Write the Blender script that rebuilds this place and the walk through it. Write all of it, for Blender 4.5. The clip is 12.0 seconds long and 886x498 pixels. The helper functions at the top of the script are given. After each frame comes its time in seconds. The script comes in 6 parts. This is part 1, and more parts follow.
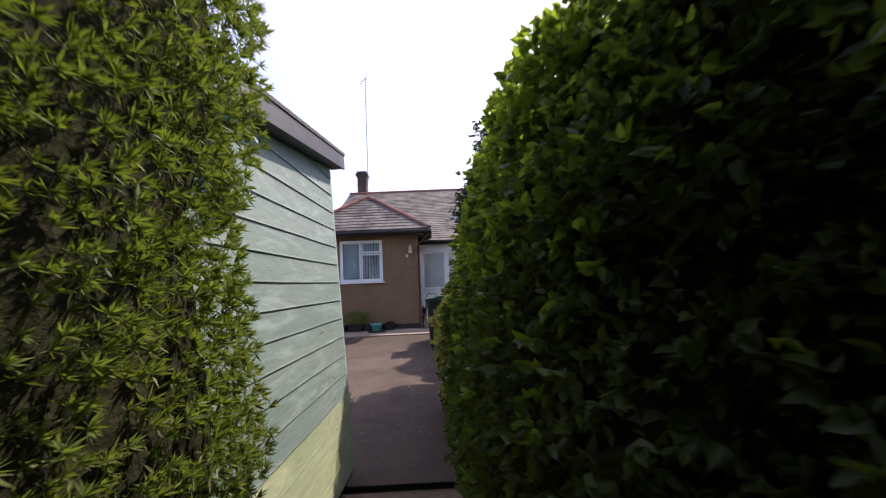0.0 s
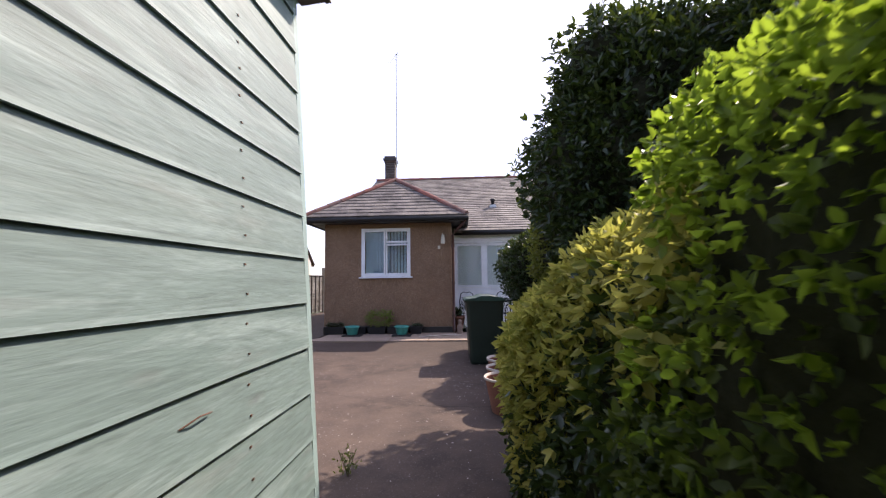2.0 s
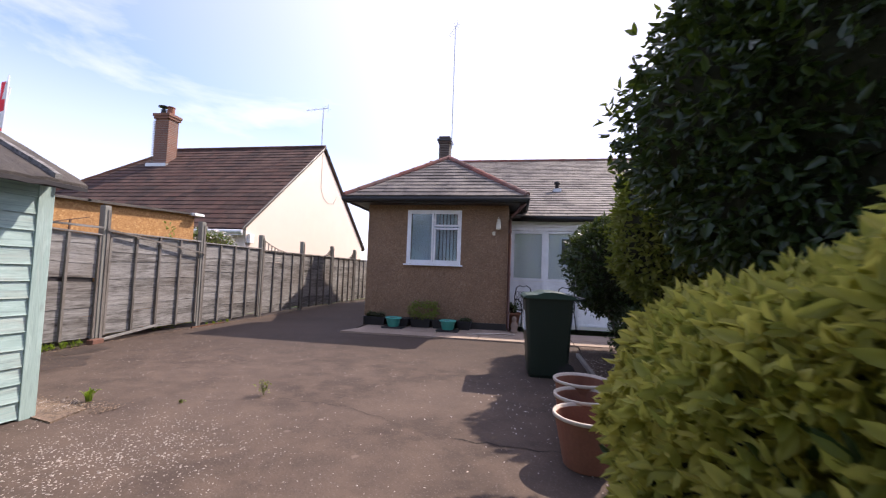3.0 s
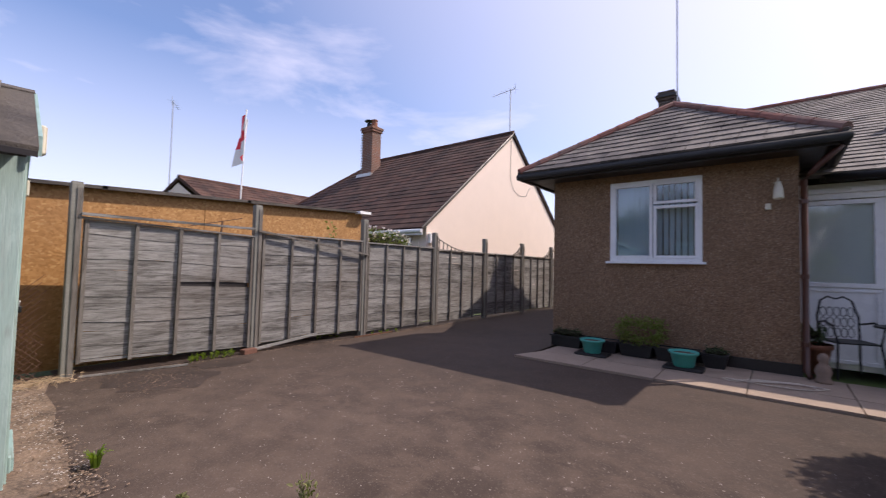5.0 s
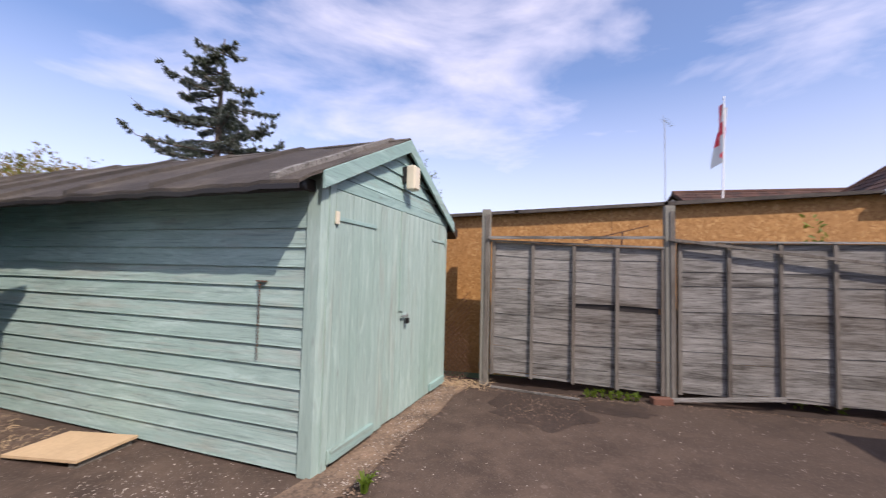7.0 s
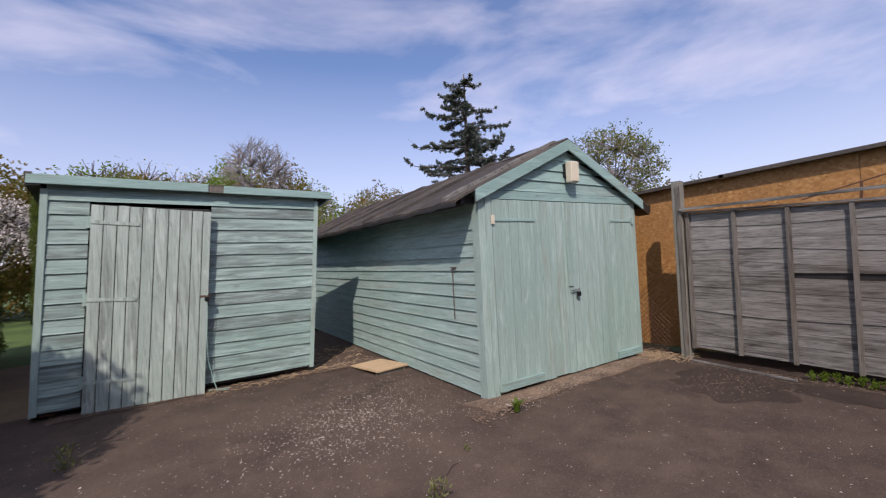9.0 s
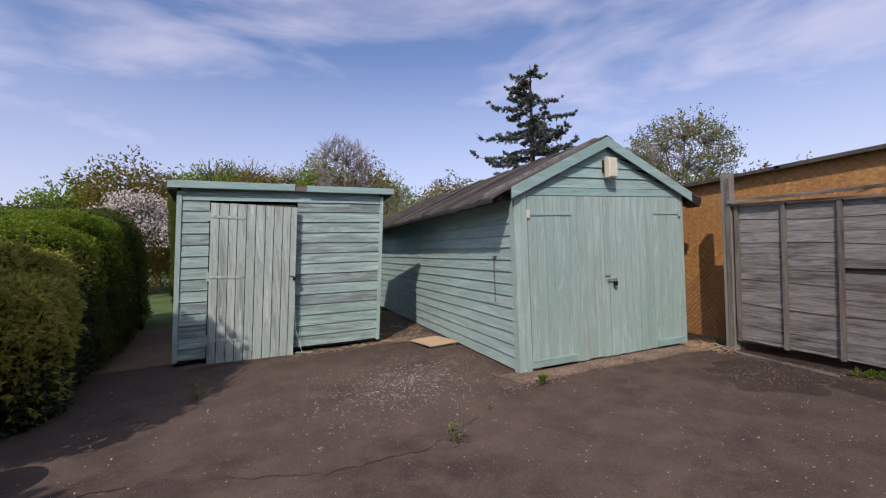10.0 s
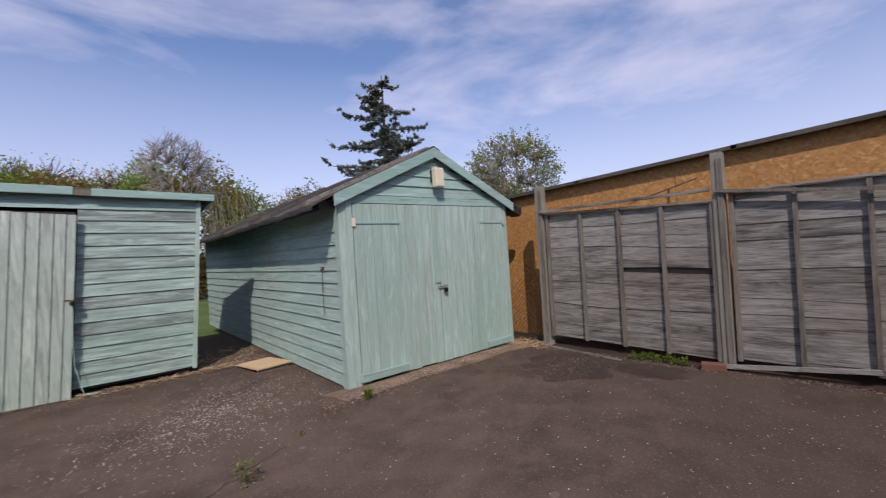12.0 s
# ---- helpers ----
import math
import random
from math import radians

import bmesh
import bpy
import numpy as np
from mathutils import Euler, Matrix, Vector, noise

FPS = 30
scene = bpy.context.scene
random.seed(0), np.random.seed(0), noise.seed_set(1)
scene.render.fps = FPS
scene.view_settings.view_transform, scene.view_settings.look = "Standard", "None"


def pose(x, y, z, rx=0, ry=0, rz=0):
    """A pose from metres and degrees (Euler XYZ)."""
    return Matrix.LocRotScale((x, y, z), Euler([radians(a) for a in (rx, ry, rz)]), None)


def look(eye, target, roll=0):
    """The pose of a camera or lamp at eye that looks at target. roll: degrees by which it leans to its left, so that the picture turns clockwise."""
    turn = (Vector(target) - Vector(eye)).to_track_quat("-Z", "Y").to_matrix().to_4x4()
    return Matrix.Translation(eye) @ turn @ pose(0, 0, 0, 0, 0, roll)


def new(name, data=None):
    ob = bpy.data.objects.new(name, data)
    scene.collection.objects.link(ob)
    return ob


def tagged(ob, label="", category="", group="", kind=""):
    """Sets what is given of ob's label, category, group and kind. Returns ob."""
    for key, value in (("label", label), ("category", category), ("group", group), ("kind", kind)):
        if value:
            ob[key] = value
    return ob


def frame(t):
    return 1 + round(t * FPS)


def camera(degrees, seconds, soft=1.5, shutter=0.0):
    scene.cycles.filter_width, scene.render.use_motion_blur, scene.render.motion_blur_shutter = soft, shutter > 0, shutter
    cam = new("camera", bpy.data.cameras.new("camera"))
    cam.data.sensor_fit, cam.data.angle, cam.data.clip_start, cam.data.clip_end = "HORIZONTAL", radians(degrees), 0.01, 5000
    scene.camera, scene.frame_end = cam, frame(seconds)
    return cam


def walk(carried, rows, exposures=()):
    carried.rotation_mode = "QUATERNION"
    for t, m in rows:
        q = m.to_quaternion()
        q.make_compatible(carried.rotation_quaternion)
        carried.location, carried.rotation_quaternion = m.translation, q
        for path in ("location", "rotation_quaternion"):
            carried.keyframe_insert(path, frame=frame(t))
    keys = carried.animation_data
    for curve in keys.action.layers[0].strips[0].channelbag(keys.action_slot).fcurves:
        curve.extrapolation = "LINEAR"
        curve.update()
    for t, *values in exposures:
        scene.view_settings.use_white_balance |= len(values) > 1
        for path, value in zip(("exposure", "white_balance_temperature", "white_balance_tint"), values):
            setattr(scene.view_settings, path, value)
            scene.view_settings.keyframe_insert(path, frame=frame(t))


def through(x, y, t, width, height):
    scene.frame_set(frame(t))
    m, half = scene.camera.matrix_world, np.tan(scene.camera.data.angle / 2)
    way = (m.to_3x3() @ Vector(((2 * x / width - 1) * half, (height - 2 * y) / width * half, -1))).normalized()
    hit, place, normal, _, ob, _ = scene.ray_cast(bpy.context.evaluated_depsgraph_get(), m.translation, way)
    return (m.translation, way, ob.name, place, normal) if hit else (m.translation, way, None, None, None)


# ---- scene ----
cam = camera(93.9, 12.0, 1.2, 0.2)
PATH = [
    (0, (-0.188, 0.41, 1.256), (-0.154, 2.403, 1.422), -2.5),
    (0.5, (-0.273, 0.822, 1.219), (-0.343, 2.814, 1.385), -2.9),
    (1, (-0.327, 1.269, 1.201), (-0.266, 3.261, 1.371), -2.4),
    (1.5, (-0.357, 1.755, 1.225), (-0.435, 3.749, 1.359), 0.8),
    (2, (-0.432, 2.227, 1.221), (-0.531, 4.218, 1.384), -0.8),
    (2.5, (-0.411, 2.842, 1.194), (-0.535, 4.834, 1.329), -2.3),
    (2.7, (-0.442, 3.063, 1.198), (-0.647, 5.048, 1.327), -0.6),
    (4.3, (-0.799, 4.957, 1.234), (-1.584, 6.793, 1.345), 0.4),
    (4.5, (-0.837, 5.203, 1.236), (-1.694, 7.006, 1.358), 0.2),
    (5, (-0.944, 5.732, 1.232), (-2.201, 7.285, 1.32), 1.4),
    (5.5, (-1.126, 6.277, 1.2), (-2.7, 7.509, 1.225), 0.5),
    (6, (-1.33, 6.75, 1.245), (-3.193, 7.476, 1.291), 1.7),
    (6.5, (-1.61, 7.156, 1.255), (-3.601, 7.312, 1.353), 2.8),
    (7, (-1.815, 7.445, 1.278), (-3.742, 6.922, 1.392), 1.4),
    (7.5, (-1.84, 7.759, 1.286), (-3.494, 6.643, 1.426), 1.6),
    (7.7, (-1.806, 7.868, 1.283), (-3.402, 6.67, 1.422), 0.1),
    (9.3, (-1.558, 9.01, 1.312), (-2.643, 7.33, 1.337), -2.4),
    (9.5, (-1.618, 9.153, 1.323), (-2.609, 7.416, 1.341), -2.0),
    (10, (-1.566, 9.443, 1.313), (-2.463, 7.656, 1.307), -2.3),
    (10.5, (-1.532, 9.712, 1.293), (-2.519, 7.972, 1.253), -2.6),
    (11, (-1.627, 9.815, 1.305), (-2.61, 8.074, 1.275), -2.7),
    (11.5, (-1.823, 9.778, 1.279), (-2.94, 8.12, 1.294), -3.1),
    (12, (-2.035, 9.582, 1.277), (-3.428, 8.146, 1.29), -3.7),
]
walk(cam, [(t, look(eye, target, roll)) for t, eye, target, roll in PATH], [(0.0, 0.75, 6850, 19), (2.0, 0.95, 6850, 19), (2.7, 0.9, 6850, 19), (4.5, 0.42, 6850, 19), (5.5, 0.3, 6850, 19), (6.5, 0.35, 6850, 19), (7.5, 0.3, 6750, 18), (9.5, -0.2, 6650, 18), (12.0, -0.2, 6650, 18)])

# ---- world, sun and sky ----
SUN_DIR = Vector((0.46, 0.525, 0.716)).normalized()
world = bpy.data.worlds.new("sky")
scene.world = world
world.use_nodes = True


class Nodes:
    """Short hand for building a node tree."""

    def __init__(self, tree):
        self.t = tree

    def add(self, kind, inputs=None, **props):
        n = self.t.nodes.new("ShaderNode" + kind)
        for key, value in props.items():
            setattr(n, key, value)
        for key, value in (inputs or {}).items():
            self.put(n.inputs[key], value)
        return n

    def put(self, socket, value):
        if isinstance(value, bpy.types.NodeSocket):
            self.t.links.new(value, socket)
        elif isinstance(value, bpy.types.Node):
            self.t.links.new(value.outputs[0], socket)
        elif socket.type == "RGBA" and len(value) == 3:
            socket.default_value = (*value, 1)
        else:
            socket.default_value = value

    def noise(self, vector, scale, detail=4.0, rough=0.55, distortion=0.0):
        return self.add("TexNoise", {"Vector": vector, "Scale": scale, "Detail": detail, "Roughness": rough, "Distortion": distortion}).outputs["Fac"]

    def ramp(self, fac, *stops):
        n = self.add("ValToRGB", {"Fac": fac})
        el = n.color_ramp.elements
        while len(el) < len(stops):
            el.new(0.5)
        for e, (at, value) in zip(el, stops):
            e.position = at
            e.color = (value, value, value, 1) if isinstance(value, (int, float)) else (*value, 1)
        return n.outputs["Color"]

    def mix(self, fac, a, b, blend="MIX"):
        n = self.add("Mix", data_type="RGBA", blend_type=blend)
        self.put(n.inputs[0], fac)
        self.put(n.inputs[6], a)
        self.put(n.inputs[7], b)
        return n.outputs[2]

    def math(self, op, a, b=0.0):
        n = self.add("Math", operation=op)
        self.put(n.inputs[0], a)
        self.put(n.inputs[1], b)
        return n.outputs[0]

    def stretch(self, vector, scale, offset=None):
        n = self.add("Mapping", {"Vector": vector, "Scale": scale})
        if offset is not None:
            self.put(n.inputs["Location"], offset)
        return n.outputs[0]


wn = Nodes(world.node_tree)
world.node_tree.nodes.clear()
sky = wn.add("TexSky", sky_type="NISHITA", sun_disc=False, sun_elevation=math.asin(SUN_DIR.z),
             sun_rotation=math.atan2(SUN_DIR.x, SUN_DIR.y), air_density=1.0, dust_density=1.4, ozone_density=2.2)
way = wn.add("TexCoord").outputs["Generated"]
flat = wn.stretch(way, (0.9, 1.3, 3.6))
cloud = wn.ramp(wn.noise(flat, 2.1, 8, 0.55, 0.3), (0.42, 0.0), (0.74, 1.0))
haze = wn.ramp(wn.add("SeparateXYZ", {"Vector": way}).outputs["Z"], (0.0, 0.62), (0.42, 0.06))
towards = wn.add("VectorMath", {0: way, 1: tuple(SUN_DIR)}, operation="DOT_PRODUCT").outputs["Value"]
veil = wn.ramp(towards, (0.1, 0.0), (0.5, 0.28), (0.88, 0.6))
cover = wn.math("MAXIMUM", wn.math("MULTIPLY", cloud, 0.58), wn.math("MAXIMUM", haze, veil))
blue = wn.mix(1.0, sky.outputs[0], (0.80, 1.04, 1.33), "MULTIPLY")
seen = wn.mix(cover, blue, (8.4, 8.1, 9.3))
back = wn.add("Background", {"Color": seen, "Strength": 0.13})
wn.add("OutputWorld", {"Surface": back.outputs[0]})

sun = new("sun", bpy.data.lights.new("sun", "SUN"))
sun.data.energy, sun.data.angle, sun.data.color = 4.0, radians(0.6), (1.0, 0.92, 0.82)
sun.matrix_world = look((0, 0, 30), Vector((0, 0, 30)) - SUN_DIR)

# ---- materials ----


def material(name, build, bump=0.0, bump_distance=0.01):
    m = bpy.data.materials.new(name)
    m.use_nodes = True
    m.node_tree.nodes.clear()
    n = Nodes(m.node_tree)
    shader = n.add("BsdfPrincipled")
    out = n.add("OutputMaterial")
    m.node_tree.links.new(shader.outputs[0], out.inputs["Surface"])
    result = build(n, shader)
    if result is not None:
        if bump:
            n.put(shader.inputs["Normal"], n.add("Bump", {"Height": result, "Strength": bump, "Distance": bump_distance}).outputs[0])
    return m


def painted_wood(name, along, paint, bare, wear=0.5, dirt=(0.13, 0.16, 0.08), chalk=0.5, soot=0.5, fine_scale=20.0):
    """Weathered paint over timber; along is the axis of the grain."""

    def build(n, s):
        co = n.add("TexCoord").outputs["Object"]
        rnd = n.add("ObjectInfo").outputs["Random"]
        jump = n.add("CombineXYZ", {0: n.math("MULTIPLY", rnd, 37.0), 1: n.math("MULTIPLY", rnd, 11.0), 2: n.math("MULTIPLY", rnd, 23.0)}).outputs[0]
        scale = [fine_scale] * 3
        scale[along] = 1.3
        grain_at = n.stretch(co, tuple(scale), jump)
        bands = n.add("TexWave", {"Vector": n.stretch(co, tuple(0.35 if i == along else 5.0 for i in range(3)), jump), "Scale": 1.6, "Distortion": 9.0, "Detail": 3.0, "Detail Scale": 1.4}, bands_direction="DIAGONAL").outputs["Fac"]
        grain = n.math("ADD", n.math("MULTIPLY", n.noise(grain_at, 1.6, 6, 0.62, 0.6), 0.9), n.math("MULTIPLY", bands, 0.1))
        fine = n.noise(grain_at, 6.5, 3, 0.6)
        soft = [3.5, 3.5, 3.5]
        soft[along] = 0.8
        patch = n.noise(n.stretch(co, tuple(soft), jump), 1.3, 5, 0.6, 0.3)
        knots = n.add("TexVoronoi", {"Vector": n.stretch(co, tuple(2.2 if i == along else 7.0 for i in range(3)), jump), "Scale": 1.0}).outputs["Distance"]
        knot = n.ramp(knots, (0.03, 1.0), (0.11, 0.0))
        hue = n.mix(n.ramp(n.noise(co, 0.9, 3), (0.3, 0.0), (0.7, 1.0)), paint, tuple(c * k for c, k in zip(paint, (0.86, 0.94, 0.9))))
        hue = n.mix(n.math("MULTIPLY", rnd, 0.35), hue, tuple(min(1, c * 1.22 + 0.02) for c in paint))
        each = n.math("MULTIPLY", n.math("SUBTRACT", n.math("FRACT", n.math("MULTIPLY", rnd, 7.13)), 0.5), 0.2 * wear)
        worn = n.ramp(n.math("ADD", n.math("ADD", n.math("MULTIPLY", grain, 0.55), n.math("MULTIPLY", patch, 0.55)), each), (0.66 - 0.13 * wear, 0.0), (0.86 - 0.13 * wear, 1.0))
        colour = n.mix(n.math("MULTIPLY", worn, 0.8), hue, bare)
        colour = n.mix(n.ramp(fine, (0.25, 0.35), (0.55, 0.0)), colour, tuple(c * 0.45 for c in paint))
        colour = n.mix(n.math("MULTIPLY", knot, 0.45), colour, tuple(c * 0.5 for c in bare))
        colour = n.mix(n.ramp(patch, (0.56, 0.0), (0.9, 0.5)), colour, dirt)
        smear = n.noise(n.stretch(co, tuple(1.1 if i == along else 9.0 for i in range(3)), jump), 1.5, 7, 0.72, 0.9)
        streak = n.noise(n.stretch(co, tuple(0.9 if i == along else 34.0 for i in range(3)), jump), 1.7, 4, 0.7, 0.4)
        colour = n.mix(n.math("MULTIPLY", n.ramp(smear, (0.50, 0.0), (0.68, 1.0)), chalk), colour, tuple(min(0.7, c * 1.35 + 0.07) for c in paint))
        colour = n.mix(n.math("MULTIPLY", n.ramp(streak, (0.30, 1.0), (0.46, 0.0)), soot), colour, tuple(c * 0.38 for c in paint))
        colour = n.mix(n.math("MULTIPLY", n.ramp(smear, (0.30, 1.0), (0.42, 0.0)), soot), colour, tuple(c * 0.5 for c in paint))
        n.put(s.inputs["Base Color"], colour)
        n.put(s.inputs["Roughness"], n.ramp(grain, (0.2, 0.55), (0.9, 0.85)))
        return n.math("ADD", n.math("MULTIPLY", grain, 0.7), n.math("SUBTRACT", n.math("MULTIPLY", fine, 0.3), n.math("MULTIPLY", knot, 0.4)))

    return material(name, build, 0.55, 0.004)


TEAL, BARE = (0.255, 0.385, 0.372), (0.27, 0.275, 0.25)
teal_x = painted_wood("teal painted boards lying along", 0, TEAL, BARE, 0.5)
teal_y = painted_wood("teal painted boards running deep", 1, (0.30, 0.415, 0.395), (0.38, 0.40, 0.37), 0.6, soot=0.75, chalk=0.6)
shed_x = painted_wood("peeling teal boards lying along", 0, (0.27, 0.375, 0.355), (0.085, 0.095, 0.095), 1.15, (0.16, 0.19, 0.17), 0.8, 0.9)
shed_z = painted_wood("peeling teal planks upright", 2, (0.35, 0.42, 0.39), (0.12, 0.125, 0.115), 0.9, (0.16, 0.18, 0.15), 0.7, 0.8)
teal_z = painted_wood("teal painted boards upright", 2, (0.30, 0.405, 0.378), (0.34, 0.36, 0.33), 0.5, soot=0.3, chalk=0.6)
# Path-side wall and nest box: one even tone, darker than the front boards.
side_y = painted_wood("dark teal boards running deep", 1, (0.168, 0.228, 0.208), (0.28, 0.30, 0.28), 0.5, (0.20, 0.245, 0.20), 0.8, 0.3, 16.0)
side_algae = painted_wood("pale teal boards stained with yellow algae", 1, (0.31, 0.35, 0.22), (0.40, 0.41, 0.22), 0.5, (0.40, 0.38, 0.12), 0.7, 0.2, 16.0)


def silvered(name, along, dark, mid, light, scale=26.0):
    """Old unpainted softwood: brown in its pores, silver on its ridges."""

    def build(n, s):
        co = n.add("TexCoord").outputs["Object"]
        rnd = n.add("ObjectInfo").outputs["Random"]
        jump = n.add("CombineXYZ", {0: n.math("MULTIPLY", rnd, 31.0), 1: n.math("MULTIPLY", rnd, 17.0), 2: n.math("MULTIPLY", rnd, 13.0)}).outputs[0]
        lines = n.noise(n.stretch(co, tuple(1.6 if i == along else scale for i in range(3)), jump), 1.5, 7, 0.68, 0.9)
        broad = n.noise(n.stretch(co, tuple(1.3 if i == along else 7.0 for i in range(3)), jump), 1.2, 6, 0.66, 0.7)
        pores = n.noise(n.stretch(co, tuple(7.0 if i == along else 130.0 for i in range(3)), jump), 1.0, 3, 0.6)
        tone = n.math("ADD", n.math("MULTIPLY", lines, 0.48), n.math("MULTIPLY", broad, 0.52))
        tone = n.math("ADD", tone, n.math("MULTIPLY", n.math("SUBTRACT", n.math("FRACT", n.math("MULTIPLY", rnd, 5.37)), 0.5), 0.13))
        c = n.ramp(tone, (0.33, dark), (0.43, mid), (0.52, tuple((a + b) / 2 for a, b in zip(mid, light))), (0.66, light))
        c = n.mix(n.ramp(pores, (0.32, 0.6), (0.5, 0.0)), c, dark)
        c = n.mix(n.ramp(n.noise(co, 0.9, 4, 0.6), (0.5, 0.0), (0.7, 0.35)), c, tuple(a * b for a, b in zip(mid, (0.95, 0.78, 0.66))))
        n.put(s.inputs["Base Color"], c)
        s.inputs["Roughness"].default_value = 0.85
        s.inputs["Specular IOR Level"].default_value = 0.25
        return n.math("ADD", lines, n.math("MULTIPLY", pores, 0.4))

    return material(name, build, 0.8, 0.005)


fence_y = silvered("silvered fence wood lying along", 1, (0.035, 0.031, 0.028), (0.13, 0.124, 0.116), (0.31, 0.303, 0.29), 24.0)
fence_z = silvered("silvered fence wood upright", 2, (0.05, 0.043, 0.037), (0.13, 0.115, 0.10), (0.21, 0.195, 0.175), 40.0)


def plain(name, colour, rough=0.5, metal=0.0, grain=40.0, vary=0.15, bump=0.15, distance=0.003, **more):
    def build(n, s):
        co = n.add("TexCoord").outputs["Object"]
        a, b = n.noise(co, grain, 5, 0.6), n.noise(co, grain * 0.08, 4, 0.6)
        mixed = n.math("ADD", n.math("MULTIPLY", a, 0.5), n.math("MULTIPLY", b, 0.5))
        dark, light = (tuple(max(0, min(1, c * k)) for c in colour) for k in (1 - vary, 1 + vary))
        n.put(s.inputs["Base Color"], n.mix(n.ramp(mixed, (0.3, 0.0), (0.7, 1.0)), dark, light))
        n.put(s.inputs["Roughness"], n.ramp(b, (0.3, max(0.02, rough - 0.08)), (0.7, min(1, rough + 0.08))))
        s.inputs["Metallic"].default_value = metal
        for key, value in more.items():
            s.inputs[key].default_value = value
        return a

    return material(name, build, bump, distance)


def tarmac_build(n, s):
    co = n.add("TexCoord").outputs["Object"]
    stones = n.add("TexVoronoi", {"Vector": co, "Scale": 130.0}).outputs["Color"]
    speck = n.add("SeparateColor", {"Color": stones}).outputs[0]
    big = n.noise(co, 0.55, 6, 0.62, 0.5)
    mid = n.noise(co, 3.2, 6, 0.65, 0.3)
    small = n.noise(co, 45.0, 3, 0.6)
    c = n.mix(n.ramp(big, (0.40, 0.0), (0.60, 1.0)), (0.054, 0.038, 0.030), (0.092, 0.066, 0.052))
    c = n.mix(n.ramp(mid, (0.42, 0.0), (0.66, 0.7)), c, (0.128, 0.092, 0.071))
    c = n.mix(n.ramp(n.noise(co, 1.4, 5, 0.7, 1.2), (0.60, 0.0), (0.8, 0.35)), c, (0.038, 0.026, 0.021))
    c = n.mix(n.ramp(n.add("TexVoronoi", {"Vector": n.mix(0.05, co, n.add("TexNoise", {"Vector": co, "Scale": 9.0}).outputs["Color"]), "Scale": 3.3}).outputs["Distance"], (0.06, 0.55), (0.10, 0.0)), c, (0.19, 0.145, 0.12))
    # Tone darkens with distance from a point near (-2.6, 6.6).
    turn = n.add("VectorMath", {0: n.stretch(co, (0.8, 1.0, 0.0), (2.1, -6.6, 0.0))}, operation="LENGTH").outputs["Value"]
    edge = n.math("ADD", n.math("MULTIPLY", turn, 0.2), n.math("MULTIPLY", n.math("SUBTRACT", big, 0.5), 0.35))
    c = n.mix(n.ramp(edge, (0.34, 0.0), (0.66, 0.5)), c, (0.045, 0.032, 0.025))
    c = n.mix(n.ramp(speck, (0.0, 0.22), (0.35, 0.0)), c, (0.02, 0.017, 0.015))
    c = n.mix(n.ramp(speck, (0.9, 0.0), (0.99, 0.35)), c, (0.20, 0.17, 0.15))
    n.put(s.inputs["Base Color"], c)
    n.put(s.inputs["Roughness"], n.ramp(mid, (0.3, 0.82), (0.7, 0.95)))
    s.inputs["Specular IOR Level"].default_value = 0.25
    return n.math("ADD", n.math("MULTIPLY", small, 0.5), n.math("MULTIPLY", speck, 0.5))


tarmac = material("worn brown grey tarmac", tarmac_build, 0.5, 0.004)


def grass_build(n, s):
    co = n.add("TexCoord").outputs["Object"]
    a, b = n.noise(co, 60, 4), n.noise(co, 0.7, 5, 0.6)
    c = n.mix(n.ramp(b, (0.35, 0.0), (0.7, 1.0)), (0.05, 0.095, 0.018), (0.11, 0.17, 0.035))
    n.put(s.inputs["Base Color"], n.mix(n.ramp(a, (0.3, 0.6), (0.6, 0.0)), c, (0.03, 0.05, 0.012)))
    s.inputs["Roughness"].default_value = 0.9
    return a


grass = material("mown lawn", grass_build, 0.8, 0.02)


def soil_build(n, s):
    co = n.add("TexCoord").outputs["Object"]
    cell = n.add("TexVoronoi", {"Vector": co, "Scale": 55.0})
    v = n.add("SeparateColor", {"Color": cell.outputs["Color"]}).outputs[0]
    b = n.noise(co, 6, 5, 0.65)
    c = n.mix(v, (0.045, 0.029, 0.02), (0.17, 0.12, 0.088))
    c = n.mix(n.ramp(b, (0.4, 0.0), (0.65, 0.7)), c, (0.075, 0.045, 0.03))
    n.put(s.inputs["Base Color"], c)
    s.inputs["Roughness"].default_value = 0.95
    return n.math("SUBTRACT", b, cell.outputs["Distance"])


soil = material("gritty soil and bark chips", soil_build, 0.9, 0.012)


def dash_build(n, s):
    co = n.add("TexCoord").outputs["Object"]
    cell = n.add("TexVoronoi", {"Vector": n.stretch(co, (1, 1, 0.75)), "Scale": 92.0})
    v = n.add("SeparateColor", {"Color": cell.outputs["Color"]})
    big = n.noise(co, 1.6, 5, 0.6)
    c = n.mix(v.outputs[0], (0.17, 0.095, 0.053), (0.33, 0.205, 0.12))
    c = n.mix(n.ramp(v.outputs[1], (0.86, 0.0), (0.97, 0.6)), c, (0.50, 0.39, 0.28))
    c = n.mix(n.ramp(v.outputs[2], (0.0, 0.55), (0.2, 0.0)), c, (0.07, 0.04, 0.024))
    c = n.mix(n.ramp(big, (0.4, 0.0), (0.75, 0.45)), c, (0.15, 0.09, 0.05))
    n.put(s.inputs["Base Color"], c)
    s.inputs["Roughness"].default_value = 0.9
    return n.math("SUBTRACT", 1.0, cell.outputs["Distance"])


dash = material("brown pebbledash", dash_build, 0.9, 0.008)


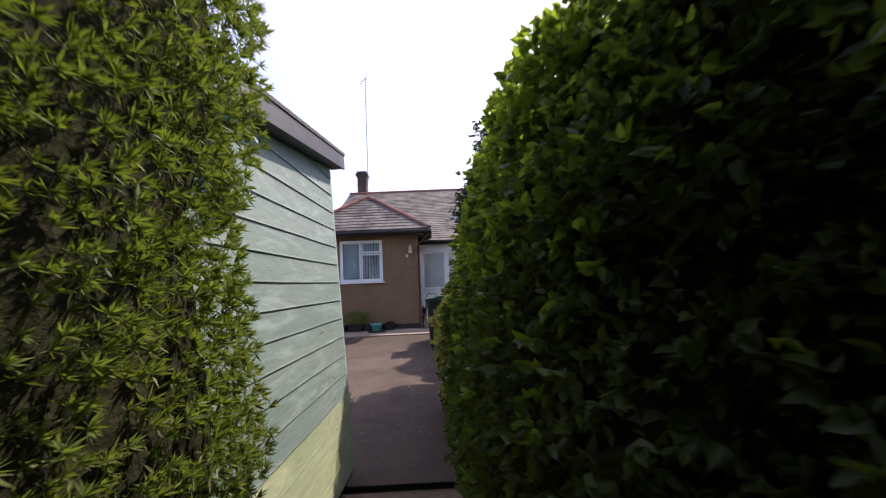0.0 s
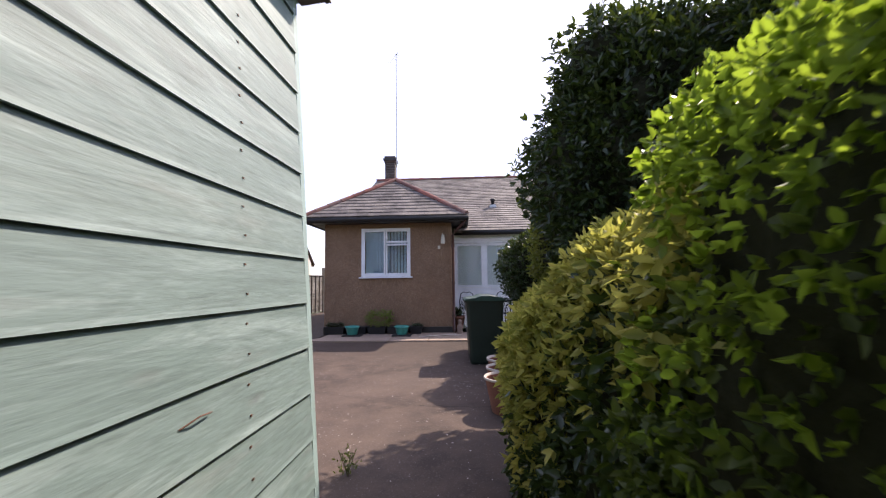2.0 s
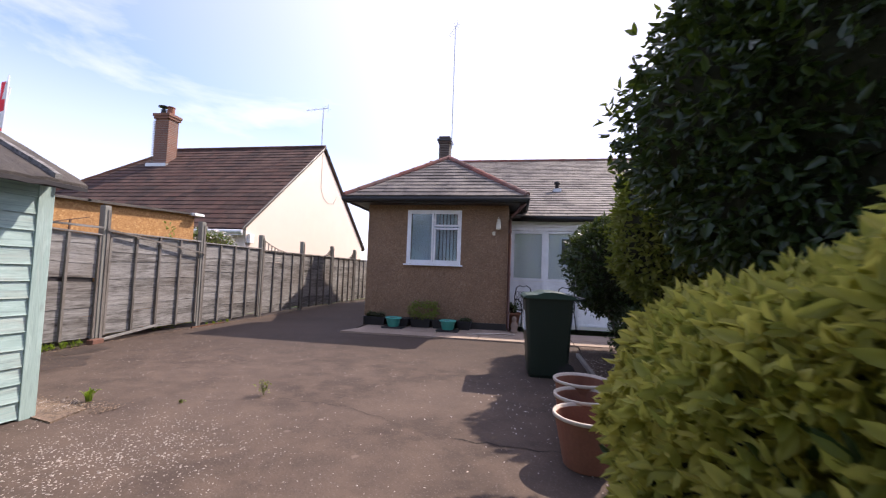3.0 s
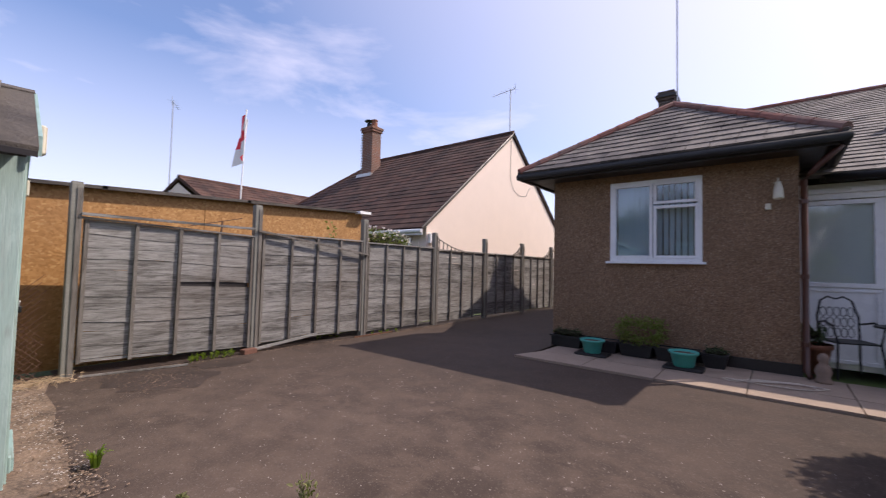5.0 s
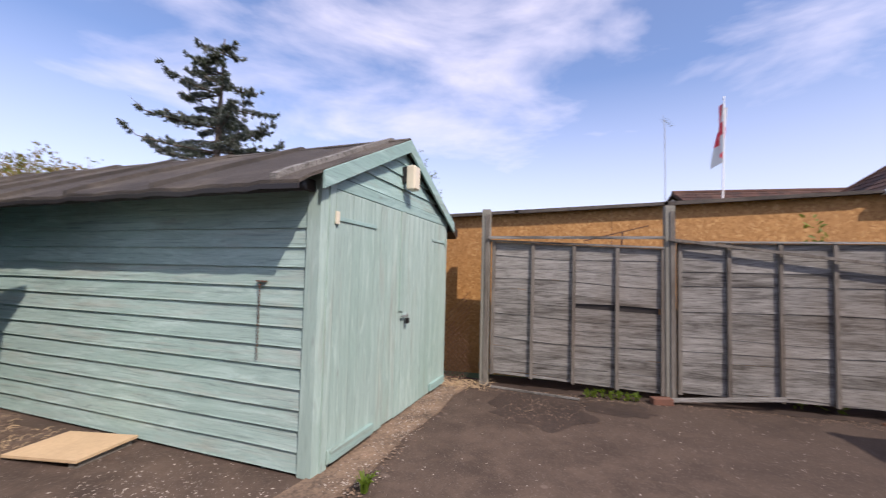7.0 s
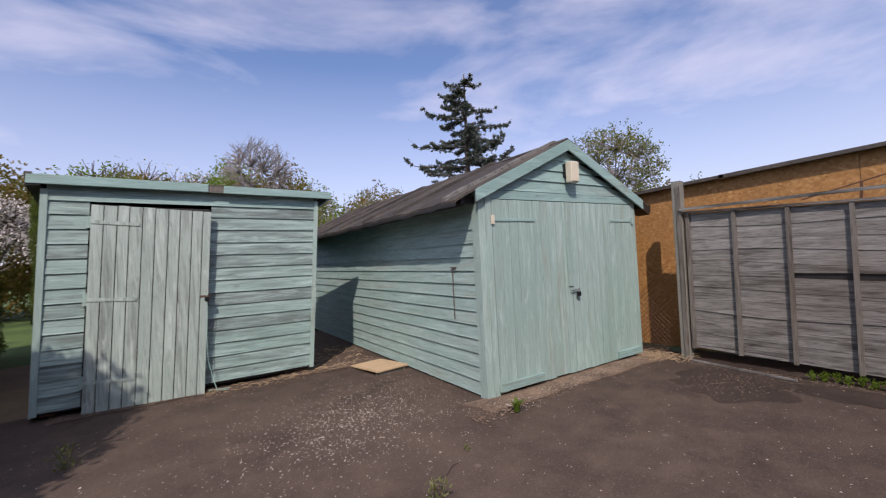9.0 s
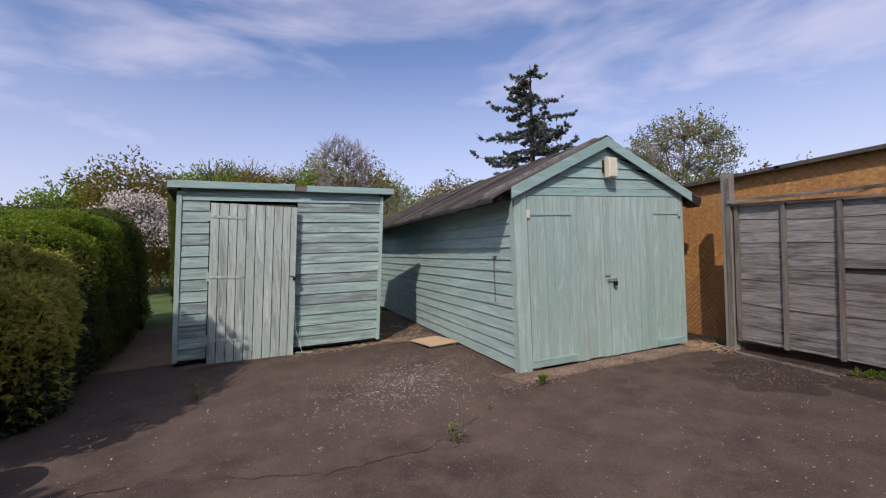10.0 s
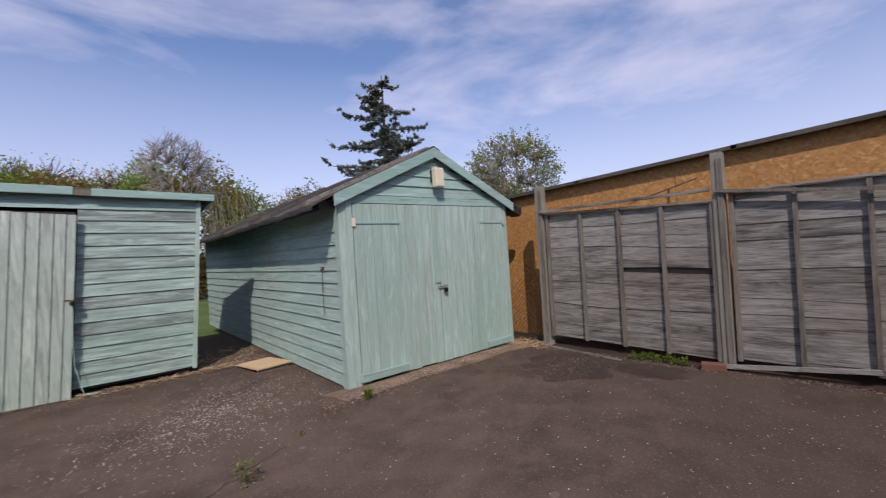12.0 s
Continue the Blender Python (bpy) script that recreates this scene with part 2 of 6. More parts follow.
def osb_build(n, s):
    co = n.add("TexCoord").outputs["Object"]
    warped = n.mix(0.06, co, n.add("TexNoise", {"Vector": co, "Scale": 7.0}).outputs["Color"])
    cell = n.add("TexVoronoi", {"Vector": n.stretch(warped, (34, 36, 46)), "Scale": 1.0}).outputs["Color"]
    v = n.add("SeparateColor", {"Color": cell})
    big = n.noise(co, 1.1, 5, 0.65)
    c = n.mix(v.outputs[0], (0.28, 0.13, 0.036), (0.43, 0.225, 0.075))
    c = n.mix(n.ramp(v.outputs[1], (0.84, 0.0), (0.97, 0.5)), c, (0.58, 0.36, 0.15))
    c = n.mix(n.ramp(big, (0.45, 0.0), (0.75, 0.6)), c, (0.24, 0.12, 0.045))
    n.put(s.inputs["Base Color"], c)
    s.inputs["Roughness"].default_value = 0.7
    return v.outputs[0]


osb = material("orange brown strand board", osb_build, 0.4, 0.003)


def slate_build(dark, light, lichen, rough):
    def build(n, s):
        co = n.add("TexCoord").outputs["Object"]
        g = n.add("NewGeometry").outputs["Random Per Island"]
        r = n.math("FRACT", n.math("ADD", g, n.add("ObjectInfo").outputs["Random"]))
        a, b = n.noise(co, 30, 5, 0.65), n.noise(co, 1.2, 5, 0.65, 0.4)
        c = n.mix(r, dark, light)
        c = n.mix(n.ramp(b, (0.45, 0.0), (0.60, 0.7)), c, lichen)
        c = n.mix(n.ramp(n.noise(co, 0.8, 5, 0.7, 0.8), (0.52, 0.0), (0.64, 0.6)), c, tuple(x * 0.6 for x in dark))
        c = n.mix(n.ramp(a, (0.3, 0.5), (0.6, 0.0)), c, tuple(x * 0.5 for x in dark))
        n.put(s.inputs["Base Color"], c)
        n.put(s.inputs["Roughness"], n.ramp(a, (0.3, rough - 0.1), (0.7, rough + 0.1)))
        return a

    return build


slate = material("grey weathered slate", slate_build((0.05, 0.042, 0.039), (0.15, 0.128, 0.117), (0.25, 0.215, 0.18), 0.75), 0.5, 0.006)
clay_tile = material("dark red brown clay tile", slate_build((0.030, 0.014, 0.010), (0.088, 0.036, 0.024), (0.115, 0.062, 0.044), 0.95), 0.5, 0.006)
ridge_clay = material("red clay ridge tile", slate_build((0.15, 0.05, 0.038), (0.29, 0.10, 0.07), (0.17, 0.12, 0.10), 0.8), 0.4, 0.005)
felt = material("weathered roofing felt", slate_build((0.055, 0.048, 0.043), (0.085, 0.075, 0.067), (0.14, 0.12, 0.10), 0.9), 1.0, 0.012)
felt_dark = material("dark brown mossy roofing felt", slate_build((0.030, 0.025, 0.022), (0.062, 0.052, 0.045), (0.12, 0.102, 0.082), 0.92), 1.0, 0.014)
sooty = material("soot blackened brick", slate_build((0.04, 0.028, 0.024), (0.085, 0.055, 0.045), (0.12, 0.09, 0.075), 0.9), 0.6, 0.006)
brick = material("red brown brick", slate_build((0.14, 0.062, 0.042), (0.25, 0.11, 0.07), (0.17, 0.10, 0.075), 0.85), 0.6, 0.006)
render_cream = plain("cream painted render", (0.74, 0.62, 0.53), 0.85, grain=25, vary=0.05, bump=0.4)
upvc = plain("white upvc", (0.80, 0.80, 0.80), 0.28, vary=0.03, bump=0.02)
cream_panel = plain("cream wall inside", (0.86, 0.83, 0.74), 0.6, vary=0.05)
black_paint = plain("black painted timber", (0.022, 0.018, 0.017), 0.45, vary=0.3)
black_plastic = plain("black plastic", (0.015, 0.015, 0.016), 0.6, vary=0.3)
brown_metal = plain("brown painted downpipe", (0.075, 0.028, 0.018), 0.4, vary=0.2)
bin_green = plain("dark green bin plastic", (0.006, 0.016, 0.010), 0.42, grain=90, vary=0.18, bump=0.1)
bin_lid = plain("dull green bin lid plastic", (0.013, 0.042, 0.028), 0.5, grain=90, vary=0.2, bump=0.1)
tub_teal = plain("turquoise plastic", (0.05, 0.34, 0.29), 0.4, vary=0.12)
terracotta = plain("terracotta", (0.22, 0.085, 0.05), 0.85, grain=60, vary=0.2)
pot_rim = plain("lime stained pot rim", (0.52, 0.45, 0.38), 0.9, grain=60, vary=0.2)
path_mat = plain("dark mossy path", (0.15, 0.108, 0.075), 0.95, grain=30, vary=0.45, bump=0.8, distance=0.01)
concrete = plain("grey concrete", (0.25, 0.23, 0.205), 0.92, grain=70, vary=0.28, bump=0.5)
post_mat = plain("mossy concrete post", (0.19, 0.185, 0.16), 0.93, grain=60, vary=0.3, bump=0.6)
paving = plain("buff paving", (0.31, 0.235, 0.18), 0.9, grain=50, vary=0.2, bump=0.4)
steel = plain("dull galvanised steel", (0.42, 0.42, 0.42), 0.4, metal=0.9, vary=0.2)
rust = plain("rusty iron", (0.13, 0.065, 0.04), 0.8, metal=0.3, grain=90, vary=0.4)
black_iron = plain("black cast iron", (0.02, 0.02, 0.02), 0.45, metal=0.6)
cream_plastic = plain("yellowed cream plastic", (0.62, 0.57, 0.45), 0.45, vary=0.08)
ply = plain("bare plywood", (0.50, 0.36, 0.22), 0.8, grain=30, vary=0.15)
white_cloth = plain("white cloth", (0.78, 0.76, 0.76), 0.9, vary=0.05)
red_cloth = plain("red cloth", (0.75, 0.05, 0.07), 0.9, vary=0.08)
chip_mat = plain("pale stone chip", (0.37, 0.325, 0.285), 0.85, grain=80, vary=0.25)
crack_mat = plain("black crack", (0.016, 0.012, 0.01), 1.0)
damp_mat = plain("damp dark tarmac with crumbs", (0.036, 0.023, 0.017), 0.75, grain=28, vary=0.75, bump=0.8, distance=0.006)
blind_mat = plain("blue grey vertical blind", (0.50, 0.62, 0.68), 0.8, vary=0.06)
room_dark = plain("dim room", (0.12, 0.12, 0.12), 0.9)
stone_mat = plain("garden stone", (0.24, 0.17, 0.13), 0.9, grain=60, vary=0.25)
rope_mat = plain("pale blue green twine", (0.30, 0.48, 0.44), 0.9)
bark_mat = plain("grey brown bark", (0.12, 0.09, 0.07), 0.95, grain=22, vary=0.4, bump=0.9, distance=0.02)
litter = plain("orange brown leaf litter", (0.165, 0.115, 0.08), 0.95, grain=48, vary=0.85, bump=1.0, distance=0.012)
dry_stalk = plain("dry straw coloured stalk", (0.42, 0.31, 0.19), 0.9, grain=60, vary=0.3)
twig_mat = plain("pale bare twig", (0.25, 0.22, 0.21), 0.95, grain=20, vary=0.25)


def leaf_material(name, dark, light, old, rough=0.42, clear=0.35, through=(0.30, 0.42, 0.03)):
    def build(n, s):
        co = n.add("TexCoord").outputs["Object"]
        r = n.add("NewGeometry").outputs["Random Per Island"]
        b = n.noise(co, 2.2, 4, 0.6)
        c = n.mix(r, dark, light)
        c = n.mix(n.ramp(b, (0.42, 0.0), (0.7, 0.6)), c, old)
        n.put(s.inputs["Base Color"], c)
        s.inputs["Roughness"].default_value = rough
        s.inputs["Specular IOR Level"].default_value = 0.35
        thin = n.add("BsdfTranslucent", {"Color": n.mix(0.55, c, through)})
        out = next(x for x in n.t.nodes if x.type == "OUTPUT_MATERIAL")
        n.t.links.new(n.add("MixShader", {0: clear, 1: s.outputs[0], 2: thin.outputs[0]}).outputs[0], out.inputs["Surface"])
        return None

    return material(name, build)


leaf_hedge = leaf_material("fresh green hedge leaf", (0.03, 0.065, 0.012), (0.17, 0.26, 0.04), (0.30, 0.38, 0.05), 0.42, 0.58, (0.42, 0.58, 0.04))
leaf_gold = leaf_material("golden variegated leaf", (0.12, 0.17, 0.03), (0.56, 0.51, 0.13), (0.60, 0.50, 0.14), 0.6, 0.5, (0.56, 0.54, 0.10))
# Darker copy of the hedge leaf, with shade put into its colour.
leaf_shade = leaf_material("hedge leaf darkened for shade", (0.03, 0.045, 0.013), (0.08, 0.11, 0.03), (0.105, 0.12, 0.03), 0.5, 0.3)
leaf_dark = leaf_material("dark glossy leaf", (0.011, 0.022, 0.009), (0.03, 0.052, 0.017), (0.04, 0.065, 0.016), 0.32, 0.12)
leaf_conifer = leaf_material("bright conifer spray", (0.03, 0.055, 0.014), (0.12, 0.17, 0.038), (0.19, 0.22, 0.06), 0.6)
leaf_goldcon = leaf_material("golden conifer spray", (0.07, 0.085, 0.02), (0.19, 0.19, 0.04), (0.24, 0.21, 0.05), 0.6)
leaf_spruce = leaf_material("blue green spruce needle", (0.06, 0.075, 0.078), (0.17, 0.20, 0.195), (0.15, 0.145, 0.12), 0.6, 0.1)
leaf_spring = leaf_material("spring green leaf", (0.09, 0.13, 0.025), (0.19, 0.23, 0.05), (0.2, 0.16, 0.06), 0.55)
leaf_russet = leaf_material("russet young leaf", (0.09, 0.065, 0.02), (0.22, 0.15, 0.045), (0.26, 0.12, 0.04), 0.6)
leaf_weed = leaf_material("dull olive weed leaf", (0.08, 0.09, 0.035), (0.20, 0.20, 0.09), (0.24, 0.22, 0.12), 0.7)
blossom = leaf_material("pale pink blossom", (0.62, 0.55, 0.53), (0.85, 0.79, 0.77), (0.7, 0.56, 0.53), 0.7, 0.2)
# Colour of the added bush hulls: inner shade put in as near black.
inner_dark = plain("near black hull for inner shade", (0.03, 0.03, 0.018), 1.0, grain=20, vary=0.5, bump=0.6, distance=0.03, **{"Specular IOR Level": 0.0})


def glass_build(n, s):
    out = next(x for x in n.t.nodes if x.type == "OUTPUT_MATERIAL")
    gloss = n.add("BsdfGlossy", {"Color": (0.9, 0.95, 1.0), "Roughness": 0.02})
    clear = n.add("BsdfTransparent", {"Color": (0.93, 0.96, 0.97)})
    f = n.math("ADD", n.math("MULTIPLY", n.add("Fresnel", {"IOR": 1.5}).outputs[0], 1.0), 0.03)
    n.t.links.new(n.add("MixShader", {0: f, 1: clear.outputs[0], 2: gloss.outputs[0]}).outputs[0], out.inputs["Surface"])


glass = material("window glass", glass_build)

# ---- mesh helpers ----


class Mesh:
    """Gathers vertices and faces for one mesh."""

    def __init__(self):
        self.v, self.f = [], []

    def add(self, verts, faces):
        k = len(self.v)
        self.v += [tuple(p) for p in verts]
        self.f += [tuple(i + k for i in f) for f in faces]
        return self

    def hexa(self, p):
        """Eight corners: bottom ring, then top ring."""
        return self.add(p, [(3, 2, 1, 0), (4, 5, 6, 7), (0, 1, 5, 4), (1, 2, 6, 5), (2, 3, 7, 6), (3, 0, 4, 7)])

    def box(self, lo, hi, m=None):
        (a, b, c), (d, e, f) = lo, hi
        p = [Vector(q) for q in ((a, b, c), (d, b, c), (d, e, c), (a, e, c), (a, b, f), (d, b, f), (d, e, f), (a, e, f))]
        return self.hexa([m @ q for q in p] if m else p)

    def tube(self, path, radii, sides=8, cap=True):
        path = [Vector(p) for p in path]
        if not hasattr(radii, "__len__"):
            radii = [radii] * len(path)
        rings = []
        for i, (p, r) in enumerate(zip(path, radii)):
            d = (path[min(i + 1, len(path) - 1)] - path[max(i - 1, 0)]).normalized()
            side = d.cross(Vector((0, 0, 1)) if abs(d.z) < 0.9 else Vector((1, 0, 0))).normalized()
            up = side.cross(d)
            rings.append([p + r * (math.cos(t) * side + math.sin(t) * up) for t in (2 * math.pi * k / sides for k in range(sides))])
        verts = [q for ring in rings for q in ring]
        faces = [(i * sides + k, i * sides + (k + 1) % sides, (i + 1) * sides + (k + 1) % sides, (i + 1) * sides + k) for i in range(len(path) - 1) for k in range(sides)]
        if cap:
            faces += [tuple(range(sides))[::-1], tuple((len(path) - 1) * sides + k for k in range(sides))]
        return self.add(verts, faces)

    def lathe(self, centre, profile, sides=20):
        """profile: (radius, height) pairs from the bottom, closed at both ends where the radius is small."""
        cx, cy, cz = centre
        verts = [(cx + r * math.cos(2 * math.pi * k / sides), cy + r * math.sin(2 * math.pi * k / sides), cz + h) for r, h in profile for k in range(sides)]
        n = len(profile)
        faces = [(i * sides + k, i * sides + (k + 1) % sides, (i + 1) * sides + (k + 1) % sides, (i + 1) * sides + k) for i in range(n - 1) for k in range(sides)]
        faces += [tuple(range(sides))[::-1], tuple((n - 1) * sides + k for k in range(sides))]
        return self.add(verts, faces)

    def warp(self, fn):
        self.v = [tuple(fn(*p)) for p in self.v]
        return self


def part(name, mesh, mat, parent=None, label="", smooth=False, bevel=0.0, kind=""):
    me = bpy.data.meshes.new(name)
    me.from_pydata(mesh.v, [], mesh.f)
    me.update()
    me.materials.append(mat)
    if smooth:
        me.shade_smooth()
    ob = new(name, me)
    ob.parent = parent
    if bevel:
        b = ob.modifiers.new("edge", "BEVEL")
        b.width, b.segments, b.limit_method = bevel, 2, "ANGLE"
    return tagged(ob, label, kind=kind)


def thing(name, label, category, at=None, group=""):
    ob = new(name)
    if at is not None:
        ob.matrix_world = at
    return tagged(ob, label, category, group)


def structure(name, mesh, mat, label="", **k):
    return part(name, mesh, mat, None, label, kind="structure", **k)


rng = np.random.default_rng(5)


def leaves_mesh(centres, normals, size, name, mat, parent=None, narrow=0.5, fold=0.25, spread=0.7, label="", fan=1, droop=0.0, kind="", oval=True):
    """A crown's leaves: each a folded blade of its own, turned about its place's outward way. fan: blades to a sprig."""
    c, nrm = np.repeat(np.asarray(centres), fan, 0), np.repeat(np.asarray(normals), fan, 0)
    k = len(c)
    d = nrm + rng.normal(0, spread, (k, 3)) + (0, 0, -droop)
    d /= np.linalg.norm(d, axis=1, keepdims=True) + 1e-9
    s = np.cross(d, rng.normal(0, 1, (k, 3)))
    s /= np.linalg.norm(s, axis=1, keepdims=True) + 1e-9
    u = np.cross(s, d)
    ln = (size * rng.uniform(0.6, 1.3, k))[:, None]
    if oval:
        places = ((0.0, 0.0), (0.28, 0.5), (0.68, 0.4), (1.0, 0.0), (0.68, -0.4), (0.28, -0.5))
        tris = [[0, 1, 2, 0, 2, 3, 0, 3, 4, 0, 4, 5]]
    else:
        places, tris = ((0.0, 0.0), (0.45, 0.5), (1.0, 0.0), (0.45, -0.5)), [[0, 1, 2, 0, 2, 3]]
    q = len(places)
    v = np.empty((k, q, 3))
    for i, (along, out) in enumerate(places):
        v[:, i] = c + d * ln * along + s * ln * narrow * out + u * ln * (abs(out) * 2 * fold * narrow - 0.22 * along * along * oval)
    f = (np.arange(k)[:, None] * q + np.array(tris)).reshape(-1, 3)
    me = bpy.data.meshes.new(name)
    me.vertices.add(k * q)
    me.vertices.foreach_set("co", v.ravel())
    me.loops.add(len(f) * 3)
    me.loops.foreach_set("vertex_index", f.ravel())
    me.polygons.add(len(f))
    me.polygons.foreach_set("loop_start", np.arange(len(f)) * 3)
    me.update(calc_edges=True)
    me.materials.append(mat)
    ob = new(name, me)
    ob.parent = parent
    return tagged(ob, label, kind=kind)


def lump(p, scale, amp, seed=0.0):
    return amp * noise.noise(Vector(p) * scale + Vector((seed, seed * 2, -seed)))


def shell_points(lo, hi, count, power=4.0, rough=0.12, scale=1.6, seed=0.0, depth=0.1, top=1.0, cut=None):
    """Points and outward ways on the skin of a rounded box, lumpy and a little way in."""
    lo, hi = np.array(lo, float), np.array(hi, float)
    mid, half = (lo + hi) / 2, (hi - lo) / 2
    area = np.array([half[1] * half[2], half[0] * half[2], half[0] * half[1]])
    w = rng.normal(0, 1, (count, 3))
    face = rng.choice(3, count, p=area / area.sum())
    q = rng.uniform(-1, 1, (count, 3))
    q[np.arange(count), face] = np.sign(w[:, 0])
    r = (np.abs(q) ** power).sum(1) ** (1 / power)
    q /= r[:, None]
    nrm = np.sign(q) * np.abs(q) ** (power - 1) / half
    nrm /= np.linalg.norm(nrm, axis=1, keepdims=True) + 1e-9
    p = mid + q * half
    off = np.array([lump(a, scale, rough, seed) + lump(a, scale * 3.1, rough * 0.5, seed + 7) for a in p])
    p = p + nrm * (off - rng.uniform(0, depth, count) ** 1.0)[:, None]
    keep = p[:, 2] > 0.02
    return p[keep], nrm[keep]


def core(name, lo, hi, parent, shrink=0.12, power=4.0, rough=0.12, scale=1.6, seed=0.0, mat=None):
    """A dense near-black hull added as a bush's inner shade, lumpy like its skin."""
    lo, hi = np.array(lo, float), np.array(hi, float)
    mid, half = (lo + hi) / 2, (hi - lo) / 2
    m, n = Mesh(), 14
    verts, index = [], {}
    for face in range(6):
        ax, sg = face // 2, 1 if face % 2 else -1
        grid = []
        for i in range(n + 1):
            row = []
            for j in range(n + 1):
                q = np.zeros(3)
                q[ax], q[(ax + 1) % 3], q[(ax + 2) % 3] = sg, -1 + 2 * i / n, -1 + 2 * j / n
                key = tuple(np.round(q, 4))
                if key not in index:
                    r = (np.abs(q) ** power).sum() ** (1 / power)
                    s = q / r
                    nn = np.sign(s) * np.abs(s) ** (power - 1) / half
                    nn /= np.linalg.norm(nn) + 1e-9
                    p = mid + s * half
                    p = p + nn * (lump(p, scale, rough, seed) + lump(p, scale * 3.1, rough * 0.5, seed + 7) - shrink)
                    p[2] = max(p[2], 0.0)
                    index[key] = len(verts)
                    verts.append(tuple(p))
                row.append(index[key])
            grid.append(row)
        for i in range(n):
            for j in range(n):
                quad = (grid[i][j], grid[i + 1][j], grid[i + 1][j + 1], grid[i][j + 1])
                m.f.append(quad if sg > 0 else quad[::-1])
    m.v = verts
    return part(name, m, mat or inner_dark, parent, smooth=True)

# ---- ground ----
FX = -6.66
ground = Mesh()
xs = [-400, -60, -20, -8, -2, 4, 10, 30, 400]
ground.add([(x, y, -0.14) for y in xs for x in xs], [(j * 9 + i, j * 9 + i + 1, j * 9 + i + 10, j * 9 + i + 9) for j in range(8) for i in range(8)])
structure("ground", ground, grass, "short green lawn running to the far hedges")


def ease(t):
    t = max(0.0, min(1.0, t))
    return t * t * (3 - 2 * t)


def fall(x, y):
    """The ground sinks a little towards the path beside the shed."""
    return -0.02 * ease((5.0 - y) / 1.7) * ease((x + 4.4) / 2.0)


def grid(name, x0, x1, y0, y1, z, mat, label, n=24):
    m = Mesh()
    for j in range(n + 1):
        for i in range(n + 1):
            x, y = x0 + (x1 - x0) * i / n, y0 + (y1 - y0) * j / n
            m.v.append((x, y, z + fall(x, y)))
    m.f = [(j * (n + 1) + i, j * (n + 1) + i + 1, (j + 1) * (n + 1) + i + 1, (j + 1) * (n + 1) + i) for j in range(n) for i in range(n)]
    return structure(name, m, mat, label)


def sheet(name, outline, z, thick, mat, label):
    m, n = Mesh(), len(outline)
    m.add([(x, y, z - thick) for x, y in outline] + [(x, y, z) for x, y in outline],
          [tuple(range(n, 2 * n))] + [(i, (i + 1) % n, n + (i + 1) % n, n + i) for i in range(n)])
    return structure(name, m, mat, label)


sheet("driveway", [(-6.9, 30), (-6.9, 5.2), (0.42, 5.2), (0.42, 9.2), (0.55, 10.97), (6, 10.98), (6, 11.05), (-3.8, 11.05), (-3.85, 30)], 0.0, 0.03, tarmac,
      "worn brown grey tarmac driveway with cracks and pale grit")
grid("driveway", -6.9, 0.42, 3.2, 5.2, 0.0, tarmac, "worn brown grey tarmac sloping to the shed")
grid("driveway", -6.9, -0.9, 0.9, 3.2, 0.0, soil, "bare soil behind the shed")
sheet("path", [(-1.1, -0.5), (0.55, -0.4), (0.55, 3.19), (-1.0, 3.19)], -0.06, 0.04, path_mat, "dark mossy path beside the hedge")
sheet("flower_bed", [(0.43, 5.4), (3.6, 5.4), (3.6, 10.92), (0.56, 10.92), (0.43, 9.2)], 0.025, 0.05, soil, "gritty flower bed with bark chips beside the driveway")
sheet("verge", [(-4.13, 6.0), (-3.86, 5.95), (-3.92, 6.26), (-4.4, 6.33), (-4.9, 6.33), (-5.5, 6.43), (-6.1, 6.44), (-6.6, 6.54), (-6.6, 6.18), (-6.4, 6.18)], 0.012, 0.03, litter, "strip of gritty soil and dead leaves before the garage doors")
gap_soil = Mesh()
for i in range(25):
    t = i / 24
    x = -0.95 - 3.2 * t
    for y in (3.2, 3.5, 3.66 + 0.08 * noise.noise(Vector((x * 2, 0, 0))) + 0.5 * t ** 3):
        gap_soil.v.append((x, y, 0.007 + fall(x, y)))
gap_soil.f = [(i * 3 + k + 3, i * 3 + k, i * 3 + k + 1, i * 3 + k + 4)[::-1] for i in range(24) for k in range(2)]
structure("shed_gap_soil", gap_soil, soil, "strip of gritty soil and crumbs under the shed")
terrace = thing("terrace", "pale buff paving strip under the bungalow window", "paving", pose(0, 0, 0))
terrace["kind"] = "structure"
edges = [-3.68, -2.9, -2.05, -1.2, -0.35, 0.5, 1.35, 2.2, 3.05, 3.9, 4.75]
for i, (a, b) in enumerate(zip(edges, edges[1:])):
    for c, d in ((10.96, 11.5), (11.512, 12.33)):
        shift = -0.16 if i == 0 and c < 11 else 0.0
        s = Mesh().hexa([(a + 0.006 + shift, c, -0.02), (b - 0.006, c + 0.004, -0.02), (b - 0.006, d, -0.02), (a + 0.006, d, -0.02),
                         (a + 0.006 + shift, c, 0.03), (b - 0.006, c + 0.004, 0.03), (b - 0.006, d, 0.03), (a + 0.006, d, 0.03)])
        part("slab", s, paving, terrace)


def crack(points, width):
    m = Mesh()
    v = []
    for i, (x, y) in enumerate(points):
        w = width * random.uniform(0.35, 1.0)
        v += [(x, y - w / 2, 0.0035), (x, y + w / 2, 0.0035)]
    m.add(v, [(2 * i, 2 * i + 2, 2 * i + 3, 2 * i + 1) for i in range(len(points) - 1)])
    return structure("crack", m, crack_mat, "black crack across the worn tarmac")


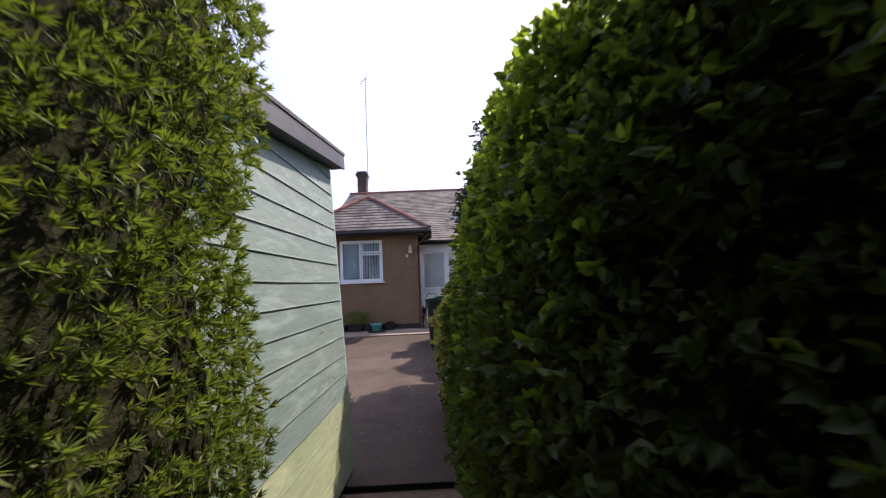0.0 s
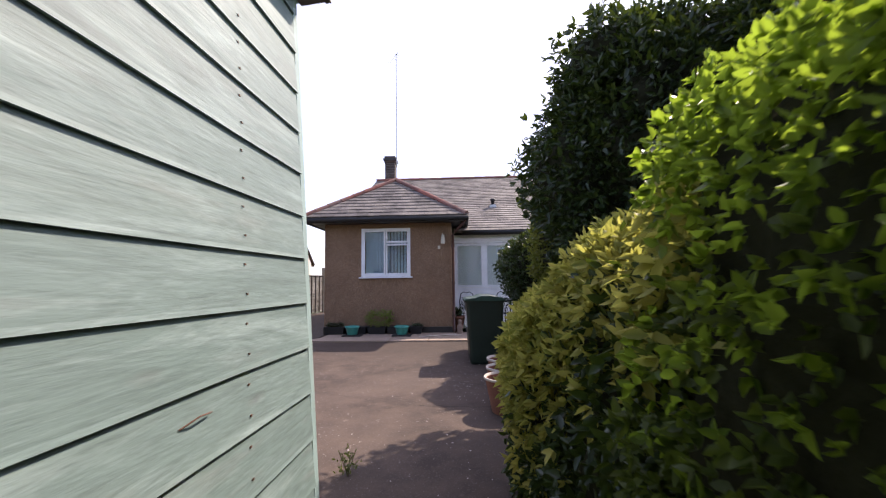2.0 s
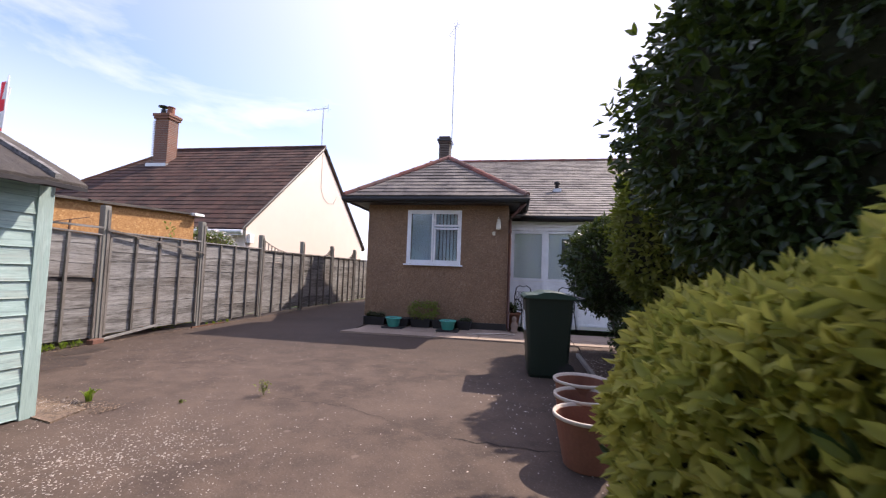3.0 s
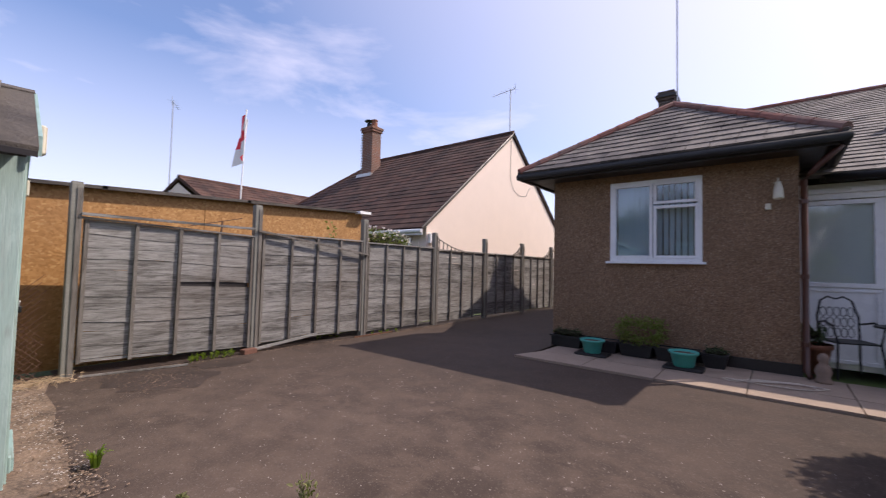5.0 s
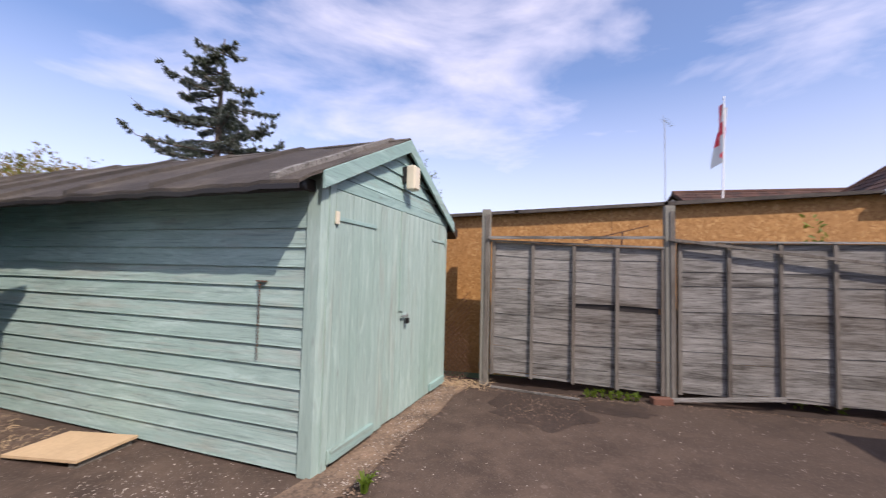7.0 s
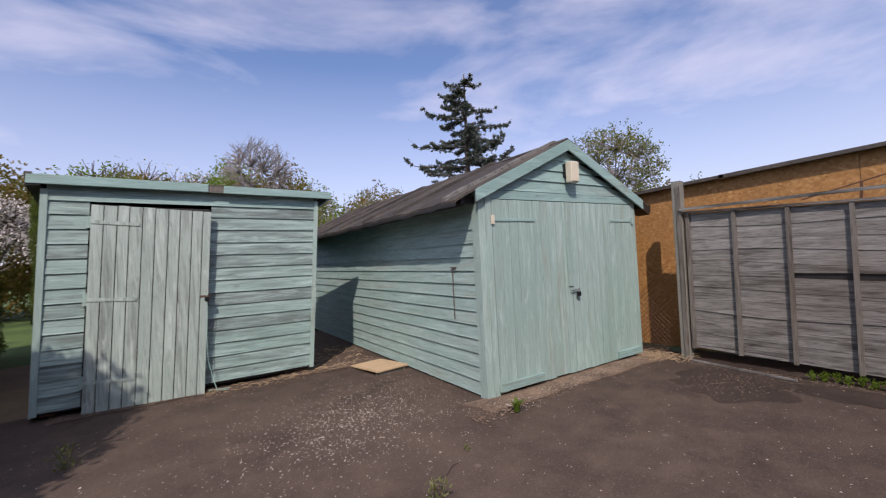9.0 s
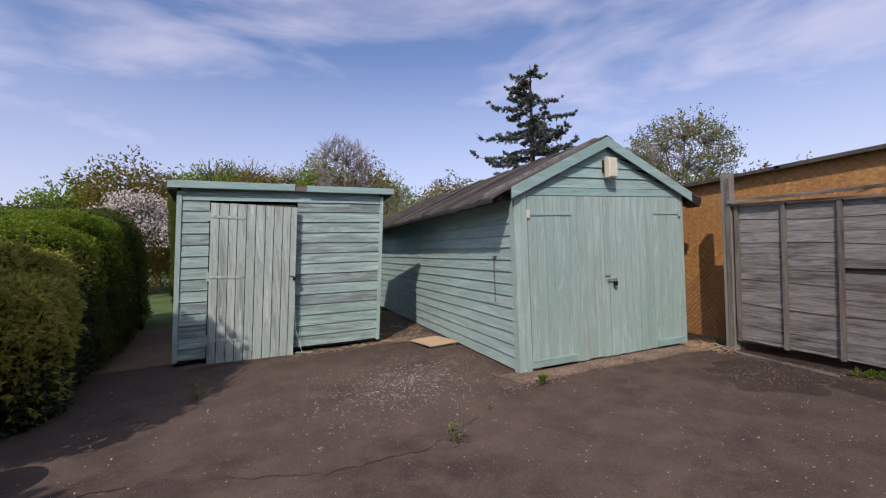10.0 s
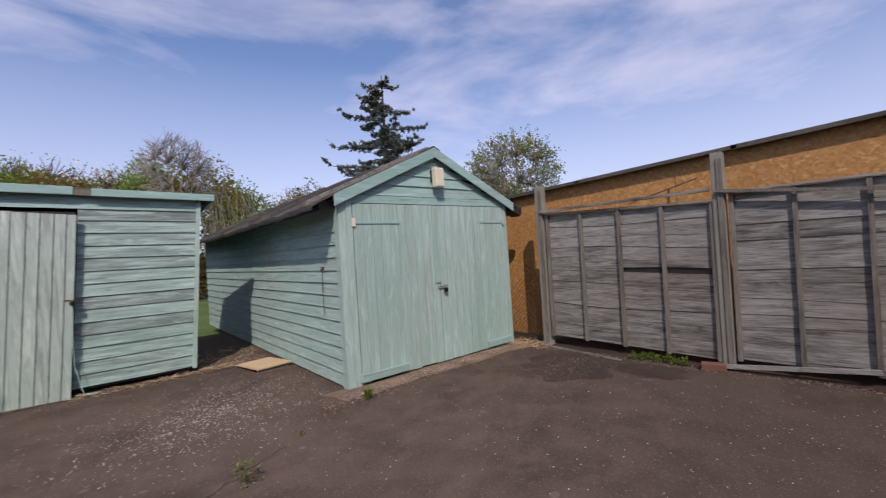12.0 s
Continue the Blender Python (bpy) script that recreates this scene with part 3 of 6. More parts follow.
def wander(a, b, n, amp, seed):
    r = random.Random(seed)
    return [(a[0] + (b[0] - a[0]) * i / n + r.uniform(-amp, amp) * 0.4, a[1] + (b[1] - a[1]) * i / n + r.uniform(-amp, amp)) for i in range(n + 1)]


crack(wander((-3.2, 6.7), (-2.7, 6.93), 10, 0.02, 1) + wander((-2.66, 6.95), (-2.05, 6.93), 12, 0.02, 5) + wander((-2.0, 6.92), (-1.45, 6.66), 10, 0.02, 2), 0.007)
crack(wander((-0.95, 6.46), (0.1, 6.38), 12, 0.03, 3), 0.014)
crack(wander((-0.6, 7.5), (0.2, 7.0), 8, 0.03, 4), 0.012)


def blot(cx, cy, rx, ry, seed, mat, label, z=0.0025):
    pts = [(cx + rx * math.cos(t) * (1 + lump((math.cos(t), math.sin(t), seed), 2.4, 0.5)), cy + ry * math.sin(t) * (1 + lump((math.cos(t), math.sin(t), seed + 3), 2.4, 0.5)))
           for t in (2 * math.pi * k / 120 for k in range(120))]
    m = Mesh()
    m.add([(x, y, z) for x, y in pts], [tuple(range(120))])
    return structure("damp_patch", m, mat, label)


# Soil strip whose dark colour also holds the shade beneath the panels.
foot = Mesh()
for i in range(61):
    y = 6.6 + i * 0.16
    foot.v += [(-7.1, y, 0.005), (FX + 0.1 + 0.07 * noise.noise(Vector((y * 1.9, 4, 0))), y, 0.005)]
foot.f = [(2 * i, 2 * i + 1, 2 * i + 3, 2 * i + 2) for i in range(60)]
structure("fence_foot_soil", foot, damp_mat, "dark soil and moss along the fence foot, doubling as shade")
blot(-5.98, 7.3, 0.46, 0.46, 1.0, damp_mat, "dark damp patch with crumbs of moss")
blot(-6.2, 8.05, 0.22, 0.34, 5.0, damp_mat, "dark damp patch near the fence")


def scatter(name, count, place, lo, hi, mat, label, z=0.0):
    m = Mesh()
    for _ in range(count):
        x, y = place()
        r = random.uniform(lo, hi)
        t = random.uniform(0, 6.3)
        a, b = Vector((math.cos(t), math.sin(t), 0)) * r, Vector((-math.sin(t), math.cos(t), 0)) * r * random.uniform(0.4, 0.9)
        p = Vector((x, y, z + fall(x, y)))
        m.add([p + a, p + b, p - a, p - b, p + Vector((0, 0, r * random.uniform(0.2, 0.6)))], [(0, 1, 4), (1, 2, 4), (2, 3, 4), (3, 0, 4)])
    return part(name, m, mat, None, label, kind="stuff")


def spot():
    if random.random() < 0.5:
        return random.gauss(-3.1, 0.6), random.gauss(5.55, 0.5)
    return random.uniform(-6.2, 0.2), random.uniform(3.9, 9.6)


scatter("grit", 3800, spot, 0.0015, 0.008, chip_mat, "pale stone chips lying on the tarmac")
scatter("pale_flakes", 750, lambda: (lambda t: (-3.6 + 1.1 * t + random.gauss(0, 0.28), 5.15 + 0.75 * t + random.gauss(0, 0.25)))(random.random()), 0.003, 0.011, chip_mat, "larger pale flakes where the tarmac wears away", 0.001)
scatter("bark_chip", 2200, lambda: (random.uniform(0.45, 3.0), random.uniform(5.5, 9.8)), 0.008, 0.022, chip_mat, "brown and pale bark chips on the bed", 0.026)
scatter("litter_chip", 520, lambda: (random.uniform(-6.4, -3.9), random.gauss(6.27, 0.07)), 0.003, 0.010, chip_mat, "pale chips among the leaf litter", 0.014)
scatter("crumbs", 1500, lambda: (random.uniform(-6.4, -3.7), random.gauss(6.28, 0.07)), 0.004, 0.014, litter, "dead leaf crumbs along the garage doors", 0.013)
scatter("shed_crumbs", 800, lambda: (random.uniform(-4.0, -1.9), random.gauss(3.85, 0.1)), 0.004, 0.013, litter, "crumbs along the foot of the shed", 0.009)
scatter("fence_crumbs", 1700, lambda: (FX + 0.06 + abs(random.gauss(0, 0.11)), random.uniform(6.7, 14.0)), 0.004, 0.014, litter, "dead leaf crumbs along the fence foot", 0.002)
scatter("damp_crumbs", 500, lambda: (random.gauss(-5.98, 0.28), random.gauss(7.3, 0.24)), 0.003, 0.010, litter, "dark crumbs of moss and bark", 0.003)
scatter("fallen_petals", 260, lambda: (random.gauss(-0.1, 0.5), random.gauss(7.4, 0.9)), 0.004, 0.011, blossom, "fallen pale petals on the tarmac", 0.002)



def twigs(name, count, place, lo, hi, mat, label):
    """Thin dry stalks lying about, one mesh of many."""
    m = Mesh()
    for _ in range(count):
        x, y = place()
        t, n = random.uniform(0, 6.283), random.uniform(lo, hi)
        a = Vector((x, y, 0.008 + fall(x, y)))
        b = a + Vector((math.cos(t) * n, math.sin(t) * n, random.uniform(0, 0.25) * n))
        m.tube([a, a.lerp(b, 0.5) + Vector((0, 0, 0.15 * n)), b], [0.0022, 0.002, 0.001], 3, cap=False)
    return part(name, m, mat, None, label, kind="stuff")


twigs("shed_twigs", 170, lambda: (random.uniform(-3.9, -2.2), 3.78 + random.gauss(0, 0.07)), 0.03, 0.12, dry_stalk, "dry stalks and bark along the foot of the shed")
twigs("corner_twigs", 130, lambda: (-6.52 + random.gauss(0, 0.1), 6.42 + random.gauss(0, 0.12)), 0.06, 0.24, dry_stalk, "dry grass stalks in the corner by the fence")
twigs("gap_twigs", 160, lambda: (random.uniform(-4.2, -3.3), random.uniform(2.6, 3.9)), 0.03, 0.1, dry_stalk, "dead twigs between the shed and the garage")

# ---- small shed beside the path ----
shed = thing("garden_shed", "leaning pale teal garden shed of overlapping boards, its plank door ajar", "shed", pose(-0.83, 3.42, 0.0, 0, 0, 173.5))


def lean(x, y, z):
    """The shed leans to its right and its front leans back a little."""
    k = z / 2.07
    return x * 1.02 * (1 + 0.005 * k) + 0.14 * k - 0.09 * y, y, z * (1.07 - 0.04 * x / 2.5) + 0.02 * x / 2.5


def lap_board(x0, x1, z, h, y=0.0, proud=0.022, bow=0.0):
    """A board lying along x whose outer side is at -y, tilted so that its lower edge stands proud."""
    n = max(2, int((x1 - x0) / 0.35))
    m, v = Mesh(), []
    s1, s2 = random.uniform(0, 99), random.uniform(0, 99)
    for i in range(n + 1):
        x = x0 + (x1 - x0) * i / n
        w = noise.noise(Vector((x * 1.7, s1, 0))) * 0.005 + bow * noise.noise(Vector((x * 0.8, s2, 3)))
        v += [(x, y - proud, z + w), (x, y + 0.004, z + w), (x, y + 0.004, z + h), (x, y - 0.005, z + h), (x, y - proud * 0.86, z + 0.009 + w)]
    f = [(i * 5 + k, i * 5 + (k + 1) % 5, i * 5 + 5 + (k + 1) % 5, i * 5 + 5 + k) for i in range(n) for k in range(5)]
    m.add(v, [q[::-1] for q in f] + [(0, 1, 2, 3, 4), tuple(n * 5 + k for k in (4, 3, 2, 1, 0))])
    return m


def turned(m, fn):
    return m.warp(fn)


SH_W, SH_D, SH_H = 2.48, 1.75, 2.02
# Black filler box: the shed's inner darkness is put in as colour.
part("shell", Mesh().box((0.02, 0.03, 0.06), (SH_W - 0.02, SH_D - 0.03, SH_H - 0.28)).warp(lean), black_paint, shed, "black box standing in for the unlit shed inside")
step = 0.133
for i in range(15):
    z = 0.05 + i * step
    h = step + 0.012
    if i < 14:
        part("board", lap_board(0.03, 0.345, z, h, proud=0.021).warp(lean), shed_x, shed)
        part("board", lap_board(1.36, SH_W - 0.035, z, h, proud=0.021).warp(lean), shed_x, shed)
    else:
        part("board", lap_board(0.03, SH_W - 0.035, z, h).warp(lean), shed_x, shed)
side_cut = lambda z: 0.0
for i in range(17):
    z = 0.016 + i * 0.1196
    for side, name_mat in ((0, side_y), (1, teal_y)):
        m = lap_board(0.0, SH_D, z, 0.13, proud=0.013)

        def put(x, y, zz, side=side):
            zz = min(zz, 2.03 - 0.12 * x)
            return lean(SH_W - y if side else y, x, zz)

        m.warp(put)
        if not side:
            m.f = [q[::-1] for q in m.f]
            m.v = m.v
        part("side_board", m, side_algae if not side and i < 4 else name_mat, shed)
for x in (0.0, SH_W - 0.035):
    part("corner_trim", Mesh().box((x - 0.008 if x < 1 else x, -0.03, 0.03), (x + 0.045, 0.0, 2.0)).warp(lean), teal_z, shed)
part("back_wall", Mesh().box((0.0, SH_D - 0.02, 0.03), (SH_W, SH_D, 1.76)).warp(lean), teal_x, shed)
part("head_board", lap_board(0.03, SH_W - 0.03, 1.9, 0.11, -0.004, 0.02).warp(lean), teal_x, shed)
door = part("door", Mesh().box((0.36, -0.03, 0.05), (1.34, -0.022, 1.86)).warp(lean), black_paint, shed)


def ajar(x, y, z):
    """The door droops at its latch and stands a little open."""
    k = (x - 0.36) / 0.98
    return lean(x, y - 0.05 * k, z - 0.065 * k + 0.02 * k * k)


xs = [0.355, 0.455, 0.56, 0.655, 0.76, 0.865, 0.975, 1.075, 1.18, 1.275, 1.352]
for a, b in zip(xs, xs[1:]):
    part("plank", Mesh().box((a + 0.004, -0.056, -0.015 + random.uniform(-0.006, 0.006)), (b - 0.004, -0.034 + random.uniform(-0.003, 0.003), 1.875 + random.uniform(-0.008, 0.004))).warp(ajar), shed_z, door)
for z in (0.26, 1.0, 1.71):
    part("hinge", Mesh().box((0.36, -0.063, z - 0.016), (0.74, -0.057, z + 0.016)).warp(ajar), shed_z, door, "painted strap hinge")
    part("hinge_plate", Mesh().box((0.325, -0.036, z - 0.055), (0.36, -0.022, z + 0.055)).warp(lean), teal_z, shed, "painted hinge plate")
part("hasp", Mesh().box((1.27, -0.063, 0.996), (1.365, -0.057, 1.012)).warp(ajar), rust, door, "rusty hasp")
part("padlock", Mesh().box((1.315, -0.10, 0.955), (1.352, -0.068, 1.0)).warp(ajar), black_iron, door, "small dark padlock", bevel=0.006)
part("shackle", Mesh().tube([lean(*p) for p in ((1.322, -0.14, 0.99), (1.322, -0.14, 1.03), (1.334, -0.14, 1.042), (1.346, -0.14, 1.03), (1.346, -0.14, 0.99))], 0.003, 6), steel, door)
rope_pts = [lean(1.335, -0.13, 0.97), lean(1.345, -0.13, 0.8), lean(1.35, -0.11, 0.55), lean(1.37, -0.1, 0.3), lean(1.43, -0.14, 0.08), (1.5, -0.2, 0.02), (1.6, -0.22, 0.014), (1.62, -0.16, 0.014), (1.5, -0.14, 0.014), (1.42, -0.12, 0.014)]
part("twine", Mesh().tube(rope_pts, 0.0035, 6), rope_mat, shed, "pale blue green twine hanging from the latch")
# roof: a sheet that falls to the back, with boards along its edges
rz = lambda y: 2.075 - 0.12 * y


def roof_box(x0, x1, y0, y1, lo, hi):
    return Mesh().hexa([(x0, y0, rz(y0) + lo), (x1, y0, rz(y0) + lo), (x1, y1, rz(y1) + lo), (x0, y1, rz(y1) + lo), (x0, y0, rz(y0) + hi), (x1, y0, rz(y0) + hi), (x1, y1, rz(y1) + hi), (x0, y1, rz(y1) + hi)]).warp(lean)


part("roof", roof_box(-0.09, 2.6, -0.07, 1.9, 0.0, 0.03), felt, shed, "felt covered shed roof")
part("fascia", Mesh().box((-0.1, -0.10, 2.03), (1.315, -0.075, 2.115)).warp(lean), teal_x, shed, "pale teal fascia board", bevel=0.004)
part("fascia", Mesh().box((1.46, -0.105, 2.025), (2.62, -0.078, 2.105)).warp(lean), teal_x, shed, "pale teal fascia board", bevel=0.004)
part("fascia_patch", Mesh().box((1.3, -0.085, 2.03), (1.47, -0.07, 2.09)).warp(lean), fence_z, shed, "bare grey wood under the fascia")
part("side_fascia", roof_box(-0.105, -0.085, -0.09, 1.91, -0.075, 0.02), black_paint, shed, "black side fascia")
part("edge_strip", roof_box(-0.112, -0.06, -0.1, 1.92, 0.022, 0.042), felt, shed)
part("eave_strip", roof_box(-0.085, -0.0, -0.09, 1.85, -0.07, -0.055), black_paint, shed)
part("side_fascia", roof_box(2.6, 2.62, -0.07, 1.91, -0.06, 0.02), teal_y, shed)
for p in ((0.05, 0.05), (2.35, 0.05), (0.05, 1.5), (2.3, 1.5), (1.2, 0.05)):
    part("foot_brick", Mesh().box((p[0], p[1], 0.0), (p[0] + 0.11, p[1] + 0.2, 0.055)), brick, shed)
part("bearer", Mesh().box((0.0, 0.02, 0.03), (SH_W, 0.07, 0.06)), black_paint, shed)
nest = thing("nest_box", "grey green painted wooden bird box fixed on the shed wall", "bird box", pose(-1.02, 1.9, 1.58, 0, 0, 3.5))
part("body", Mesh().hexa([(0, -0.09, 0), (0.13, -0.09, 0), (0.13, 0.09, 0), (0, 0.09, 0), (0, -0.09, 0.30), (0.13, -0.09, 0.26), (0.13, 0.09, 0.26), (0, 0.09, 0.30)]), side_y, nest, bevel=0.004)
part("lid", Mesh().hexa([(-0.01, -0.105, 0.303), (0.155, -0.105, 0.256), (0.155, 0.105, 0.256), (-0.01, 0.105, 0.303), (-0.01, -0.105, 0.32), (0.155, -0.105, 0.272), (0.155, 0.105, 0.272), (-0.01, 0.105, 0.32)]), teal_y, nest, bevel=0.003)
part("entrance", Mesh().tube([(0.1285, 0.0, 0.19), (0.1315, 0.0, 0.19)], 0.017, 14), black_paint, nest, "dark round entrance hole")
hook = thing("wire_hook", "thin rusty wire hook on the shed wall", "hook", pose(-0.11, 0.02, 0.09))
part("wire", Mesh().tube([(-0.83, 2.87, 0.895), (-0.785, 2.875, 0.9), (-0.775, 2.91, 0.91), (-0.78, 2.95, 0.905)], 0.0016, 6), rust, hook)
nails = Mesh()
for i in range(16):
    for y in (0.32,):
        for dz in (0.03, 0.09):
            z = 0.016 + i * 0.1196 + dz
            s = 0.013 - 0.055 * dz
            nails.box((-s - 0.0015, y - 0.0025, z), (-s + 0.002, y + 0.0025, z + 0.004))
nails.warp(lambda x, y, z: tuple(shed.matrix_world @ Vector(lean(x, y, z))))
part("nails", nails, rust, None, "rows of rusty nail heads in the boards", kind="stuff")

# ---- wooden garage ----
garage = thing("wooden_garage", "teal painted wooden garage with double plank doors and a felt roof", "garage", pose(-4.13, 6.0, 0, 0, 0, 175.6))
GW, GD, GZ, GP = 2.37, 6.6, 1.89, 2.46
# Black box added within the walls in place of real inner shade.
part("shell", Mesh().box((0.03, 0.03, 0.02), (GW - 0.03, GD - 0.02, GZ - 0.03)), black_paint, garage, "black box standing in for the unlit garage inside")
for i in range(15):
    z = 0.02 + i * 0.127
    for side in (0, 1):
        m = lap_board(0.07, GD, z, 0.138, proud=0.02, bow=0.004 if i in (1, 9) else 0.0)
        m.warp(lambda x, y, zz, side=side: (GW - y, x, min(zz, GZ - 0.02)) if side else (y, x, min(zz, GZ - 0.02)))
        if not side:
            m.f = [q[::-1] for q in m.f]
        part("side_board", m, teal_y, garage)
part("back_wall", Mesh().box((0, GD, 0.02), (GW, GD + 0.02, GZ)), teal_x, garage)
part("corner_post", Mesh().box((-0.025, -0.03, 0.0), (0.12, 0.075, GZ + 0.02)), teal_z, garage, bevel=0.003)
part("corner_trim", Mesh().box((0.05, -0.042, 0.0), (0.115, -0.032, GZ)), teal_z, garage)
part("corner_post", Mesh().box((GW - 0.06, -0.03, 0.0), (GW + 0.02, 0.07, GZ + 0.02)), teal_z, garage)
part("lintel", Mesh().box((0.06, -0.034, GZ - 0.07), (GW, 0.0, GZ + 0.01)), teal_x, garage)
slope = (GP - 1.84) / (GW / 2 + 0.16)
for i in range(5):
    z = GZ + 0.015 + i * 0.115
    half = max(0.05, (GP - 0.06 - z) / slope)
    if half < 0.12:
        continue
    m = lap_board(GW / 2 - half, GW / 2 + half, z, 0.12, 0.0, 0.02)
    m.warp(lambda x, y, zz: (x, y - 0.012, min(zz, GP - 0.04 - slope * abs(x - GW / 2))))
    part("gable_board", m, teal_x, garage)
for x0, x1, name in ((0.125, GW / 2 - 0.004, "door"), (GW / 2 + 0.004, GW - 0.065, "door")):
    leaf_door = part(name, Mesh().box((x0, -0.02, 0.04), (x1, -0.012, GZ - 0.075)), black_paint, garage, "tall plank garage door")
    n = 10
    w = (x1 - x0) / n
    for i in range(n):
        dy = random.uniform(-0.002, 0.002)
        part("plank", Mesh().box((x0 + i * w + 0.0015, -0.036 + dy, 0.03 + random.uniform(-0.006, 0.006)), (x0 + (i + 1) * w - 0.0015, -0.021, GZ - 0.078)), teal_z, leaf_door)
    left = x0 < 1
    hx = (x0, x0 + 0.55) if left else (x1 - 0.42, x1)
    for z in (1.62, 0.085):
        part("hinge", Mesh().box((hx[0], -0.046, z - 0.014), (hx[1], -0.038, z + 0.014)) if z > 1 else Mesh().box((hx[0], -0.068, z - 0.04), (hx[1], -0.038, z + 0.035)), teal_x, leaf_door, "painted strap hinge" if z > 1 else "painted ledge board", bevel=0.003)
        e = x0 - 0.02 if left else x1 - 0.02
        part("hinge_plate", Mesh().box((e, -0.056, z - 0.04), (e + 0.04, -0.044, z + 0.045)), cream_plastic if z > 1 and left else teal_z, leaf_door, "hinge plate", bevel=0.003)
part("middle_trim", Mesh().box((GW / 2 - 0.07, -0.05, 0.93), (GW / 2 + 0.005, -0.038, GZ - 0.08)), teal_z, garage)
part("latch_bar", Mesh().tube([(GW / 2 - 0.05, -0.062, 0.885), (GW / 2 + 0.06, -0.062, 0.885)], 0.008, 8), steel, garage, "steel latch bar")
part("padlock", Mesh().box((GW / 2 + 0.03, -0.085, 0.815), (GW / 2 + 0.075, -0.055, 0.865)), black_iron, garage, "dark padlock", bevel=0.008)
part("shackle", Mesh().tube([(GW / 2 + 0.038, -0.07, 0.86), (GW / 2 + 0.038, -0.07, 0.89), (GW / 2 + 0.052, -0.07, 0.902), (GW / 2 + 0.067, -0.07, 0.89), (GW / 2 + 0.067, -0.07, 0.86)], 0.0045, 8), steel, garage, "steel shackle")


def roof_pt(x, y, up=0.0):
    return (x, y, GP - slope * abs(x - GW / 2) + up - 0.012 * math.sin(min(1, max(0, y / GD)) * math.pi))


def roof_slab(x0, x1, y0, y1, lo, hi, rough=False):
    m = Mesh()
    ny, nx = max(1, int((y1 - y0) / 0.09)), max(1, int((x1 - x0) / 0.1))
    k = (nx + 1) * (ny + 1)
    for off in (lo, hi):
        for j in range(ny + 1):
            for i in range(nx + 1):
                x, y = x0 + (x1 - x0) * i / nx, y0 + (y1 - y0) * j / ny
                q = roof_pt(x, y, off)
                if rough:
                    d = noise.noise(Vector((x * 2.2, y * 7.0, 1))) * 0.011 + noise.noise(Vector((x * 9, y * 9, 5))) * 0.006
                    edge_drop = ease((0.12 - min(x - x0, x1 - x)) / 0.12) * (0.012 + 0.02 * noise.noise(Vector((y * 3, 0, 7)))) if x0 < 0 and x < 0 or x > GW else 0.0
                    q = (q[0], q[1], q[2] + d - edge_drop)
                m.v.append(q)
    for j in range(ny):
        for i in range(nx):
            a = j * (nx + 1) + i
            m.f += [(a, a + nx + 1, a + nx + 2, a + 1), (k + a, k + a + 1, k + a + nx + 2, k + a + nx + 1)]
    rim = [i for i in range(nx + 1)] + [j * (nx + 1) + nx for j in range(1, ny + 1)] + [ny * (nx + 1) + i for i in range(nx - 1, -1, -1)] + [j * (nx + 1) for j in range(ny - 1, 0, -1)]
    m.f += [(a, b, k + b, k + a) for a, b in zip(rim, rim[1:] + rim[:1])]
    return m


MX = GW / 2
for x0, x1 in ((-0.3, MX), (MX, GW + 0.3)):
    part("roof_sheet", roof_slab(x0, x1, -0.07, GD + 0.15, 0.0, 0.022, True), felt_dark, garage, "grey weathered felt roof slope")
    for y, cover in ((0.1, fence_y), (1.1, felt), (2.0, felt), (2.9, felt), (3.8, felt), (4.7, felt), (5.6, felt)):
        part("roof_batten", roof_slab(x0 + 0.01, x1 - 0.02, y, y + 0.045, 0.018, 0.058, True), cover, garage, "batten under the felt")
part("ridge_cap", roof_slab(MX - 0.09, MX, -0.075, GD + 0.15, 0.024, 0.034), felt, garage)
part("ridge_cap", roof_slab(MX, MX + 0.09, -0.075, GD + 0.15, 0.024, 0.034), felt, garage)
for x0, x1 in ((-0.08, MX), (MX, GW + 0.12)):
    part("bargeboard", roof_slab(x0, x1, -0.09, -0.071, -0.10, 0.012), teal_x, garage, "teal bargeboard", bevel=0.002)
part("eave_board", roof_slab(-0.305, -0.29, -0.068, GD + 0.15, -0.03, 0.0, True), black_paint, garage, "dark rotten eave edge")
part("eave_board", roof_slab(GW + 0.28, GW + 0.3, -0.075, GD + 0.15, -0.05, 0.03), black_paint, garage, "dark rotten eave edge")
gut = Mesh()
gut.tube([(-0.2, y, roof_pt(-0.2, y)[2] - 0.05) for y in (-0.03, 1, 2, 3, 4.4)], 0.03, 10)
part("gutter", gut, black_plastic, garage, "black half round gutter", smooth=True)
# Black board added below the right eave to stand in for shade.
part("hip_shadow_board", roof_slab(GW + 0.12, GW + 0.28, -0.069, 0.1, -0.09, -0.01), black_paint, garage)
part("purlin", Mesh().box((-0.2, 0.02, GZ - 0.12), (0.0, 0.06, GZ - 0.05)), black_paint, garage)
flood = thing("floodlight", "yellowed cream floodlight on the garage gable", "light", garage.matrix_world @ pose(MX + 0.01, -0.02, 2.1))
part("bracket", Mesh().box((-0.05, -0.05, -0.02), (0.0, 0.0, 0.12)), black_plastic, flood, "black bracket")
part("housing", Mesh().box((-0.065, -0.13, -0.09), (0.055, -0.05, 0.13)), cream_plastic, flood, "yellowed cream housing", bevel=0.012)
part("lens", Mesh().box((-0.055, -0.138, -0.08), (0.045, -0.129, 0.12)), cream_plastic, flood, bevel=0.004)
chain = thing("rusty_chain", "rusty chain hanging from a nail on the garage wall", "chain", garage.matrix_world)
links = Mesh()
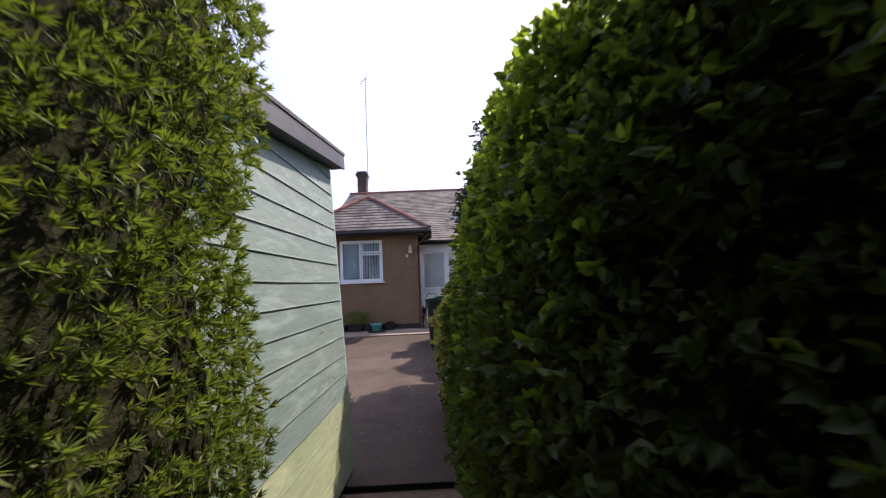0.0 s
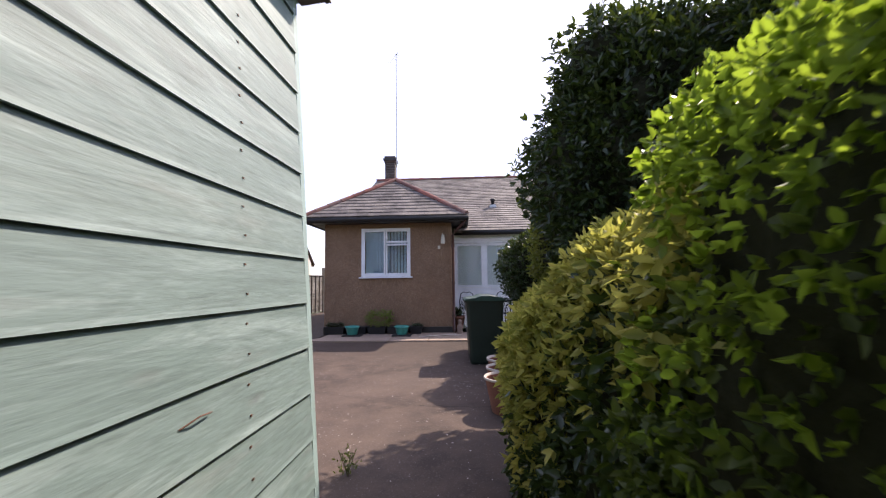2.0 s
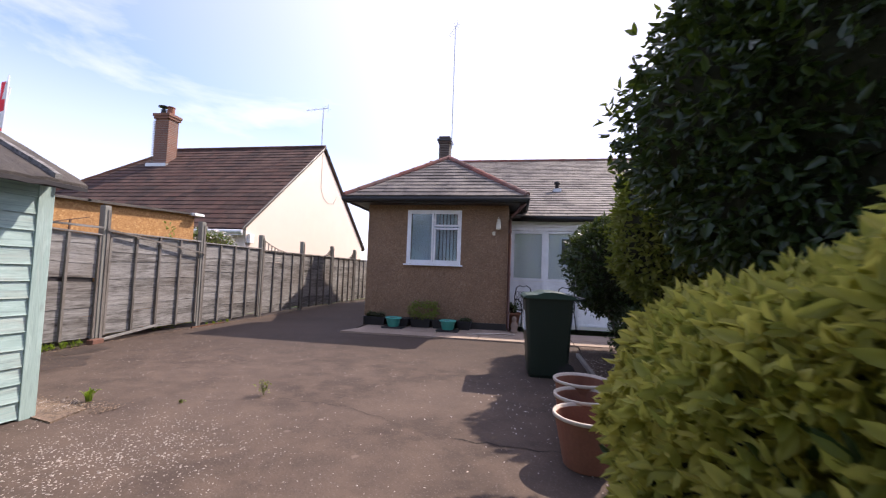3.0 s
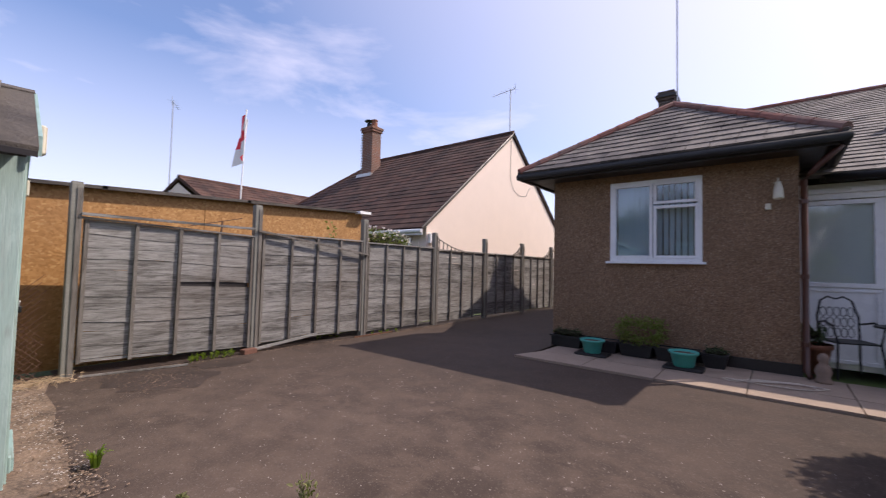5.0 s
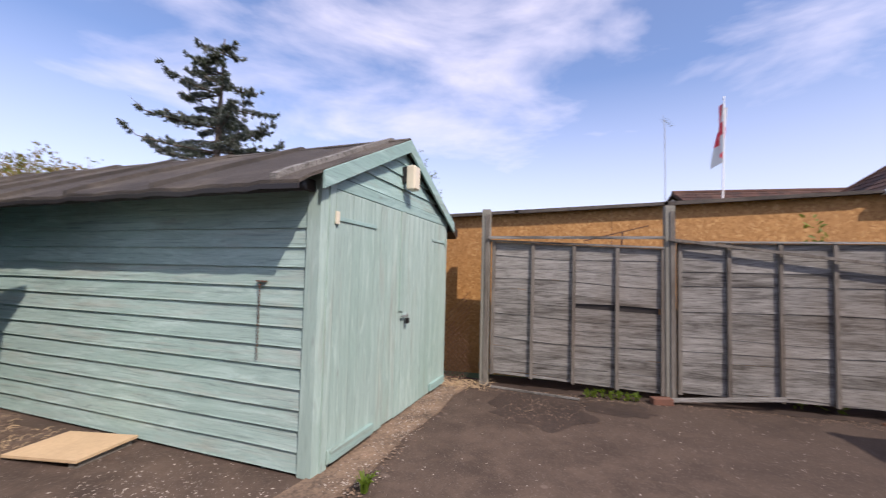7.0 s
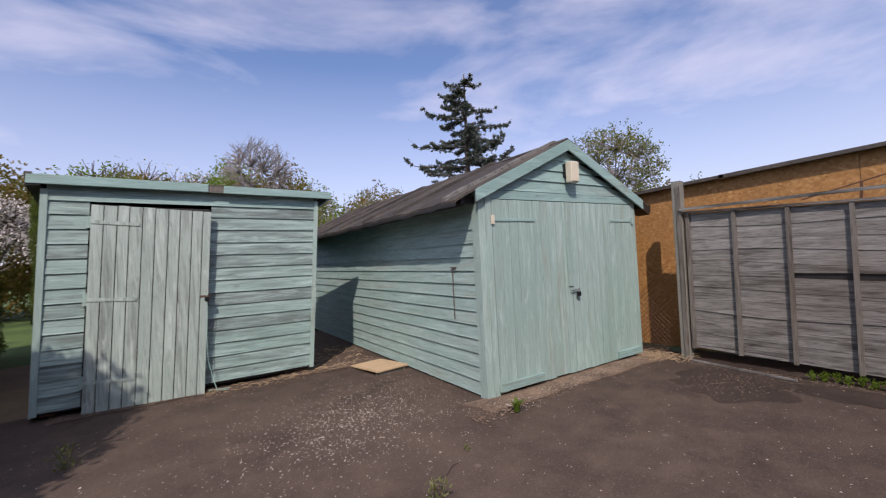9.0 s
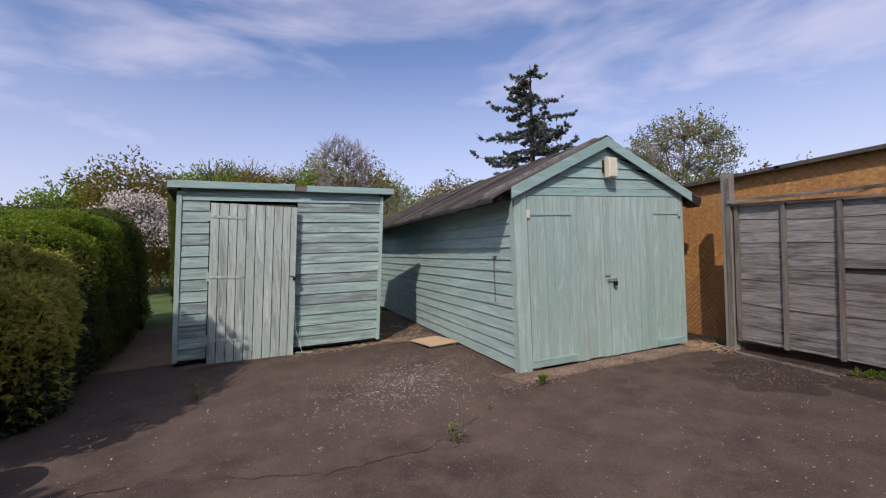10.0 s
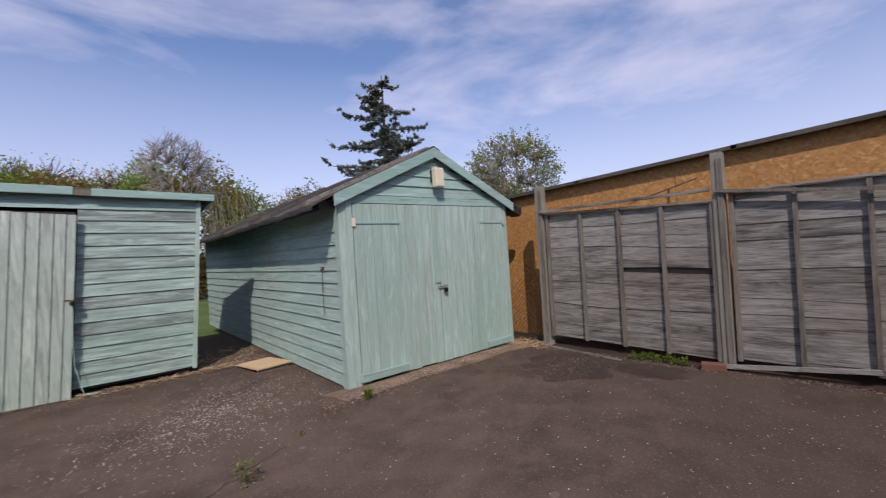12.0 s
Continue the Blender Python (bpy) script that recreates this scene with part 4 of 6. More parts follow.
for i in range(22):
    z, r = 1.15 - i * 0.022, 0.006
    a, b = ((-0.032, 0.42 - r, z), (-0.032, 0.42 + r, z)) if i % 2 else ((-0.038, 0.42, z), (-0.026, 0.42, z))
    links.tube([a, (a[0], a[1], z + 0.02), (b[0], b[1], z + 0.02), b, a], 0.0022, 5)
part("links", links, rust, chain)
part("nail", Mesh().box((-0.045, 0.415, 1.165), (-0.01, 0.425, 1.175)), rust, chain)
part("nail", Mesh().box((-0.04, 0.37, 1.19), (-0.018, 0.45, 1.198)), rust, chain, "bent rusty bracket")

board = thing("plywood_board", "bare plywood board lying on bricks beside the garage wall", "board", pose(-3.97, 4.28, 0, 0, 0, 4))
part("sheet", Mesh().hexa([(-0.2, -0.3, 0.015), (0.22, -0.3, 0.015), (0.22, 0.3, 0.042), (-0.2, 0.3, 0.042), (-0.2, -0.3, 0.033), (0.22, -0.3, 0.033), (0.22, 0.3, 0.06), (-0.2, 0.3, 0.06)]), ply, board)
part("batten", Mesh().box((-0.17, 0.22, 0.0), (0.2, 0.28, 0.038)), fence_z, board)

# ---- lap fence on concrete posts ----
fence = thing("lap_fence", "weathered silver grey lap fence between mossy concrete posts", "fence")


def fence_post(y, h, timber=False):
    t = part("fence_post", Mesh().box((-0.05, -0.05, 0.0), (0.05, 0.05, h)), post_mat, fence, "mossy concrete post", bevel=0.008)
    t.matrix_basis = pose(FX, y, 0)
    part("cap", Mesh().box((-0.052, -0.045, h), (0.045, 0.045, h + 0.015)), post_mat, t)
    part("cover_strip", Mesh().box((0.051, 0.0, 0.0), (0.063, 0.045, h - 0.05)), fence_z, t, "grey timber strip")


def fence_panel(y0, y1, z0, z1, sag=0.0, gap=False, extra=0):
    wide = y1 - y0
    h = z1 - z0
    drop = lambda y: -sag * (y / wide)
    rails = Mesh()
    top_rail = Mesh()
    for m, z, d, e in ((top_rail, h - 0.004, 0.02, 0.045), (rails, 0.0, 0.03, 0.0)):
        m.hexa([(-0.02, 0, z), (e, 0, z), (e, wide, z + drop(wide)), (-0.02, wide, z + drop(wide)), (-0.02, 0, z + d), (e, 0, z + d), (e, wide, z + d + drop(wide)), (-0.02, wide, z + d + drop(wide))])
    t = part("fence_panel", rails, fence_y, fence, "silver grey panel split across" if gap else "silver grey lap panel")
    t.matrix_basis = pose(FX, y0, z0)
    part("rail", top_rail, fence_y, t)
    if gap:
        # Black strip added behind the split to stand in for shade.
        part("backing", Mesh().box((-0.022, 0.9, h * 0.49), (-0.016, wide - 0.05, h * 0.62)), black_paint, t, "black strip put behind the split for shade")
    n = 11
    for i in range(n):
        z = 0.03 + i * (h - 0.06) / n
        hh = (h - 0.06) / n + 0.022
        lengths = [(0.02, wide - 0.02, 0.0)]
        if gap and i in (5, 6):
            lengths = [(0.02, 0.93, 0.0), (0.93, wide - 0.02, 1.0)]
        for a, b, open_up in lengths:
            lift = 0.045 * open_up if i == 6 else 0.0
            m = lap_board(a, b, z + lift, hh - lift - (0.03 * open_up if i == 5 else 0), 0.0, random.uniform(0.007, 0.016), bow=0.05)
            m.warp(lambda x, y, zz: (-y - 0.006, x, zz + drop(x)))
            part("slat", m, fence_y, t)
    for k in range(5):
        y = 0.02 + (wide - 0.06) * k / 4
        part("batten", Mesh().hexa([(0.0, y, -0.01 + drop(y)), (0.04, y, -0.01 + drop(y)), (0.04, y + 0.035, -0.01 + drop(y)), (0.0, y + 0.035, -0.01 + drop(y)),
                                    (0.0, y + 0.01, h + drop(y)), (0.036, y + 0.01, h + drop(y)), (0.036, y + 0.045, h + drop(y)), (0.0, y + 0.045, h + drop(y))]), fence_z, t, "")


POST_Y = [6.66 + 1.95 * k for k in range(9)]
for k, y in enumerate(POST_Y):
    fence_post(y, (2.02, 2.03, 2.03, 1.95, 1.95, 1.95, 1.95, 1.95, 1.95)[k])
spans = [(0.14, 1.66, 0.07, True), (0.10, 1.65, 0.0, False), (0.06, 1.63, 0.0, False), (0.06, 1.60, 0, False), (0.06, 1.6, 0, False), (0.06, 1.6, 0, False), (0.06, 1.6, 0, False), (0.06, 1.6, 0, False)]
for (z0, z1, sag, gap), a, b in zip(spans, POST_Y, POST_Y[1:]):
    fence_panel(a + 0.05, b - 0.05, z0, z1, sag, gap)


def stick(name, label, a, b, w, mat, category="timber"):
    t = thing(name, label, category)
    a, b = Vector(a), Vector(b)
    m = (b - a).to_track_quat("X", "Z").to_matrix().to_4x4()
    m.translation = a
    part("length", Mesh().box((0, -w / 2, -w / 2), ((b - a).length, w / 2, w / 2), m), mat, t)
    return t


stick("loose_rail", "loose weathered rail hanging across a fence panel", (FX + 0.075, 8.6, 1.68), (FX + 0.085, 10.6, 1.42), 0.028, fence_z)
stick("loose_rail", "loose grey rail lying over the fence top", (FX + 0.075, 6.7, 1.70), (FX + 0.06, 8.55, 1.70), 0.03, fence_y)
stick("loose_rail", "broken grey rail leaning at the fence foot", (FX + 0.09, 8.5, 0.03), (FX + 0.07, 9.6, 0.14), 0.035, fence_y)
stick("fallen_strip", "thin grey strip lying at the fence foot", (FX + 0.12, 6.75, 0.015), (FX + 0.3, 7.7, 0.015), 0.02, fence_y)
stick("fallen_strip", "rusty brown strip lying at the fence foot", (FX + 0.14, 10.3, 0.015), (FX + 0.12, 11.2, 0.015), 0.022, rust)
stick("trellis_arm", "thin twisted trellis wire on the fence", (FX - 0.05, 7.75, 1.67), (FX - 0.05, 8.42, 1.84), 0.012, rust)
stick("trellis_arm", "thin twisted trellis stub on the fence", (FX - 0.05, 8.15, 1.62), (FX - 0.05, 8.16, 1.78), 0.02, rust)
brick_t = thing("loose_brick", "loose red brick at the fence foot", "brick", pose(FX + 0.13, 8.5, 0, 0, 0, 12))
part("body", Mesh().box((-0.05, -0.1, 0.0), (0.05, 0.1, 0.065)), brick, brick_t, bevel=0.006)
for k in (3, 4, 5):
    y0 = POST_Y[k]
    tr = thing("fence_trellis", "broken wavy trellis on top of the fence", "trellis")
    n = 7
    L = 1.0 if k == 3 else 0.45
    top = [(FX, y0 + (L * i / n if k == 3 else 1.88 - L * i / n), 1.63 + 0.27 * (1 - i / n) ** 1.6) for i in range(n + 1)]
    part("rail", Mesh().tube(top, 0.011, 6), fence_z, tr)
    for i, p in enumerate(top[:-1]):
        part("slat", Mesh().box((FX - 0.008, p[1], 1.6), (FX + 0.008, p[1] + 0.022, p[2])), fence_z, tr)

wire = thing("chain_link_fence", "rusty chain link mesh before the strand board wall", "fence")
for i in range(-12, 13):
    for sgn in (1, -1):
        y0, y1, z0, z1 = 6.15 + i * 0.06, 6.15 + i * 0.06 + sgn * 1.12, 0.02, 1.14
        lo, hi = 6.0, 6.5
        pts = []
        for t in np.linspace(0, 1, 15):
            y = y0 + (y1 - y0) * t
            if lo <= y <= hi:
                pts.append((-6.72, y, z0 + (z1 - z0) * t))
        if len(pts) > 1:
            part("wire", Mesh().tube([pts[0], pts[-1]], 0.003, 4), rust, wire)

# ---- strand board outbuilding behind the fence ----
out = thing("outbuilding", "long low outbuilding clad in orange brown strand board", "outbuilding")
ozt = lambda y: 2.0 + 0.042 * (y - 5.7)
for a, b in ((1.0, 3.3), (3.305, 5.7), (5.705, 8.1), (8.105, 10.9)):
    part("wall_board", Mesh().hexa([(-7.19, a, 0), (-7.15, a, 0), (-7.15, b, 0), (-7.19, b, 0), (-7.19, a, ozt(a)), (-7.15, a, ozt(a)), (-7.15, b, ozt(b)), (-7.19, b, ozt(b))]), osb, out, "strand board sheet")
part("end_wall", Mesh().box((-8.5, 10.86, 0), (-7.2, 10.9, 2.2)), osb, out)
part("roof_sheet", Mesh().hexa([(-8.6, 0.9, ozt(0.9)), (-7.06, 0.9, ozt(0.9)), (-7.06, 11.0, ozt(11)), (-8.6, 11.0, ozt(11)), (-8.6, 0.9, ozt(0.9) + 0.025), (-7.06, 0.9, ozt(0.9) + 0.025), (-7.06, 11.0, ozt(11) + 0.025), (-8.6, 11.0, ozt(11) + 0.025)]), felt, out, "thin felt roof")
for a, b in ((5.2, 7.0), (6.95, 8.7), (8.65, 10.6)):
    part("roof_edge", Mesh().hexa([(-7.075, a, ozt(a) - 0.01), (-7.05, a, ozt(a) - 0.01), (-7.05, b, ozt(b) - 0.005), (-7.075, b, ozt(b) - 0.005), (-7.075, a, ozt(a) + 0.035), (-7.05, a, ozt(a) + 0.035), (-7.05, b, ozt(b) + 0.032), (-7.075, b, ozt(b) + 0.032)]), felt, out)
part("end_cap", Mesh().box((-7.12, 10.72, ozt(10.8) - 0.02), (-6.98, 10.98, ozt(10.8) + 0.03)), upvc, out, "white roof end cap")

# ---- bungalow ----
house = thing("bungalow", "brown pebbledash bungalow with a grey slate hipped roof", "house")
WX0, WX1, WY, WH = -3.88, -0.73, 12.34, 2.70
win = (-2.96, -1.74, 1.39, 2.59)


def wall(name, lo, hi, mat, label="", parent=house):
    return part(name, Mesh().box(lo, hi), mat, parent, label)


wall("wall", (WX0, WY, 0.17), (win[0], WY + 0.25, WH), dash)
wall("wall", (win[1], WY, 0.17), (WX1, WY + 0.25, WH), dash)
wall("wall", (win[0], WY, 0.17), (win[1], WY + 0.25, win[2]), dash)
wall("wall", (win[0], WY, win[3]), (win[1], WY + 0.25, WH), dash)
wall("wall", (WX0, WY + 0.25, 0.0), (WX0 + 0.25, 23.6, WH), dash)
wall("wall", (WX1 - 0.25, WY + 0.25, 0.0), (WX1, 13.4, WH), dash)
wall("plinth", (WX0 - 0.015, WY - 0.02, 0.0), (WX1 + 0.015, WY + 0.2, 0.168), black_paint, "black painted plinth")
wall("inner_back", (WX0 + 0.25, 16.0, 0.0), (WX1, 16.1, WH), room_dark)
wall("inner_floor", (WX0 + 0.25, WY + 0.25, 0.0), (WX1 - 0.25, 16.0, 0.05), room_dark)
wall("soffit", (-4.15, 11.95, 2.70), (-0.5, 13.4, 2.725), black_paint, "black soffit")
wall("main_back", (WX0, 23.6, 0), (9.0, 23.8, 2.6), dash)
wall("main_side", (8.8, 13.45, 0), (9.0, 23.6, 2.6), dash)


def window(parent, x0, x1, z0, z1, y, bars, sill=True):
    w = part("window", frame_ring(x0, x1, z0, z1, y, y + 0.07, 0.055), upvc, parent, "white upvc window", bevel=0.004)
    for a, b, c, d in bars:
        part("sash", frame_ring(a, b, c, d, y - 0.012, y + 0.05, 0.042), upvc, w, bevel=0.004)
        pane = part("pane", Mesh().box((a + 0.04, y + 0.02, c + 0.04), (b - 0.04, y + 0.026, d - 0.04)), glass, w)
        pane.visible_shadow = False
    if sill:
        part("sill", Mesh().box((x0 - 0.05, y - 0.07, z0 - 0.035), (x1 + 0.05, y + 0.04, z0 - 0.002)), upvc, w, bevel=0.004)
    return w


def frame_ring(x0, x1, z0, z1, y0, y1, t):
    m = Mesh()
    m.box((x0, y0, z0), (x1, y1, z0 + t))
    m.box((x0, y0, z1 - t), (x1, y1, z1))
    m.box((x0, y0, z0 + t), (x0 + t, y1, z1 - t))
    m.box((x1 - t, y0, z0 + t), (x1, y1, z1 - t))
    return m


wx = win[0] + 0.6
w1 = window(house, win[0], win[1], win[2], win[3], WY - 0.005, [(win[0] + 0.045, wx, win[2] + 0.045, win[3] - 0.045), (wx + 0.01, win[1] - 0.045, win[2] + 0.045, 2.2), (wx + 0.01, win[1] - 0.045, 2.225, win[3] - 0.045)])
blinds = thing("window_blinds", "blue grey vertical blinds behind the bungalow window", "blinds")
for i in range(14):
    x = win[0] + 0.08 + i * 0.08
    a = 0.035 if i < 7 else 0.028
    part("slat", Mesh().hexa([(x, WY + 0.13, 1.45), (x + a * 2, WY + 0.16, 1.45), (x + a * 2, WY + 0.163, 1.45), (x, WY + 0.133, 1.45), (x, WY + 0.13, 2.56), (x + a * 2, WY + 0.16, 2.56), (x + a * 2, WY + 0.163, 2.56), (x, WY + 0.133, 2.56)]), blind_mat, blinds)

# roofs
E0, E1, EY, EZ, AX, AY, AZ = -4.3, -0.33, 11.82, 2.81, -2.32, 13.75, 4.14
R0, R1, RY, RZ, MEY, MEZ = -3.9, 9.3, 18.6, 5.37, 13.1, 2.58


def slope_slates(name, poly, u, origin, width, gauge, mat, parent, thick=0.012, single=False, label="", max_single=300):
    """Rows of slates over a convex outline on a plane; u runs along the eaves, rows climb from origin."""
    poly = [Vector(p) for p in poly]
    u, o = Vector(u).normalized(), Vector(origin)
    nrm = (poly[1] - poly[0]).cross(poly[2] - poly[0]).normalized()
    if nrm.z < 0:
        nrm = -nrm
    v = nrm.cross(u)
    if v.z < 0:
        v = -v
    flat = [((p - o).dot(u), (p - o).dot(v)) for p in poly]
    vmax = max(q[1] for q in flat)

    def span(h):
        xs = []
        for (a, b), (c, d) in zip(flat, flat[1:] + flat[:1]):
            if (b - h) * (d - h) <= 0 and abs(b - d) > 1e-6:
                xs.append(a + (c - a) * (h - b) / (d - b))
        return (min(xs), max(xs)) if len(xs) > 1 else None

    joined, row = Mesh(), 0
    count = 0
    h = 0.0
    while h < vmax - 0.01:
        h1 = min(h + gauge, vmax - 0.001)
        lo, hi = span(max(h, 0.001)), span(h1)
        if lo and hi:
            x = min(lo[0], hi[0]) - (width / 2 if row % 2 else 0) - 0.001
            while x < max(lo[1], hi[1]):
                a, b = x + 0.003, x + width - 0.003
                a0, b0, a1, b1 = max(a, lo[0]), min(b, lo[1]), max(a, hi[0]), min(b, hi[1])
                if b0 - a0 > 0.01 or b1 - a1 > 0.01:
                    b0, b1 = max(a0, b0), max(a1, b1)
                    j = random.uniform(0, 0.006)
                    P = lambda s, t, e: o + u * s + v * t + nrm * e
                    q = [P(a0, h - 0.004, 0), P(b0, h - 0.004, 0), P(b1, h1, -0.004), P(a1, h1, -0.004), P(a0, h - 0.004, thick + 0.012 + j), P(b0, h - 0.004, thick + 0.012 + j), P(b1, h1, thick), P(a1, h1, thick)]
                    if single and count < max_single:
                        part("slate", Mesh().hexa(q), mat, single)
                        count += 1
                    else:
                        joined.hexa(q)
                x += width
        h += gauge
        row += 1
    if joined.v:
        part(name, joined, mat, parent, label, kind="stuff")


def roof_plane(name, poly, mat, parent, label="", drop=0.05):
    poly = [Vector(p) for p in poly]
    n = len(poly)
    m = Mesh()
    m.add([p - Vector((0, 0, drop)) for p in poly] + [p - Vector((0, 0, 0.004)) for p in poly], [tuple(range(n))[::-1], tuple(range(n, 2 * n))] + [(i, (i + 1) % n, n + (i + 1) % n, n + i) for i in range(n)])
    return part(name, m, mat, parent, label)


def hip_tiles(a, b, r, size, parent, count):
    a, b = Vector(a), Vector(b)
    for i in range(count):
        p, q = a.lerp(b, i / count), a.lerp(b, (i + 1.06) / count)
        m = Mesh().tube([p, q], [r * 1.06, r * 0.94], 10)
        part("ridge_tile", m, ridge_clay, parent)


wing_roof = roof_plane("roof", [(E0, EY, EZ), (E1, EY, EZ), (AX, AY, AZ)], felt, house, "grey slate hipped roof")
back_y = 15.4
slope_slates("roof_covering", [(E0, EY, EZ), (E1, EY, EZ), (AX, AY, AZ)], (1, 0, 0), (E0, EY, EZ), 0.27, 0.19, slate, wing_roof, single=wing_roof)
for sgn, ex in ((-1, E0), (1, E1)):
    pl = [(ex, EY, EZ), (AX, AY, AZ), (AX, 16.5, AZ), (ex, 13.45, EZ)]
    roof_plane("roof_side", pl, felt, house)
    slope_slates("roof_covering", pl, (0, 1, 0), (ex, EY, EZ), 0.27, 0.19, slate, house)
hip_tiles((E0 + 0.02, EY + 0.02, EZ + 0.02), (AX, AY, AZ + 0.02), 0.07, 0.4, house, 8)
hip_tiles((E1 - 0.02, EY + 0.02, EZ + 0.02), (AX, AY, AZ + 0.02), 0.07, 0.4, house, 8)
hip_tiles((AX, AY, AZ + 0.02), (AX, 16.4, AZ + 0.02), 0.07, 0.4, house, 6)
part("fascia", Mesh().box((E0 + 0.08, EY + 0.08, EZ - 0.13), (E1 - 0.08, EY + 0.1, EZ - 0.01)), black_paint, house, "black fascia")
part("side_fascia", Mesh().box((E1 - 0.1, EY + 0.101, EZ - 0.13), (E1 - 0.08, 13.2, EZ - 0.01)), black_paint, house)
part("side_fascia", Mesh().box((E0 + 0.08, EY + 0.101, EZ - 0.13), (E0 + 0.1, 13.5, EZ - 0.01)), black_paint, house)
for a, b in (((E0, EY + 0.02, EZ - 0.055), (E1, EY + 0.02, EZ - 0.055)), ((E1 - 0.02, EY, EZ - 0.055), (E1 - 0.02, 13.3, EZ - 0.055)), ((E0 + 0.02, EY, EZ - 0.055), (E0 + 0.02, 13.5, EZ - 0.055))):
    part("gutter", Mesh().tube([a, b], 0.055, 12), black_plastic, house, "black half round gutter", smooth=True)
part("downpipe", Mesh().tube([(E1 - 0.05, 12.0, 2.7), (-0.62, 12.15, 2.46), (-0.69, 12.29, 2.38), (-0.69, 12.29, 0.12), (-0.65, 12.2, 0.06)], 0.034, 12), brown_metal, house, "brown painted downpipe", smooth=True)
for z in (2.1, 1.2, 0.4):
    part("pipe_clip", Mesh().tube([(-0.69, 12.29, z), (-0.69, 12.29, z + 0.05)], 0.043, 12), brown_metal, house)

main_poly = [(R0 - 1.2, MEY, MEZ), (R1, MEY, MEZ), (R1, RY, RZ), (R0, RY, RZ)]
main_roof = roof_plane("roof", [(R0, MEY + 0.45, MEZ + 0.18), (-0.5, MEY, MEZ), (R1, MEY, MEZ), (R1, RY, RZ), (R0, RY, RZ)], felt, house, "long grey slate roof")
slope_slates("roof_covering", [(-0.6, MEY, MEZ), (R1, MEY, MEZ), (R1, RY, RZ), (R0, RY, RZ), (R0, 15.8, 3.95)], (1, 0, 0), (-0.6, MEY, MEZ), 0.28, 0.2, slate, main_roof)
roof_plane("roof_back", [(R0, RY, RZ), (R1, RY, RZ), (R1, 24.1, 2.5), (R0, 24.1, 2.5)], felt, house)
part("gable_end", Mesh().add([(R0 + 0.03, MEY + 0.45, MEZ), (R0 + 0.03, 23.8, 2.6), (R0 + 0.03, RY, RZ - 0.06)], [(0, 1, 2)]), dash, house)
part("gable_end", Mesh().add([(R1 - 0.3, MEY + 0.3, MEZ), (R1 - 0.3, 23.8, 2.6), (R1 - 0.3, RY, RZ - 0.1)], [(0, 1, 2)]), dash, house)
hip_tiles((R0, RY, RZ + 0.02), (R1, RY, RZ + 0.02), 0.065, 0.45, house, 30)
part("fascia", Mesh().box((-0.5, MEY + 0.05, MEZ - 0.1), (R1, MEY + 0.07, MEZ - 0.02)), black_paint, house)
part("gutter", Mesh().tube([(-0.45, MEY, MEZ - 0.05), (R1, MEY, MEZ - 0.05)], 0.05, 12), black_plastic, house, smooth=True)
vz = MEZ + (15.0 - MEY) * (RZ - MEZ) / (RY - MEY)
part("roof_vent", Mesh().lathe((0.5, 15.0, vz - 0.1), [(0.05, 0), (0.05, 0.3), (0.075, 0.3), (0.075, 0.36), (0.02, 0.37)], 14), black_plastic, house, "black vent pipe", smooth=True)
part("vent_flashing", Mesh().box((0.4, 14.88, vz - 0.08), (0.6, 15.1, vz + 0.06)), steel, house)

chim = part("chimney", Mesh().box((-3.6, 18.8, 4.9), (-3.2, 19.3, 6.2)), sooty, house, "sooty brick chimney with a cap", bevel=0.004)
for k, (g, z) in enumerate(((0.03, 6.2), (0.07, 6.28), (0.02, 6.38))):
    part("cap_course", Mesh().box((-3.6 - g, 18.8 - g, z), (-3.2 + g, 19.3 + g, z + 0.08)), black_paint if k == 1 else sooty, chim)
for i in range(14):
    part("mortar", Mesh().box((-3.603, 18.797, 5.25 + i * 0.068), (-3.197, 19.303, 5.258 + i * 0.068)), concrete, chim)


def aerial(base, height, turn, label, elements=6, length=0.9):
    t = thing("tv_aerial", label, "aerial", pose(*base, 0, 0, turn))
    part("mast", Mesh().tube([(0, 0, 0), (0.01, 0, height * 0.6), (-0.01, 0.01, height)], 0.023, 6), steel, t)
    part("boom", Mesh().tube([(-length * 0.2, 0, height - 0.04), (length * 0.8, 0, height - 0.02)], 0.009, 6), steel, t)
    for i in range(elements):
        x = -length * 0.2 + length * i / (elements - 1)
        w = 0.18 - 0.012 * i
        part("element", Mesh().tube([(x, -w, height - 0.03), (x, w, height - 0.03)], 0.005, 5), steel, t)
    part("reflector", Mesh().tube([(-length * 0.2, 0, height - 0.2), (-length * 0.2, 0, height + 0.14)], 0.008, 5), steel, t)
    return t


aerial((-3.13, 18.9, 6.0), 4.9, 120, "tall thin television aerial lashed to the chimney")

# glazed porch
porch = thing("porch", "white upvc glazed porch along the bungalow", "porch")
PY = 13.42
part("head", Mesh().box((-0.72, PY - 0.03, 2.28), (5.0, PY + 0.1, 2.5)), upvc, porch, bevel=0.006)
part("head_trim", Mesh().box((-0.72, PY - 0.07, 2.36), (5.0, PY - 0.032, 2.42)), upvc, porch)
